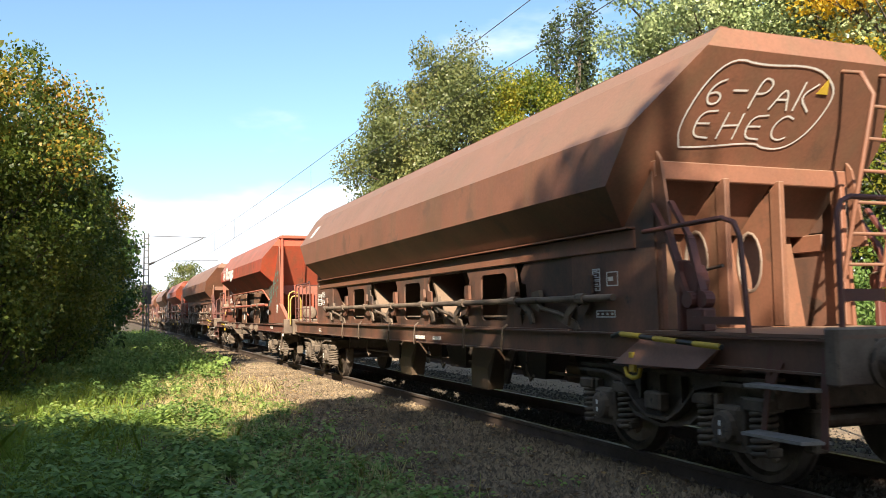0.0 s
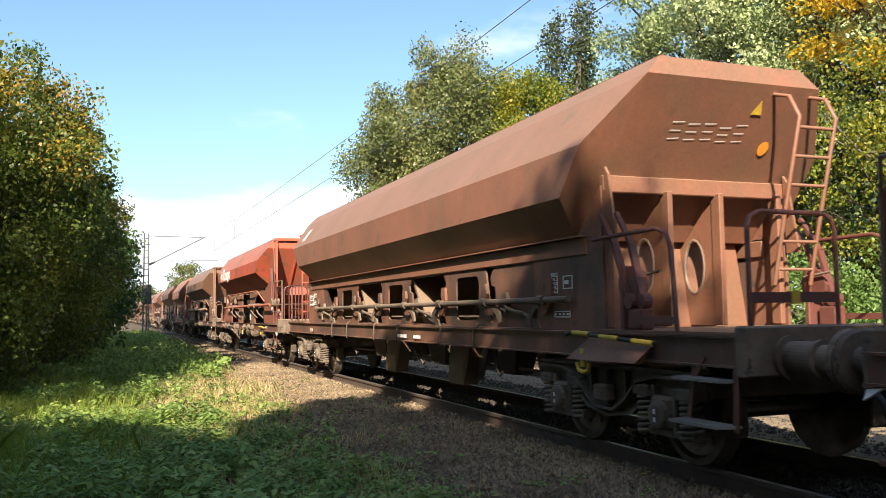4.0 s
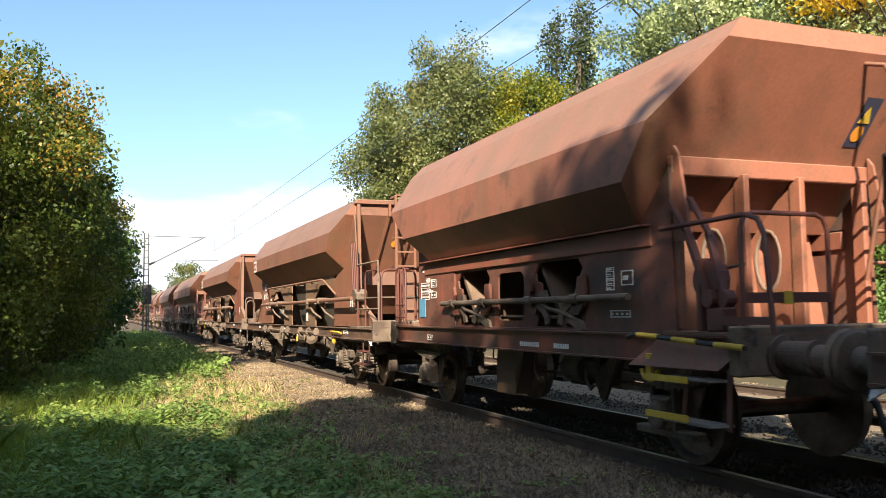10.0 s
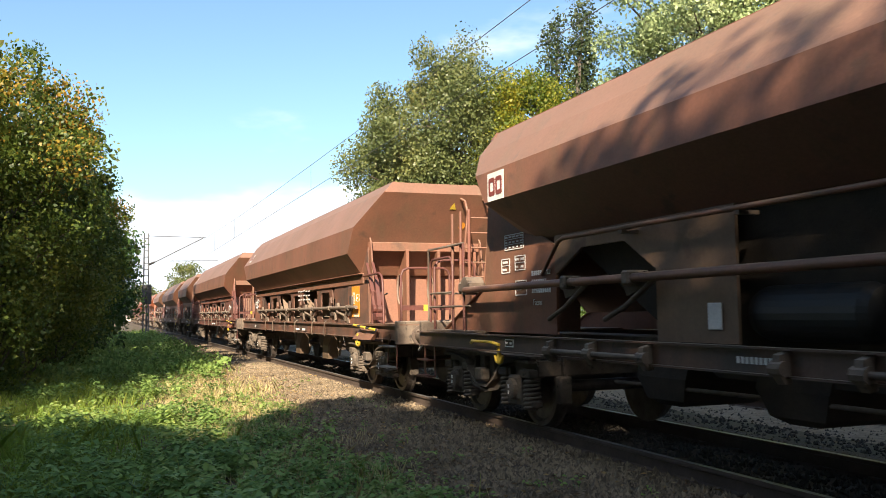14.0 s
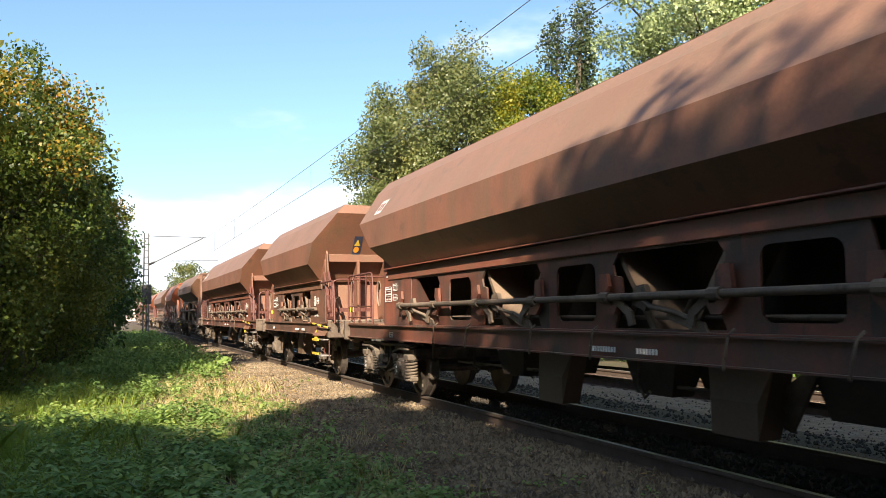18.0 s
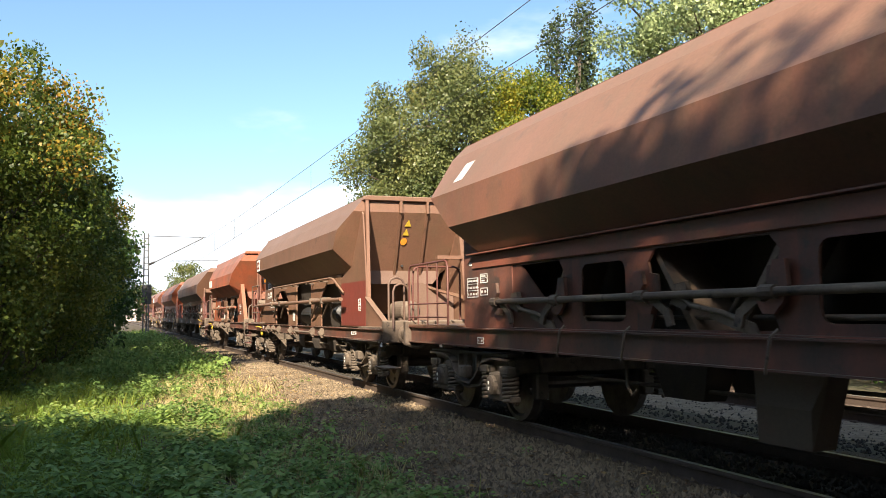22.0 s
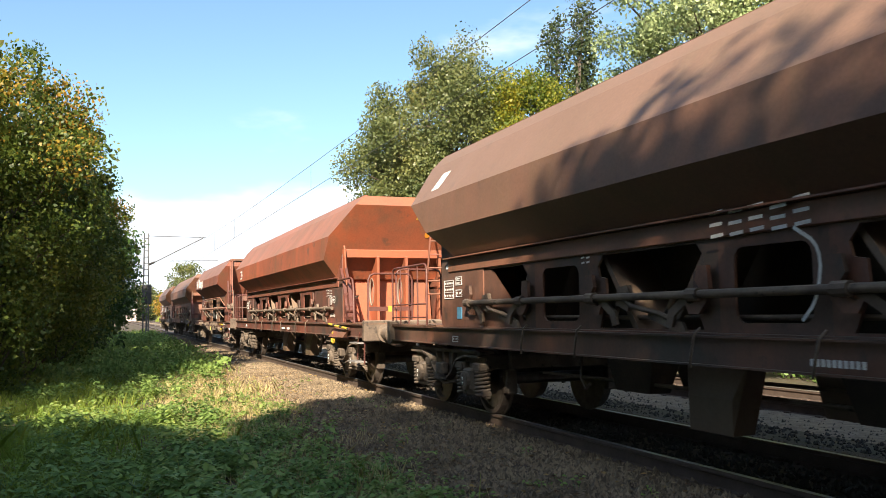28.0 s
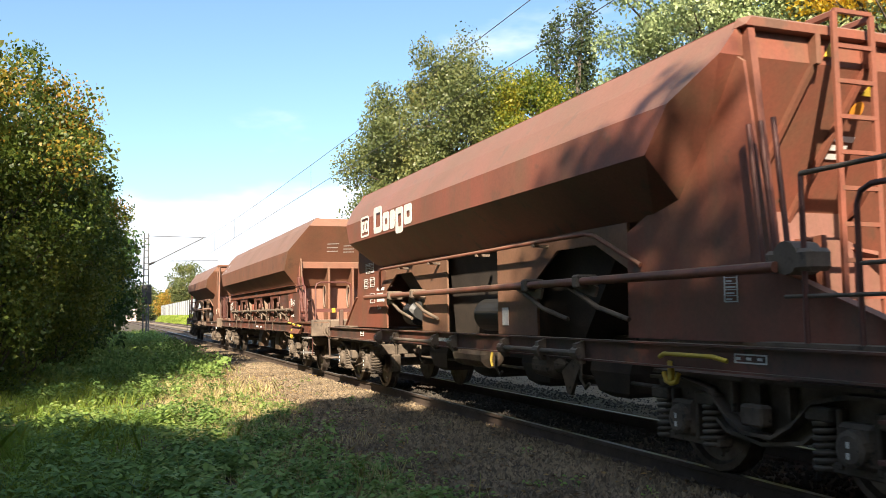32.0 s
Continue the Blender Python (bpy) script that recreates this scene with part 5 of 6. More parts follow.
        if i == 17:
            spray(w, f, "==", (mid(2.95), -0.5, 2.95), (0, 1, 0), n, WHITEP, "pale sprayed initials", 0.26, 0.38, 0.022)
        if i == 2:
            spray(w, f, "=====", (mid(3.05), -0.55, 3.05), (0, 1, 0), n, WHITEP, "thin white scribble, illegible", 0.2, 0.17, 0.012)
        if i == 14:
            spray(w, f, "=====", (-0.55, -1.21, 1.93), (1, 0, 0), (0, 0, 1), WHITEP, "white sprayed tag", 0.2, 0.2, 0.028, [[(0.9, 0.0), (1.15, -0.15), (1.1, -0.5), (0.95, -0.65)]])
            spray(w, f, "==", (-2.66, y, 1.84), (1, 0, 0), (0, 0, 1), WHITEP, "small white sprayed number", 0.13, 0.09, 0.018)
            mark("blue_label", Mesh().box(-H + 1.2, -H + 1.36, -1.152, -1.142, 1.28, 1.44), BLUEP, w, f, "blue sticker")
        if i == 13 or i == 14:
            spray(w, f, "=====", (mid(3.0), -0.5, 3.0), (0, 1, 0), n, WHITEP, "white sprayed scribble, illegible", 0.24, 0.2, 0.03)
        if i == 8:
            spray(w, f, "=====", (0.6, -1.21, 1.7), (1, 0, 0), (0, 0, 1), WHITEP, "white sprayed scribble, illegible", 0.26, 0.26, 0.03)
            mark("orange_patch", Mesh().box(H - 1.75, H - 1.2, -1.149, -1.144, 1.3, 1.9), ORANGEP, w, f, "orange sprayed patch")
        if i == 15:
            spray(w, f, "====", (5.3, y, 1.75), (1, 0, 0), (0, 0, 1), WHITEP, "white sprayed scribble, illegible", 0.16, 0.12, 0.018)
            spray(w, f, "===", (5.35, y, 1.56), (1, 0, 0), (0, 0, 1), WHITEP, "white sprayed scribble, illegible", 0.15, 0.14, 0.018)
        if i == 5:
            words(w, f, "40,0 m", -2.9, y, 1.82, 0.1)
            words(w, f, "9,64 m", -2.85, y, 1.66, 0.09)
            mark("blue_label", Mesh().box(-3.2, -2.95, -1.152, -1.142, 1.3, 1.58), BLUEP, w, f, "pale blue sign plate")
            spray(w, f, "S", (-2.8, -1.29, 3.1), (1, 0, 0), (0, 0.6, 0.8), WHITEP, "faded white emblem", 0.2, 0.2, 0.03)


# ---------------------------------------------------------------- wagon kinds
def wagon_saddle(half=5.05, legs=False, ends=(3.15, 3.15), colour=BROWN, name="hopper_wagon", label="", lower=None, tail=2.2):
    """Four-axle saddle-bottom hopper with side plates at the ends; platform and ladder at its +x end."""
    H = half
    lower = lower or colour
    w = thing(name, None, None, label, "freight wagon", "wagons of the freight train")
    c = dict(colour=colour)
    if legs:
        shell = [(H, 0.95, 3.68), (H + 0.02, 1.2, 3.34), (H - 0.5, 1.42, 2.92), (H - 0.95, 1.47, 2.5), (H - 1.35, 1.0, 2.08), (H - 1.0, 0.8, 2.15)]
        top = (H, 0.95, 3.68)
    else:
        shell = [(H, 0.98, 3.66), (H + 0.02, 1.22, 3.36), (H - 0.36, 1.45, 3.03), (H - 0.66, 1.47, 2.66), (H - 1.2, 1.02, 2.2), (H - 0.85, 0.85, 2.15)]
        top = (H, 0.98, 3.66)
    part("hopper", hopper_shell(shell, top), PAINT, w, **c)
    part("hopper_lining", Mesh().box(-H + 1.4, H - 1.4, -0.7, 0.7, 2.3, 2.42), INNER, w)
    for s in (-1, 1):
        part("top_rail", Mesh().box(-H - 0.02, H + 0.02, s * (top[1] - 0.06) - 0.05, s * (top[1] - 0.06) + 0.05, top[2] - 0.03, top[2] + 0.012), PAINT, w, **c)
    # ends
    slope_x = 0.87 / 1.23
    for s in (-1, 1):
        part("end_rail", Mesh().hull([(s * x, e * y, top[2] + z) for e in (-1, 1) for x, y, z in ((H - 0.03, 1.0, 0.012), (H + 0.08, 0.95, 0.012), (H + 0.1, 0.96, -0.005), (H + 0.1, 1.03, -0.075), (H - 0.03, 1.05, -0.08), (H + 0.08, 1.03, -0.08))]), PAINT, w, **c)
        for y, dy in ((-0.36, 0.25), (0.54, 0.25)) if legs else ((-0.3, 0.12), (0.26, 0.12)):
            y *= -s if legs else 1
            dy *= -s if legs else 1
            m = Mesh().beam((s * (H + 0.06), y, top[2] - 0.06), (s * (H + 0.06), y, 3.34), 0.05, 0.08, (1, 0, 0))
            m.beam((s * (H + 0.04), y, 3.35), (s * (H - 0.8), y - dy, 2.16), 0.045, 0.05, (1, 0, 0))
            part("end_rib", m, PAINT, w, **c)
        part("hopper_lip", Mesh().hull([(s * (H - a), e * y, z) for a in (0.9, 0.78) for e in (-1, 1) for y, z in ((0.84, 2.24), (0.84, 2.12), (0.7, 1.97))]), PAINT, w, "tan sloping lip under the end wall", colour=tuple(0.75 * q + 0.05 for q in colour))
        for y in (-0.62, 0.0):
            part("drain_hole", Mesh().lathe('x', (s * (H - 0.705), y, 2.34), [(-0.02, 0.025), (0.02, 0.025)], 8), BLACKP, w)
        if not legs:   # below the lip: a cross wall on one side of a strut, a slanting flange above it
            m = Mesh().hull([(s * (H - a), s * y, z) for a in (0.35, 0.38) for y, z in ((0.06, 1.12), (0.06, 1.96), (0.3, 1.98), (1.0, 1.72), (1.0, 1.12))])
            part("end_cross_wall", m, PAINT, w, "tan cross wall below the hopper's end", colour=tuple(0.7 * q + 0.035 for q in colour))
            part("end_strut", Mesh().beam((s * (H - 0.3), s * 0.02, 1.98), (s * (H - 0.25), s * 0.02, 1.12), 0.05, 0.1, (1, 0, 0)), PAINT, w, **c)
            m = Mesh().hull([(s * (H - 0.8), s * 0.2, 2.0), (s * (H - 0.8), s * 0.2, 1.94), (s * (H - 0.6), s * 0.2, 1.97), (s * (H + 0.3), s * 1.0, 1.7), (s * (H + 0.3), s * 1.0, 1.62), (s * (H + 0.15), s * 1.0, 1.68)])
            part("slanting_flange", m, PAINT, w, **c)
        for y in (-1, 1):
            if legs:
                m = Mesh().plate([(s * (H + a), z) for a, z in ((-1.64, 1.1), (-1.64, 1.9), (-1.2, 2.15), (-0.66, 2.5), (-0.58, 2.48), (0.41, 1.1))], y * 1.02, y * 1.05)
                part("side_plate", m, PAINT, w, "brown three-cornered support plate", colour=tuple(0.5 * p + 0.5 * q for p, q in zip(lower, colour)))
                part("plate_flange", Mesh().beam((s * (H - 0.6), y * 1.03, 2.5), (s * (H + 0.42), y * 1.03, 1.1), 0.13, 0.02), PAINT, w, **c)
            else:
                m = Mesh().beam((s * (H + 0.03), y * 0.955, top[2] - 0.06), (s * (H + 0.29), y * 1.0, 1.6), 0.065, 0.09, (1, 0, 0))
                part("end_post", m, PAINT, w, **c)
                m = Mesh().plate([(s * (H - 1.62), 1.11), (s * (H - 1.6), 2.1), (s * (H - 1.1), 2.3), (s * (H - 0.6), 2.85), (s * (H + 0.0), 3.36), (s * (H + 0.08), 3.3),
                                  (s * (H + 0.32), 1.67), (s * (H + (1.72 if s > 0 else tail - 0.48)), 1.11)], y * 1.02, y * 1.05)
                part("side_plate", m, PAINT, w, colour=lower if colour[0] > 0.3 else colour)
                m = Mesh().beam((s * (H + 0.3), y * 1.035, 1.68), (s * (H + (1.74 if s > 0 else tail - 0.46)), y * 1.035, 1.115), 0.1, 0.015)
                part("gusset_flange", m, PAINT, w, **c)
        # sloping floor below the end wall
        m = Mesh().hull([(s * (H - 0.9), y, z) for y in (-0.8, 0.8) for z in (2.1, 2.05)] + [(s * (H - 1.6), y, 1.4) for y in (-0.7, 0.7)] + [(s * (H - 1.65), y, 1.35) for y in (-0.7, 0.7)])
        part("end_chute", m, PAINT, w, **c)
    m = Mesh().beam((-H - 0.22, -0.95, 2.46), (-H - 0.22, -0.42, 2.46), 0.12, 0.07)
    part("end_shelf", m, PAINT, w, **c)
    if not legs:
        part("air_reservoir", Mesh().lathe('x', (-H - 0.05, 0.22, 1.4), [(-0.52, 0.06), (-0.49, 0.15), (-0.42, 0.2), (0.42, 0.2), (0.49, 0.15), (0.52, 0.06)], 30), CHASSIS, w, "dusty steel air reservoir")
        part("reservoir_saddle", Mesh().box(-H - 0.35, -H - 0.25, 0.05, 0.4, 1.1, 1.27).box(-H + 0.15, -H + 0.25, 0.05, 0.4, 1.1, 1.27), CHASSIS, w)
        for k in range(2):
            part("handrail", hoop(-H - tail + 0.2 - 0.25 * k, 1.14, -H - tail + 0.2 - 0.25 * k, 0.86, 1.1, 1.98 - 0.12 * k, 0.021, 0.12), PAINT, w, "ochre bent tube handrail" if colour[0] > 0.3 else "dark brown bent tube handrail", colour=(0.5, 0.33, 0.06) if colour[0] > 0.3 else (0.1, 0.06, 0.05))
        part("corner_post", Mesh().box(-H - tail + 0.1, -H - tail + 0.18, -1.12, -1.04, 1.1, 1.45, 0.01), PAINT, w, colour=(0.1, 0.06, 0.05))
    # chutes between hopper and frame, behind side walls with six-cornered openings
    inner = H - 1.7
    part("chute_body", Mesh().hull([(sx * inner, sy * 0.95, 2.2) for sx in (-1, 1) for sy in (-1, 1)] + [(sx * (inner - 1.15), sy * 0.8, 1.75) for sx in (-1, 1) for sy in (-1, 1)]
                                   + [(sx * (inner - 1.9), sy * 0.5, 0.75) for sx in (-1, 1) for sy in (-1, 1)]), DARKSTEEL, w)
    for s in (-1, 1):
        for e in (-1, 1):
            q = inner / 3.73
            m = Mesh().plate([(e * q * a, z) for a, z in ((0.88, 1.09), (0.88, 2.2), (3.83, 2.2), (3.83, 1.76), (3.25, 2.03), (2.45, 2.03), (1.95, 1.74), (1.95, 1.09))], s * 1.02, s * 1.05)
            part("side_wall", m, PAINT, w, "dusty brown side plate with a six-cornered opening", colour=tuple(0.5 * v + d for v, d in zip(lower, (0.1, 0.075, 0.045))))
            for x in (1.95, 3.1):
                m = Mesh().plate([(e * q * x, 1.72), (e * q * (x + 0.35), 1.6), (e * q * (x + 0.3), 1.5), (e * q * (x - 0.05), 1.58)], s * 1.14, s * 1.17)
                m.tube([(e * q * x - 0.2, s * 1.2, 1.64), (e * q * x + 0.35, s * 1.16, 1.4), (e * q * x + 0.8, s * 1.1, 1.28)], 0.025, 6)
                part("discharge_lever", m, CHASSIS, w)
                part("bearing_bracket", Mesh().box(e * q * x + 0.08, e * q * x + 0.2, min(s * 1.05, s * 1.3), max(s * 1.05, s * 1.3), 1.59, 1.73, 0.02), CHASSIS, w)
        m = Mesh().lathe('x', (0.35, s * 0.72, 1.33), [(-0.62, 0.1), (-0.58, 0.19), (-0.5, 0.22), (0.5, 0.22), (0.58, 0.19), (0.62, 0.1)], 28)
        part("brake_reservoir", m, BLACKP, w, "black air reservoir")
        m = Mesh().lathe('x', (-2.95 * inner / 3.73, s * 0.8, 1.36), [(-0.2, 0.12), (-0.16, 0.2), (0.16, 0.2), (0.2, 0.12)], 14)
        part("brake_reservoir", m, BLACKP, w, "black air reservoir")
        part("label_holder", Mesh().box(1.05, 1.22, min(s * 1.06, s * 1.075), max(s * 1.06, s * 1.075), 1.2, 1.42, 0.005), WHITEP, w, "pale note holder")
        for x in (-3.3, -2.4, -0.6, 0.1, 1.7, 2.6, 3.4):   # claws and bearings on the sole bar
            x *= inner / 3.73
            m = Mesh().hull([(x + dx, s * y, z) for dx in (-0.035, 0.035) for y, z in ((1.3, 1.08), (1.4, 1.05), (1.42, 0.93), (1.36, 0.85), (1.3, 0.86))])
            m.lathe('x', (x, s * 1.38, 0.96), [(-0.06, 0.055), (0.06, 0.055)], 10)
            part("sole_bracket", m, CHASSIS, w)
        for a, b in ((-2.4, -0.6), (1.7, 3.4)):
            part("locking_shaft", Mesh().tube([(a * inner / 3.73, s * 1.38, 0.96), (b * inner / 3.73, s * 1.38, 0.96)], 0.026, 7), CHASSIS, w)
        for x in (-2.6, -1.2, 0.6, 2.2):
            part("pipe_clip", Mesh().box(x, x + 0.06, min(s * 1.05, s * 1.24), max(s * 1.05, s * 1.24), 2.08, 2.11), CHASSIS, w) if not legs else None
    for s in (-1, 1):
        x0, x1 = -H + 0.9, (H + 0.55 if not legs else H - 0.8)
        part("actuating_shaft", Mesh().tube([(x0, s * 1.24, 1.66), (x1, s * 1.24, 1.66)], 0.042, 8), PAINT, w, colour=colour)
        if not legs:
            part("relief_pipe", Mesh().tube([(-H + 1.3, s * 1.08, 1.8), (-H + 1.7, s * 1.2, 2.1), (-H + 1.85, s * 1.22, 2.13), (H - 2.1, s * 1.22, 2.13), (H - 1.95, s * 1.2, 2.1), (H - 1.35, s * 1.08, 1.78)], 0.024, 6), PAINT, w, **c)
    # frame
    solebars(w, H + 2.15 if not legs else H + 1.75, 1.3 if not legs else 1.22, 0.905, 1.085, lower, H + tail - 0.05 if not legs else None)
    for s, e in ((1, ends[0]), (-1, ends[1])):
        over = 1.7 if legs else 2.2 if s > 0 else tail
        xb = s * (H + over)
        end_gear(w, xb, s, max(0.3, e - over))
        part("deck", Mesh().box(min(xb, s * (H + 0.3)), max(xb, s * (H + 0.3)), -1.22, 1.22, 1.1, 1.125), CHASSIS, w)
        bogie(w, s * (H + 0.2 if not legs else H + 0.12))
    for k in range(4):
        x = -inner * 0.7 + k * inner * 0.47
        part("discharge_chute", Mesh().hull([(x + a * 0.42, b * 0.5, 0.9) for a in (-1, 1) for b in (-1, 1)] + [(x + a * e, b * y, z) for a in (-1, 1) for b in (-1, 1) for e, y, z in ((0.4, 0.55, 0.7), (0.3, 0.5, 0.48), (0.16, 0.42, 0.42))]), DARKSTEEL, w)
    rigging(w, H - 1.9, 0.9, BOGIE_MAT)
    part("air_tank", Mesh().lathe('x', (-0.6, -0.7, 0.78), [(-0.55, 0.1), (-0.5, 0.19), (0.5, 0.19), (0.55, 0.1)], 14), CHASSIS, w)
    part("brake_lever", Mesh().tube([(1.3, -1.33, 0.9), (1.33, -1.36, 0.8), (1.36, -1.36, 0.72)], 0.018, 6), YELLOW, w, "yellow brake changeover lever")
    # platform end (+x)
    x0 = H + 2.0 if not legs else H + 1.5
    xr = H + 0.5
    if not legs:
        for y in (-0.2, 0.2):
            part("ladder_stile", Mesh().beam((H + 0.17, y, 3.76), (H + 0.17, y, 1.12), 0.05, 0.03, (1, 0, 0)), PAINT, w, **c)
            part("ladder_hook", Mesh().box(H - 0.12, H + 0.17, y - 0.025, y + 0.025, 3.71, 3.77, 0.01), PAINT, w, **c)
        for k in range(9):
            z = 1.45 + 0.29 * k
            part("ladder_rung", Mesh().beam((H + 0.17, -0.2, z), (H + 0.17, 0.2, z), 0.035, 0.035), PAINT, w, **c)
        for s in (-1, 1):
            for k in range(3):
                if s < 0:
                    m = Mesh().tube([(H + 0.32 + 0.13 * k, -1.14, 1.7), (H + 0.24 + 0.13 * k, -1.16, 2.75)], 0.021, 7)
                    part("discharge_handle", m, REDP, w, "dull red discharge handle")
                else:
                    m = Mesh().tube([(H + 0.62 + 0.3 * k, 1.14, 1.72), (H + 0.6 + 0.3 * k, 1.14, 2.75)], 0.023, 7)
                    part("discharge_handle", m, PAINT, w, "upright discharge handle", colour=(0.45, 0.13, 0.085) if colour[0] > 0.23 else (0.2, 0.075, 0.05))
            m = Mesh().box(H + 0.4, H + 0.85, min(s * 1.0, s * 1.22), max(s * 1.0, s * 1.22), 1.62, 1.78, 0.03)
            m.lathe('y', (H + 0.62, s * 1.1, 1.72), [(-0.12, 0.12), (0.12, 0.12)], 12)
            part("handle_bracket", m, CHASSIS, w)
    for s in (-1, 1):
        part("handrail", hoop(H + 1.2, s * 1.15, x0 + 0.1, s * 1.15, 1.1, 2.15), REDP if not legs else CHASSIS, w, "bent tube handrail")
        part("handrail", hoop(x0 + 0.05, s * 1.1, x0 + 0.05, s * 0.45, 1.1, 2.15), REDP if not legs else CHASSIS, w)
        part("mid_rail", Mesh().tube([(H + 1.2, s * 1.15, 1.65), (x0 + 0.1, s * 1.15, 1.65)], 0.016, 6), CHASSIS, w)
        part("top_side_rail", Mesh().tube([(H + 0.75, s * 1.17, 2.3), (x0 + 0.1, s * 1.17, 2.3), (x0 + 0.12, s * 1.17, 1.1)], 0.02, 6), CHASSIS, w)
        part("low_rail", Mesh().tube([(H + 0.55, s * 1.16, 1.45), (x0 + 0.1, s * 1.16, 1.45)], 0.016, 6), CHASSIS, w)
        part("rail_post", Mesh().tube([(H + 0.75, s * 1.17, 1.1), (H + 0.75, s * 1.17, 2.3)], 0.02, 6), REDP, w)
        part("cross_rail", Mesh().tube([(x0 + 0.06, s * 1.1, 1.65), (x0 + 0.06, s * 0.4, 1.65)], 0.016, 6), CHASSIS, w)
        step(w, H + 1.75, s * 1.3, 0.45, 0.92, REDP)
        # other end: two hoops
        if legs and s > 0:
            part("handrail", hoop(-H - 1.62, 1.12, -H - 1.62, 0.84, 1.1, 1.72, 0.02, 0.12), CHASSIS, w, "bent tube handrail")
        part("footboard", Mesh().box(-H - tail - 0.38, -H - tail + 0.35, min(s * 1.12, s * 1.36), max(s * 1.12, s * 1.36), 0.45, 0.475, 0.006), CHASSIS, w, "dark wide footboard below the frame end")
        part("step_hanger", Mesh().tube([(-H - tail + 0.08, s * 1.3, 1.0), (-H - tail + 0.1, s * 1.33, 0.85), (-H - tail + 0.2, s * 1.34, 0.46)], 0.022, 6), RAIL_SIDE, w)
        pull_bar(w, H - 0.3, s, 0.98)
        for e, o in ((-1, tail), (1, 2.2)):
            part("sole_end_cap", Mesh().hull([(e * (H + o - 0.2), s * 1.31, 0.89), (e * (H + o - 0.04), s * 1.31, 0.8), (e * (H + o - 0.04), s * 1.31, 0.87), (e * (H + o - 0.2), s * 1.34, 0.89), (e * (H + o - 0.04), s * 1.34, 0.8)]), WHITEP, w, "white painted frame end") if not legs else None
    return w


def rounded(x0, x1, z0, z1, r):
    out = []
    for cx, cz, a0 in ((x1 - r, z1 - r, 0), (x0 + r, z1 - r, 90), (x0 + r, z0 + r, 180), (x1 - r, z0 + r, 270)):
        out += [(cx + r * math.cos(radians(a0 + k * 30)), cz + r * math.sin(radians(a0 + k * 30))) for k in range(4)]
    return out


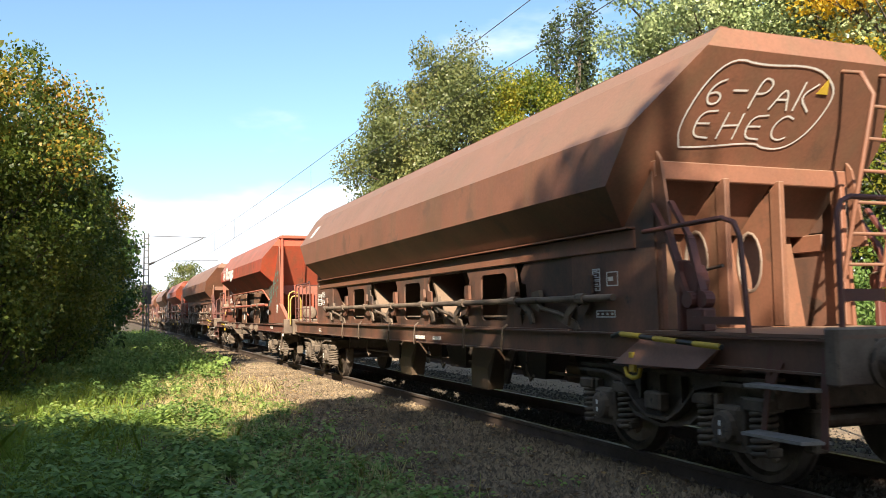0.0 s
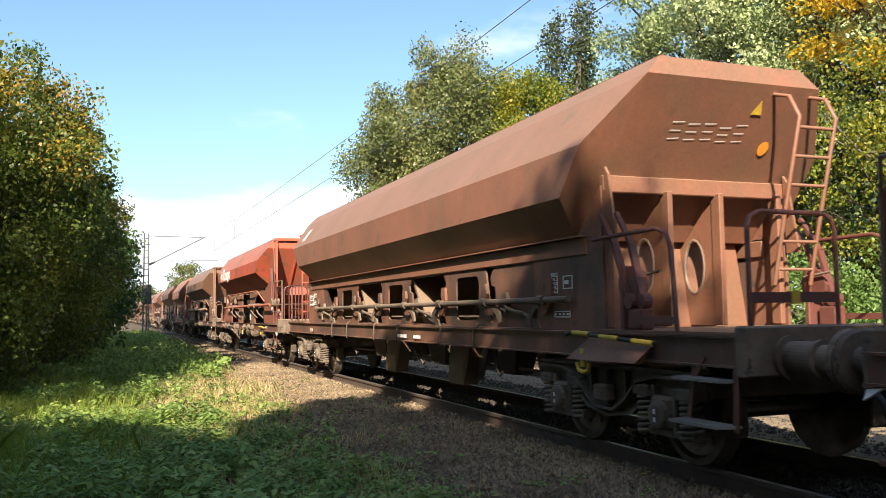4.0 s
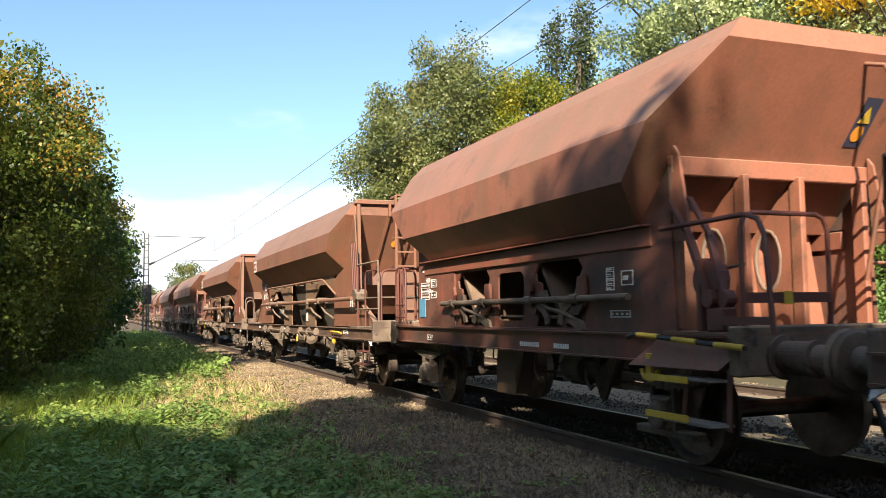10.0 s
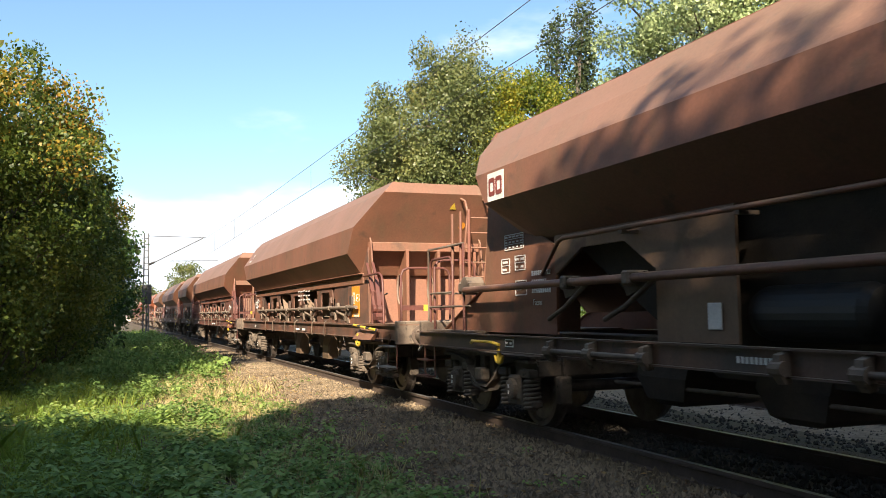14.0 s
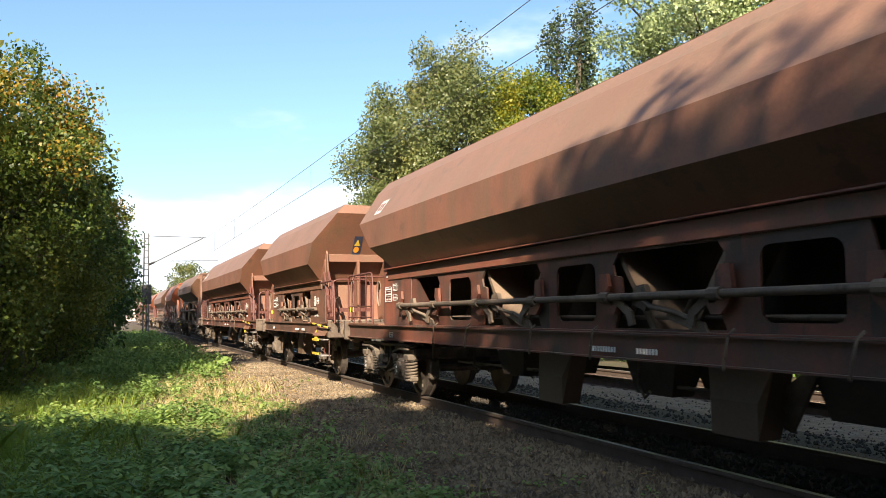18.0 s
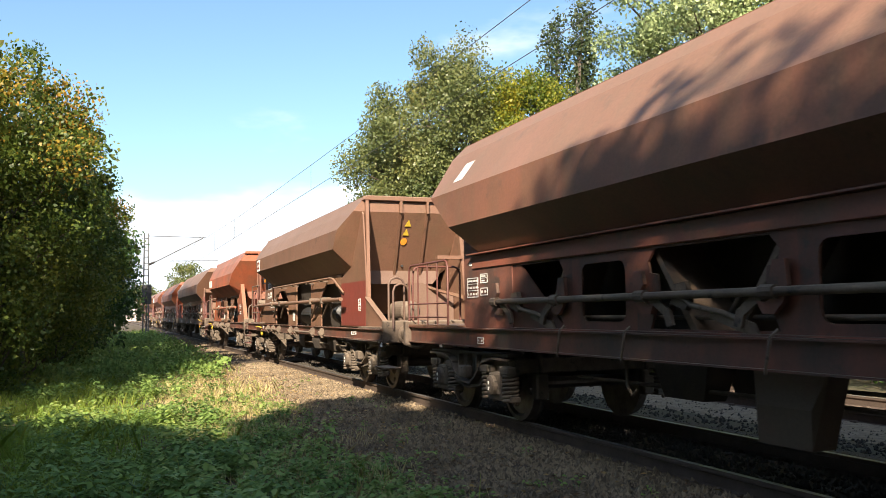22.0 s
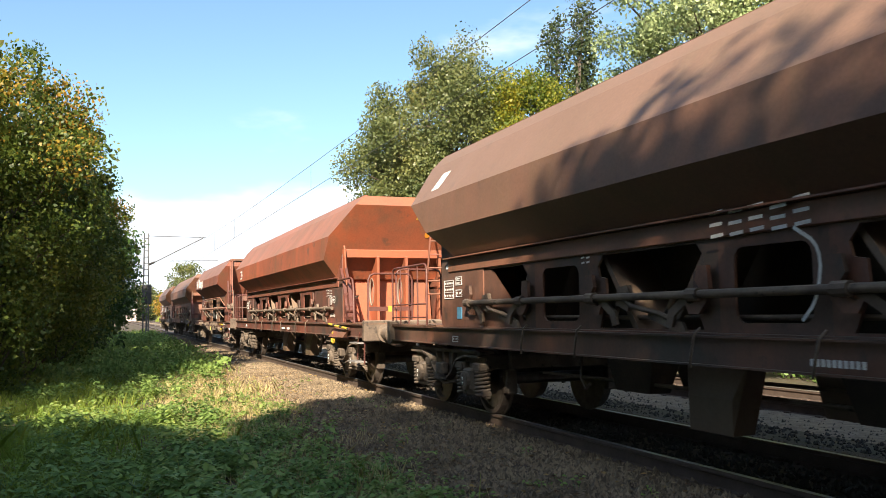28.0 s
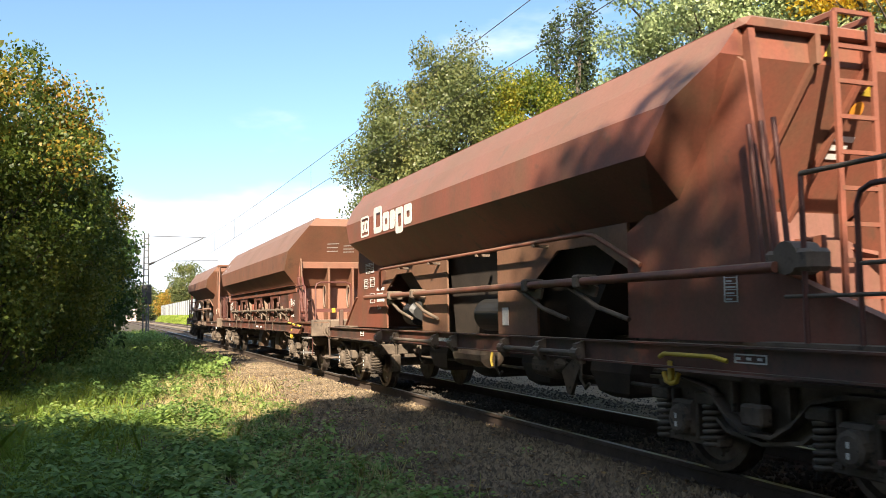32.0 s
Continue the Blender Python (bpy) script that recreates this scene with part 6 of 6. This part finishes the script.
def wagon_girder(half_top=6.94, half_len=9.17, colour=BROWN, lower=None, axles=4, name="hopper_wagon", label="", ends=None):
    """Long (or short two-axle) hopper whose sides are plates with openings; platform at its +x end."""
    H = half_top
    lower = lower or colour
    w = thing(name, None, None, label, "freight wagon", "wagons of the freight train")
    c = dict(colour=colour)
    shell = [(H, 0.84, 3.75), (H + 0.06, 1.02, 3.56), (H - 0.48, 1.45, 2.96), (H - 0.86, 1.47, 2.49), (H - 1.15, 1.1, 2.1), (H - 0.72, 1.05, 2.68)]
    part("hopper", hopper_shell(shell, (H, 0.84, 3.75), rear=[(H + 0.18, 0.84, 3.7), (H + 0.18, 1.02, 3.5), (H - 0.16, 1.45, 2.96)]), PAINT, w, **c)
    part("hopper_lining", Mesh().box(-H + 1.5, H - 1.5, -0.6, 0.6, 2.34, 2.44), INNER, w)
    for s in (-1, 1):
        part("top_rail", Mesh().box(-H + 0.01, H - 0.01, s * 0.79 - 0.04, s * 0.79 + 0.04, 3.72, 3.762), PAINT, w, **c)
        part("side_flange", Mesh().box(-H + 0.9, H - 0.9, min(s * 1.06, s * 1.16), max(s * 1.06, s * 1.16), 1.93, 2.11, 0.01), PAINT, w, colour=lower)
        part("flange_lip", Mesh().box(-H + 0.9, H - 0.9, min(s * 1.1, s * 1.24), max(s * 1.1, s * 1.24), 2.112, 2.128), PAINT, w, colour=lower)
    xf = H - 0.68          # crossbar at the ends
    for s in (-1, 1):
        part("end_crossbar", Mesh().box(min(s * xf, s * (xf + 0.08)), max(s * xf, s * (xf + 0.08)), -1.12, 1.12, 2.53, 2.7, 0.01), PAINT, w, **c)
        for y in (-1.09, -0.38, 0.25, 1.0):
            part("end_post", Mesh().box(min(s * (xf + 0.0), s * (xf + 0.14)), max(s * (xf + 0.0), s * (xf + 0.14)), y - 0.03, y + 0.03, 1.2, 2.56, 0.008), PAINT, w, **c)
        # webs with an oval hole, and the chute under the end wall
        for y in (-0.38, 0.25):
            hole = [(s * (xf - 0.33 + 0.17 * math.cos(t)), 1.82 + 0.29 * math.sin(t)) for t in (math.tau * k / 16 for k in range(16))]
            ring_ = Mesh().tube([(x, y, z) for x, z in hole + hole[:1]], 0.022, 6, None, False)
            part("web_ring", ring_, PAINT, w, "pale flange round the oval hole", colour=(0.26, 0.2, 0.16))
            part("end_web", Mesh().plate([(s * (xf + 0.02), 1.2), (s * (xf + 0.02), 2.55), (s * (xf - 0.75), 1.85), (s * (xf - 0.95), 1.2)], y - 0.012, y + 0.012, [hole]), PAINT, w, **c)
        m = Mesh().hull([(s * (xf - 0.62), y, z) for y in (-1.0, 1.0) for z in (2.3, 2.2)] + [(s * (xf - a), y, 1.18) for y in (-1.0, 1.0) for a in (0.42, 0.5)])
        part("end_chute", m, PAINT, w, **c)
        for y in (-1, 1):
            m = Mesh().plate([(s * (xf - 1.4), 1.13), (s * (xf - 1.4), 2.05), (s * (xf - 0.45), 2.1), (s * (xf + 0.05), 2.6), (s * (xf + 0.1), 1.13)], y * 1.1, y * 1.14)
            part("side_plate", m, GRIMY_SHADED, w, colour=lower)
    # side walls with openings
    span = xf - 1.4
    for s in (-1, 1):
        holes = []
        if axles == 4:
            wide = [(-5.5, -3.92), (-2.38, -0.74), (0.74, 2.38), (3.92, 5.5)]
            small = [(-3.55, -2.75), (-0.38, 0.42), (2.75, 3.55)]
        else:
            wide, small = [(-span, -0.55), (0.55, span)], [(-0.36, 0.36)]
            wide = [(a + 0.1, b - 0.05) for a, b in wide]
        for a, b in small:
            holes.append((a, b, rounded(a, b, 1.26, 1.84, 0.1)))
        for a, b in wide:
            holes.append((a, b, [(a + 0.1, 1.91), (a, 1.8), (a + 0.03, 1.7), (a + 0.14, 1.68), (a + 0.16, 1.5), (a + 0.02, 1.2), (b - 0.02, 1.2), (b - 0.16, 1.5), (b - 0.14, 1.68), (b - 0.03, 1.7), (b, 1.8), (b - 0.1, 1.91)]))
        holes.sort(key=lambda q: q[0])
        seams = [-span] + [(p[1] + q[0]) / 2 for p, q in zip(holes, holes[1:])] + [span]
        for (a, b, hole), l0, l1 in zip(holes, seams, seams[1:]):
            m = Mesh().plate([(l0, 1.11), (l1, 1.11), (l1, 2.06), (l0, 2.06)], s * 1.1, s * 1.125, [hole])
            part("side_wall", m, GRIMY_SHADED, w, "grimy side wall panel with an opening, shade in its dark tones", colour=tuple(0.75 * v for v in lower))
        part("wall_foot", Mesh().box(-span, span, min(s * 1.1, s * 1.2), max(s * 1.1, s * 1.2), 1.165, 1.18), GRIMY_SHADED, w, colour=lower)
        part("actuating_shaft", Mesh().tube([(-span - 0.3, s * 1.22, 1.49), (span + 0.9, s * 1.22, 1.49)], 0.035, 8), CHASSIS, w)
        part("inner_shaft", Mesh().tube([(-span + 0.2, s * 1.0, 1.3), (span - 0.2, s * 1.0, 1.3)], 0.025, 6), CHASSIS, w)
        for x, e in [q for a, b in wide for q in ((a - 0.02, 1), (b + 0.02, -1))]:
            # a claw that holds the shaft at each edge of an opening
            m = Mesh().plate([(x + e * p, z) for p, z in ((-0.1, 1.72), (0.02, 1.72), (0.05, 1.6), (0.0, 1.54), (0.02, 1.45), (0.12, 1.41), (0.2, 1.43), (0.14, 1.33), (0.02, 1.33), (-0.08, 1.42), (-0.12, 1.54))], s * 1.16, s * 1.2)
            part("shaft_claw", m, GRIMY_SHADED, w, colour=lower)
            m = Mesh().lathe('x', (x + e * 0.04, s * 1.22, 1.49), [(-0.07, 0.055), (0.07, 0.055)], 10)
            part("shaft_bearing", m, CHASSIS, w)
            m = Mesh().plate([(x + e * p, z) for p, z in ((0.1, 1.46), (0.16, 1.52), (0.42, 1.36), (0.46, 1.24), (0.38, 1.22), (0.34, 1.32))], s * 1.17, s * 1.2)
            part("lever_arm", m, CHASSIS, w)
        for a, b in wide:
            for x, e in ((a, 1), (b, -1)):
                # the chute's sloping flanks behind the opening
                m = Mesh().hull([(x + e * p, s * y, z) for y in (1.06, 0.55) for p, z in ((-0.05, 1.95), (0.0, 1.97), (0.62, 1.16), (0.56, 1.12))])
                part("chute_flank", m, PAINT, w, "dusty sloping chute plate", colour=(0.2, 0.145, 0.1))
            x = (a + b) / 2
            m = Mesh().tube([(x - 0.3, s * 1.2, 1.5), (x - 0.1, s * 1.21, 1.4), (x + 0.25, s * 1.18, 1.34), (x + 0.5, s * 1.12, 1.24)], 0.024, 6)
            m.plate([(x - 0.4, 1.42), (x - 0.36, 1.58), (x - 0.2, 1.6), (x - 0.14, 1.46), (x - 0.2, 1.36)], s * 1.15, s * 1.2)
            m.plate([(x + 0.05, 1.3), (x + 0.1, 1.38), (x + 0.55, 1.26), (x + 0.6, 1.18), (x + 0.5, 1.17)], s * 1.13, s * 1.16)
            part("discharge_lever", m, CHASSIS, w)
            part("drive_link", Mesh().tube([(x - 0.45, s * 1.1, 1.5), (x - 0.6, s * 1.08, 1.3)], 0.03, 6).tube([(x + 0.4, s * 1.1, 1.5), (x + 0.1, s * 1.02, 1.28)], 0.03, 6), CHASSIS, w)
    part("chute_body", Mesh().hull([(sx * (span + 0.2), sy * 0.5, 2.1) for sx in (-1, 1) for sy in (-1, 1)] + [(sx * span, sy * 0.3, 0.95) for sx in (-1, 1) for sy in (-1, 1)]), DARKSTEEL, w)
    xb = half_len - 0.6
    solebars(w, xb - 0.05, 1.2, 0.93, 1.15, lower)
    e0, e1 = ends or (half_len, half_len)
    for s, e in ((1, e0), (-1, e1)):
        end_gear(w, s * xb, s, max(0.3, e - xb))
        part("deck", Mesh().box(min(s * xb, s * (xf + 0.05)), max(s * xb, s * (xf + 0.05)), -1.25, 1.25, 1.165, 1.19), PAINT, w, colour=DULL)
        if axles == 4:
            bogie(w, s * (H - 0.62))
        else:
            ax = part("wheelset", WHEELSET, None, w, at=pose(s * 3.0, 0, WHEEL_R))
            for y in (-1, 1):
                b = part("axle_box", AXLE_BOX, None, w, at=pose(s * 3.0, y * 1.06, 0, 0, 0, 0 if y < 0 else 180))
                m = Mesh()
                for q in range(5):
                    m.box(s * 3.0 - 0.62 + 0.1 * q, s * 3.0 + 0.62 - 0.1 * q, min(y * 1.0, y * 1.1), max(y * 1.0, y * 1.1), 0.76 - 0.022 * q, 0.78 - 0.022 * q)
                part("leaf_spring", m, BOGIE_MAT, w)
                part("axle_guard", Mesh().plate([(s * 3.0 - 0.5, 0.94), (s * 3.0 + 0.5, 0.94), (s * 3.0 + 0.22, 0.3), (s * 3.0 + 0.16, 0.3), (s * 3.0 + 0.16, 0.62), (s * 3.0 - 0.16, 0.62), (s * 3.0 - 0.16, 0.3), (s * 3.0 - 0.22, 0.3)], y * 0.96, y * 0.98), CHASSIS, w)
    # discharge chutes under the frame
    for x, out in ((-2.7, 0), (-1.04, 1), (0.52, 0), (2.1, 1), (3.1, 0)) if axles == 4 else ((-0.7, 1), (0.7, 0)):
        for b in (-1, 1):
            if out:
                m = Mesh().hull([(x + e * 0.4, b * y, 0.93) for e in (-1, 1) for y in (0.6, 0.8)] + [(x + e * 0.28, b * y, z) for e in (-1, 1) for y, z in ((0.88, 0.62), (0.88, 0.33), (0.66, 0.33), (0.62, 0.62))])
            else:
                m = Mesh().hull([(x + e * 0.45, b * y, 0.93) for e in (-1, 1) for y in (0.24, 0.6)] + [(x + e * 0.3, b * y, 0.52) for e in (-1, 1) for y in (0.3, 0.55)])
            part("discharge_chute", m, PAINT if out else DARKSTEEL, w, colour=(0.1, 0.07, 0.045))
    if axles == 4:
        rigging(w, span - 0.4, 0.92, BOGIE_MAT)
        strap_hooks(w, (-3.75, -2.55, -0.7, 0.6, 2.55, 3.75), 1.25, 0.9, 1.22)
    else:
        rigging(w, 1.9, 0.92, BOGIE_MAT)
    # platform end
    for s in (-1, 1):
        m = Mesh().tube([(xf + 0.02, s * 1.22, 2.06), (xf + 1.1, s * 1.24, 2.07), (xf + 1.24, s * 1.24, 2.02), (xf + 1.3, s * 1.24, 1.9), (xf + 1.36, s * 1.24, 1.18)], 0.022, 7)
        part("handrail", m, REDP, w, "bent red tube handrail")
        part("handrail", hoop(xb - 0.05, s * 1.2, xb - 0.05, s * 0.35, 1.16, 2.1), REDP, w)
        part("mid_rail", Mesh().beam((xf + 0.68, s * 1.23, 1.28), (xf + 1.35, s * 1.23, 1.28), 0.02, 0.06), REDP, w)
        part("cross_rail", Mesh().beam((xb - 0.05, s * 1.2, 1.45), (xb - 0.05, s * 0.35, 1.45), 0.03, 0.08), REDP, w)
        part("rail_tag", Mesh().box(xb - 0.075, xb - 0.025, s * 0.78 - 0.04, s * 0.78 + 0.04, 1.4, 1.5), YELLOW, w, "small yellow tag")
        for k in range(2):
            m = Mesh().beam((xf + 0.1 + 0.2 * k, s * (1.17 - 0.05 * k), 2.3), (xf + 0.36 + 0.2 * k, s * (1.17 - 0.05 * k), 1.95), 0.03, 0.05, (0, 1, 0))
            m.beam((xf + 0.34 + 0.2 * k, s * (1.17 - 0.05 * k), 1.98), (xf + 0.6 + 0.12 * k, s * (1.17 - 0.05 * k), 1.42), 0.04, 0.07, (0, 1, 0))
            m.lathe('y', (xf + 0.6 + 0.12 * k, s * (1.17 - 0.05 * k), 1.45), [(-0.045, 0.07), (0.045, 0.07)], 12)
            part("discharge_handle", m, REDP, w, "dull red discharge lever")
        m = Mesh().box(xf + 0.44, xf + 0.5, min(s * 1.0, s * 1.2), max(s * 1.0, s * 1.2), 1.19, 1.78, 0.01).box(xf + 0.56, xf + 0.78, min(s * 1.06, s * 1.2), max(s * 1.06, s * 1.2), 1.19, 1.38, 0.015)
        m.lathe('y', (xf + 0.52, s * 1.1, 1.6), [(-0.06, 0.16), (0.06, 0.16)], 14)
        part("handle_bracket", m, REDP, w)
        part("lever_rod", Mesh().tube([(xf + 0.45, s * 1.0, 1.68), (xf + 0.8, s * 1.0, 1.72)], 0.014, 6), CHASSIS, w)
        part("edge_blade", Mesh().hull([(xf + a, s * y, z) for y in (1.09, 1.12) for a, z in ((0.1, 2.78), (0.16, 2.7), (0.3, 1.95), (0.12, 1.95))]), PAINT, w, **c)
        for z, d in ((0.47, 0.2), (0.81, 0.16)):
            part("footstep", Mesh().hull([(xb - 0.86 + a, s * y, z + q) for a, y in ((0.0, 1.2), (0.68, 1.2), (0.62, 1.2 + d), (0.04, 1.2 + d)) for q in (0, 0.022)]), STEPM, w, "worn grey steel step")
        part("step_hanger", Mesh().beam((xb - 0.2, s * 1.24, 0.44), (xb - 0.16, s * 1.24, 1.1), 0.012, 0.06, (1, 0, 0)).beam((xb - 0.82, s * 1.2, 0.44), (xb - 0.7, s * 1.2, 1.1), 0.012, 0.05, (1, 0, 0)).beam((xb - 0.7, s * 1.22, 0.83), (xb - 0.58, s * 1.22, 1.0), 0.01, 0.05, (1, 0, 0)), REDP, w)
        if axles == 2:
            for z in (0.5, 0.8):
                part("step_edge", Mesh().box(xb - 1.02, xb - 0.48, min(s * 1.4, s * 1.43), max(s * 1.4, s * 1.43), z - 0.01, z + 0.04), YELLOW, w, "yellow step edge")
        bar = Mesh().tube([(xf - 0.4, s * 1.3, 1.13), (xf - 0.2, s * 1.36, 1.16), (xf + 0.5, s * 1.36, 1.12), (xf + 1.15, s * 1.32, 1.08)], 0.022, 7)
        part("grab_bar", bar, BLACKP, w, "black and yellow striped grab bar")
        for k in range(3):
            a, d = xf - 0.16 + 0.5 * k, 0.3
            part("yellow_stripe", Mesh().tube([(a, s * (1.36 - 0.02 * (k == 2)), 1.157 - 0.029 * k), (a + d, s * (1.36 - 0.03 * (k == 2)), 1.143 - 0.03 * k)], 0.025, 7), YELLOW, w)
        h = Mesh().box(xf - 0.12, xf - 0.04, s * 1.3 - 0.02, s * 1.3 + 0.02, 0.82, 1.0, 0.008)
        h.tube([(xf - 0.2, s * 1.3, 0.86), (xf - 0.17, s * 1.3, 0.79), (xf - 0.08, s * 1.3, 0.77), (xf + 0.01, s * 1.3, 0.79), (xf + 0.04, s * 1.3, 0.86)], 0.022, 6)
        part("rope_hook", h, YELLOW, w, "yellow rope hook")
        part("corner_gusset", Mesh().hull([(xf + a, s * y, z) for a, y, z in ((0.0, 1.26, 1.12), (1.1, 1.26, 1.1), (0.86, 1.34, 0.9), (-0.35, 1.34, 0.89), (-0.35, 1.26, 0.89), (0.86, 1.26, 0.9))]), PAINT, w, colour=lower)
    # ladder up the end wall
    for y in (0.5, 0.95):
        m = Mesh().tube([(H - 0.05, y, 3.5), (H + 0.2, y, 3.42), (H + 0.32, y, 3.2), (H + 0.05, y, 2.2), (H - 0.1, y, 1.6)], 0.022, 6)
        part("ladder_stile", m, PAINT, w, colour=lower)
    for k in range(6):
        z = 1.75 + 0.27 * k
        x = H - 0.1 + (z - 1.6) * 0.26
        part("ladder_rung", Mesh().tube([(x, 0.5, z), (x, 0.95, z)], 0.018, 6), PAINT, w, colour=lower)
    for y in (-0.3, 0.12):
        part("rear_ladder_stile", Mesh().tube([(-H + 0.1, y, 3.78), (-H - 0.22, y, 3.7), (-H - 0.28, y, 3.4), (-H - 0.42, y, 1.18)], 0.024, 6), PAINT, w, colour=lower)
    for k in range(8):
        z = 1.45 + 0.28 * k
        part("rear_ladder_rung", Mesh().tube([(-H - 0.28 - 0.062 * (3.4 - z), -0.3, z), (-H - 0.28 - 0.062 * (3.4 - z), 0.12, z)], 0.018, 6), PAINT, w, colour=lower)
    for s in (-1, 1):
        part("handrail", hoop(-xf - 0.5, s * 1.22, -xb + 0.08, s * 1.22, 1.16, 2.1, 0.017, 0.1), REDP, w, "bent tube handrail")
        for z in (1.3, 1.5):
            part("mid_rail", Mesh().tube([(-xf - 0.5, s * 1.22, z), (-xb + 0.08, s * 1.22, z)], 0.012, 6), REDP, w)
        for k in (1, 2, 3):
            x = -xf - 0.5 - k * (xb - 0.58 - xf) / 4
            part("rail_post", Mesh().tube([(x, s * 1.22, 1.16), (x, s * 1.22, 2.1)], 0.013, 6), REDP, w)
        part("cross_rail", hoop(-xb + 0.06, s * 1.15, -xb + 0.06, s * 0.35, 1.16, 2.1, 0.017, 0.1), REDP, w)
    return w


# ---------------------------------------------------------------- the train
TRAIN = [  # kind, place of its middle at 0 s, front end, colour, lower colour, label
    ("B", -13.06, 1, BROWN, BROWN, "long brown hopper wagon with chalk-white graffiti on its end"),
    ("A", -30.55, -1, RED, REDBROWN, "bright red saddle hopper wagon with turquoise graffiti"),
    ("B", -48.02, 1, BROWN, BROWN, "long brown hopper wagon, rusty and dull"),
    ("A", -65.54, 1, RED, REDBROWN, "bright red saddle hopper wagon with a ladder at its front"),
    ("A", -81.61, -1, DULL, BROWN, "dull brown saddle hopper wagon with white graffiti"),
    ("C", -94.61, 1, (0.31, 0.115, 0.07), REDBROWN, "short two-axle red-brown hopper wagon"),
    ("A", -107.47, 1, BROWN, DULL, "brown saddle hopper wagon with a ladder at its front"),
    ("A", -123.58, -1, BROWN, DULL, "brown saddle hopper wagon, plain end to the front"),
    ("B", -141.1, 1, BROWN, BROWN, "long brown hopper wagon with orange graffiti"),
    ("B", -159.81, 1, BROWN, REDBROWN, "long brown hopper wagon with red-brown frame"),
    ("C", -174.11, 1, BROWN, BROWN, "short two-axle brown hopper wagon with cream graffiti"),
    ("B", -188.31, 1, BROWN, REDBROWN, "long brown hopper wagon with warning signs on its end"),
    ("A", -205.79, -1, DULL, REDBROWN, "dull brown saddle hopper wagon with red-brown side plates"),
    ("D", -220.41, -1, ORANGE, REDBROWN, "orange-red hopper wagon on slanting legs"),
    ("B", -236.2, 1, DULL, BROWN, "long dull brown hopper wagon with white graffiti"),
    ("B", -255.2, 1, ORANGE, REDBROWN, "long rust-red hopper wagon"),
    ("A", -272.6, 1, REDBROWN, REDBROWN, "red-brown saddle hopper wagon with a ladder at its front"),
    ("B", -290.15, 1, BROWN, REDBROWN, "long brown hopper wagon with a white tag on its end"),
    ("A", -307.56, -1, BROWN, BROWN, "brown saddle hopper wagon at the end of the train"),
]
HALF = {"A": 8.08, "B": 9.4, "C": 4.82, "D": 6.55}
SPEED = [(0, 8.521), (4, 8.529), (8, 8.515), (12, 8.471), (16, 8.229), (20, 8.049), (24, 7.877), (28, 7.721), (32, 7.585)]


def gone(t):
    """How far the train has rolled by t seconds."""
    s = 0.0
    for (t0, a), (t1, b) in zip(SPEED, SPEED[1:]):
        if t <= t0:
            break
        u = min(t, t1) - t0
        s += a * u + (b - a) * u * u / (2 * (t1 - t0))
    return s


def make_train():
    made = []
    planes = []
    for (k0, x0, *_), (k1, x1, *_) in zip(TRAIN, TRAIN[1:]):
        planes.append((x0 - HALF[k0] + x1 + HALF[k1]) / 2)
    for i, (kind, x, front, col, low_, label) in enumerate(TRAIN):
        fr = (planes[i - 1] - x) if i else HALF[kind]
        re = (x - planes[i]) if i < len(planes) else HALF[kind]
        e = (fr, re) if front > 0 else (re, fr)
        if kind in "AD":
            h = 5.43 if kind == "A" else 4.34
            w = wagon_saddle(h, kind == "D", (e[0] - h, e[1] - h), col, "hopper_wagon", label, low_, 2.2 if front < 0 else 1.62)
        elif kind == "B":
            w = wagon_girder(7.24, 9.4, col, low_, 4, "hopper_wagon", label, e)
        else:
            w = wagon_girder(3.85, 4.82, col, low_, 2, "hopper_wagon", label, e)
        w.matrix_basis = pose(x, TRACK_Y, 0, 0, 0, 0 if front > 0 else 180)
        markings(i, kind, w, front)
        made.append((w, x, front))
    return made


def motions():
    times = [2.0 * k for k in range(17)]
    spin_times = [k / 15 for k in range(481)]
    turned = [math.degrees(gone(t) / WHEEL_R) for t in spin_times]
    for w, x, front in WAGONS:
        turn = 0 if front > 0 else 180
        walk(w, [(t, pose(x + gone(t), TRACK_Y, 0, 0, 0, turn)) for t in times])
        for ob in w.children_recursive:
            if ob.name.startswith("wheelset"):
                at = ob.location.copy()
                walk(ob, [(t, pose(at.x, at.y, at.z, 0, a * front, 0)) for t, a in zip(spin_times, turned)])


WAGONS = make_train()
motions()
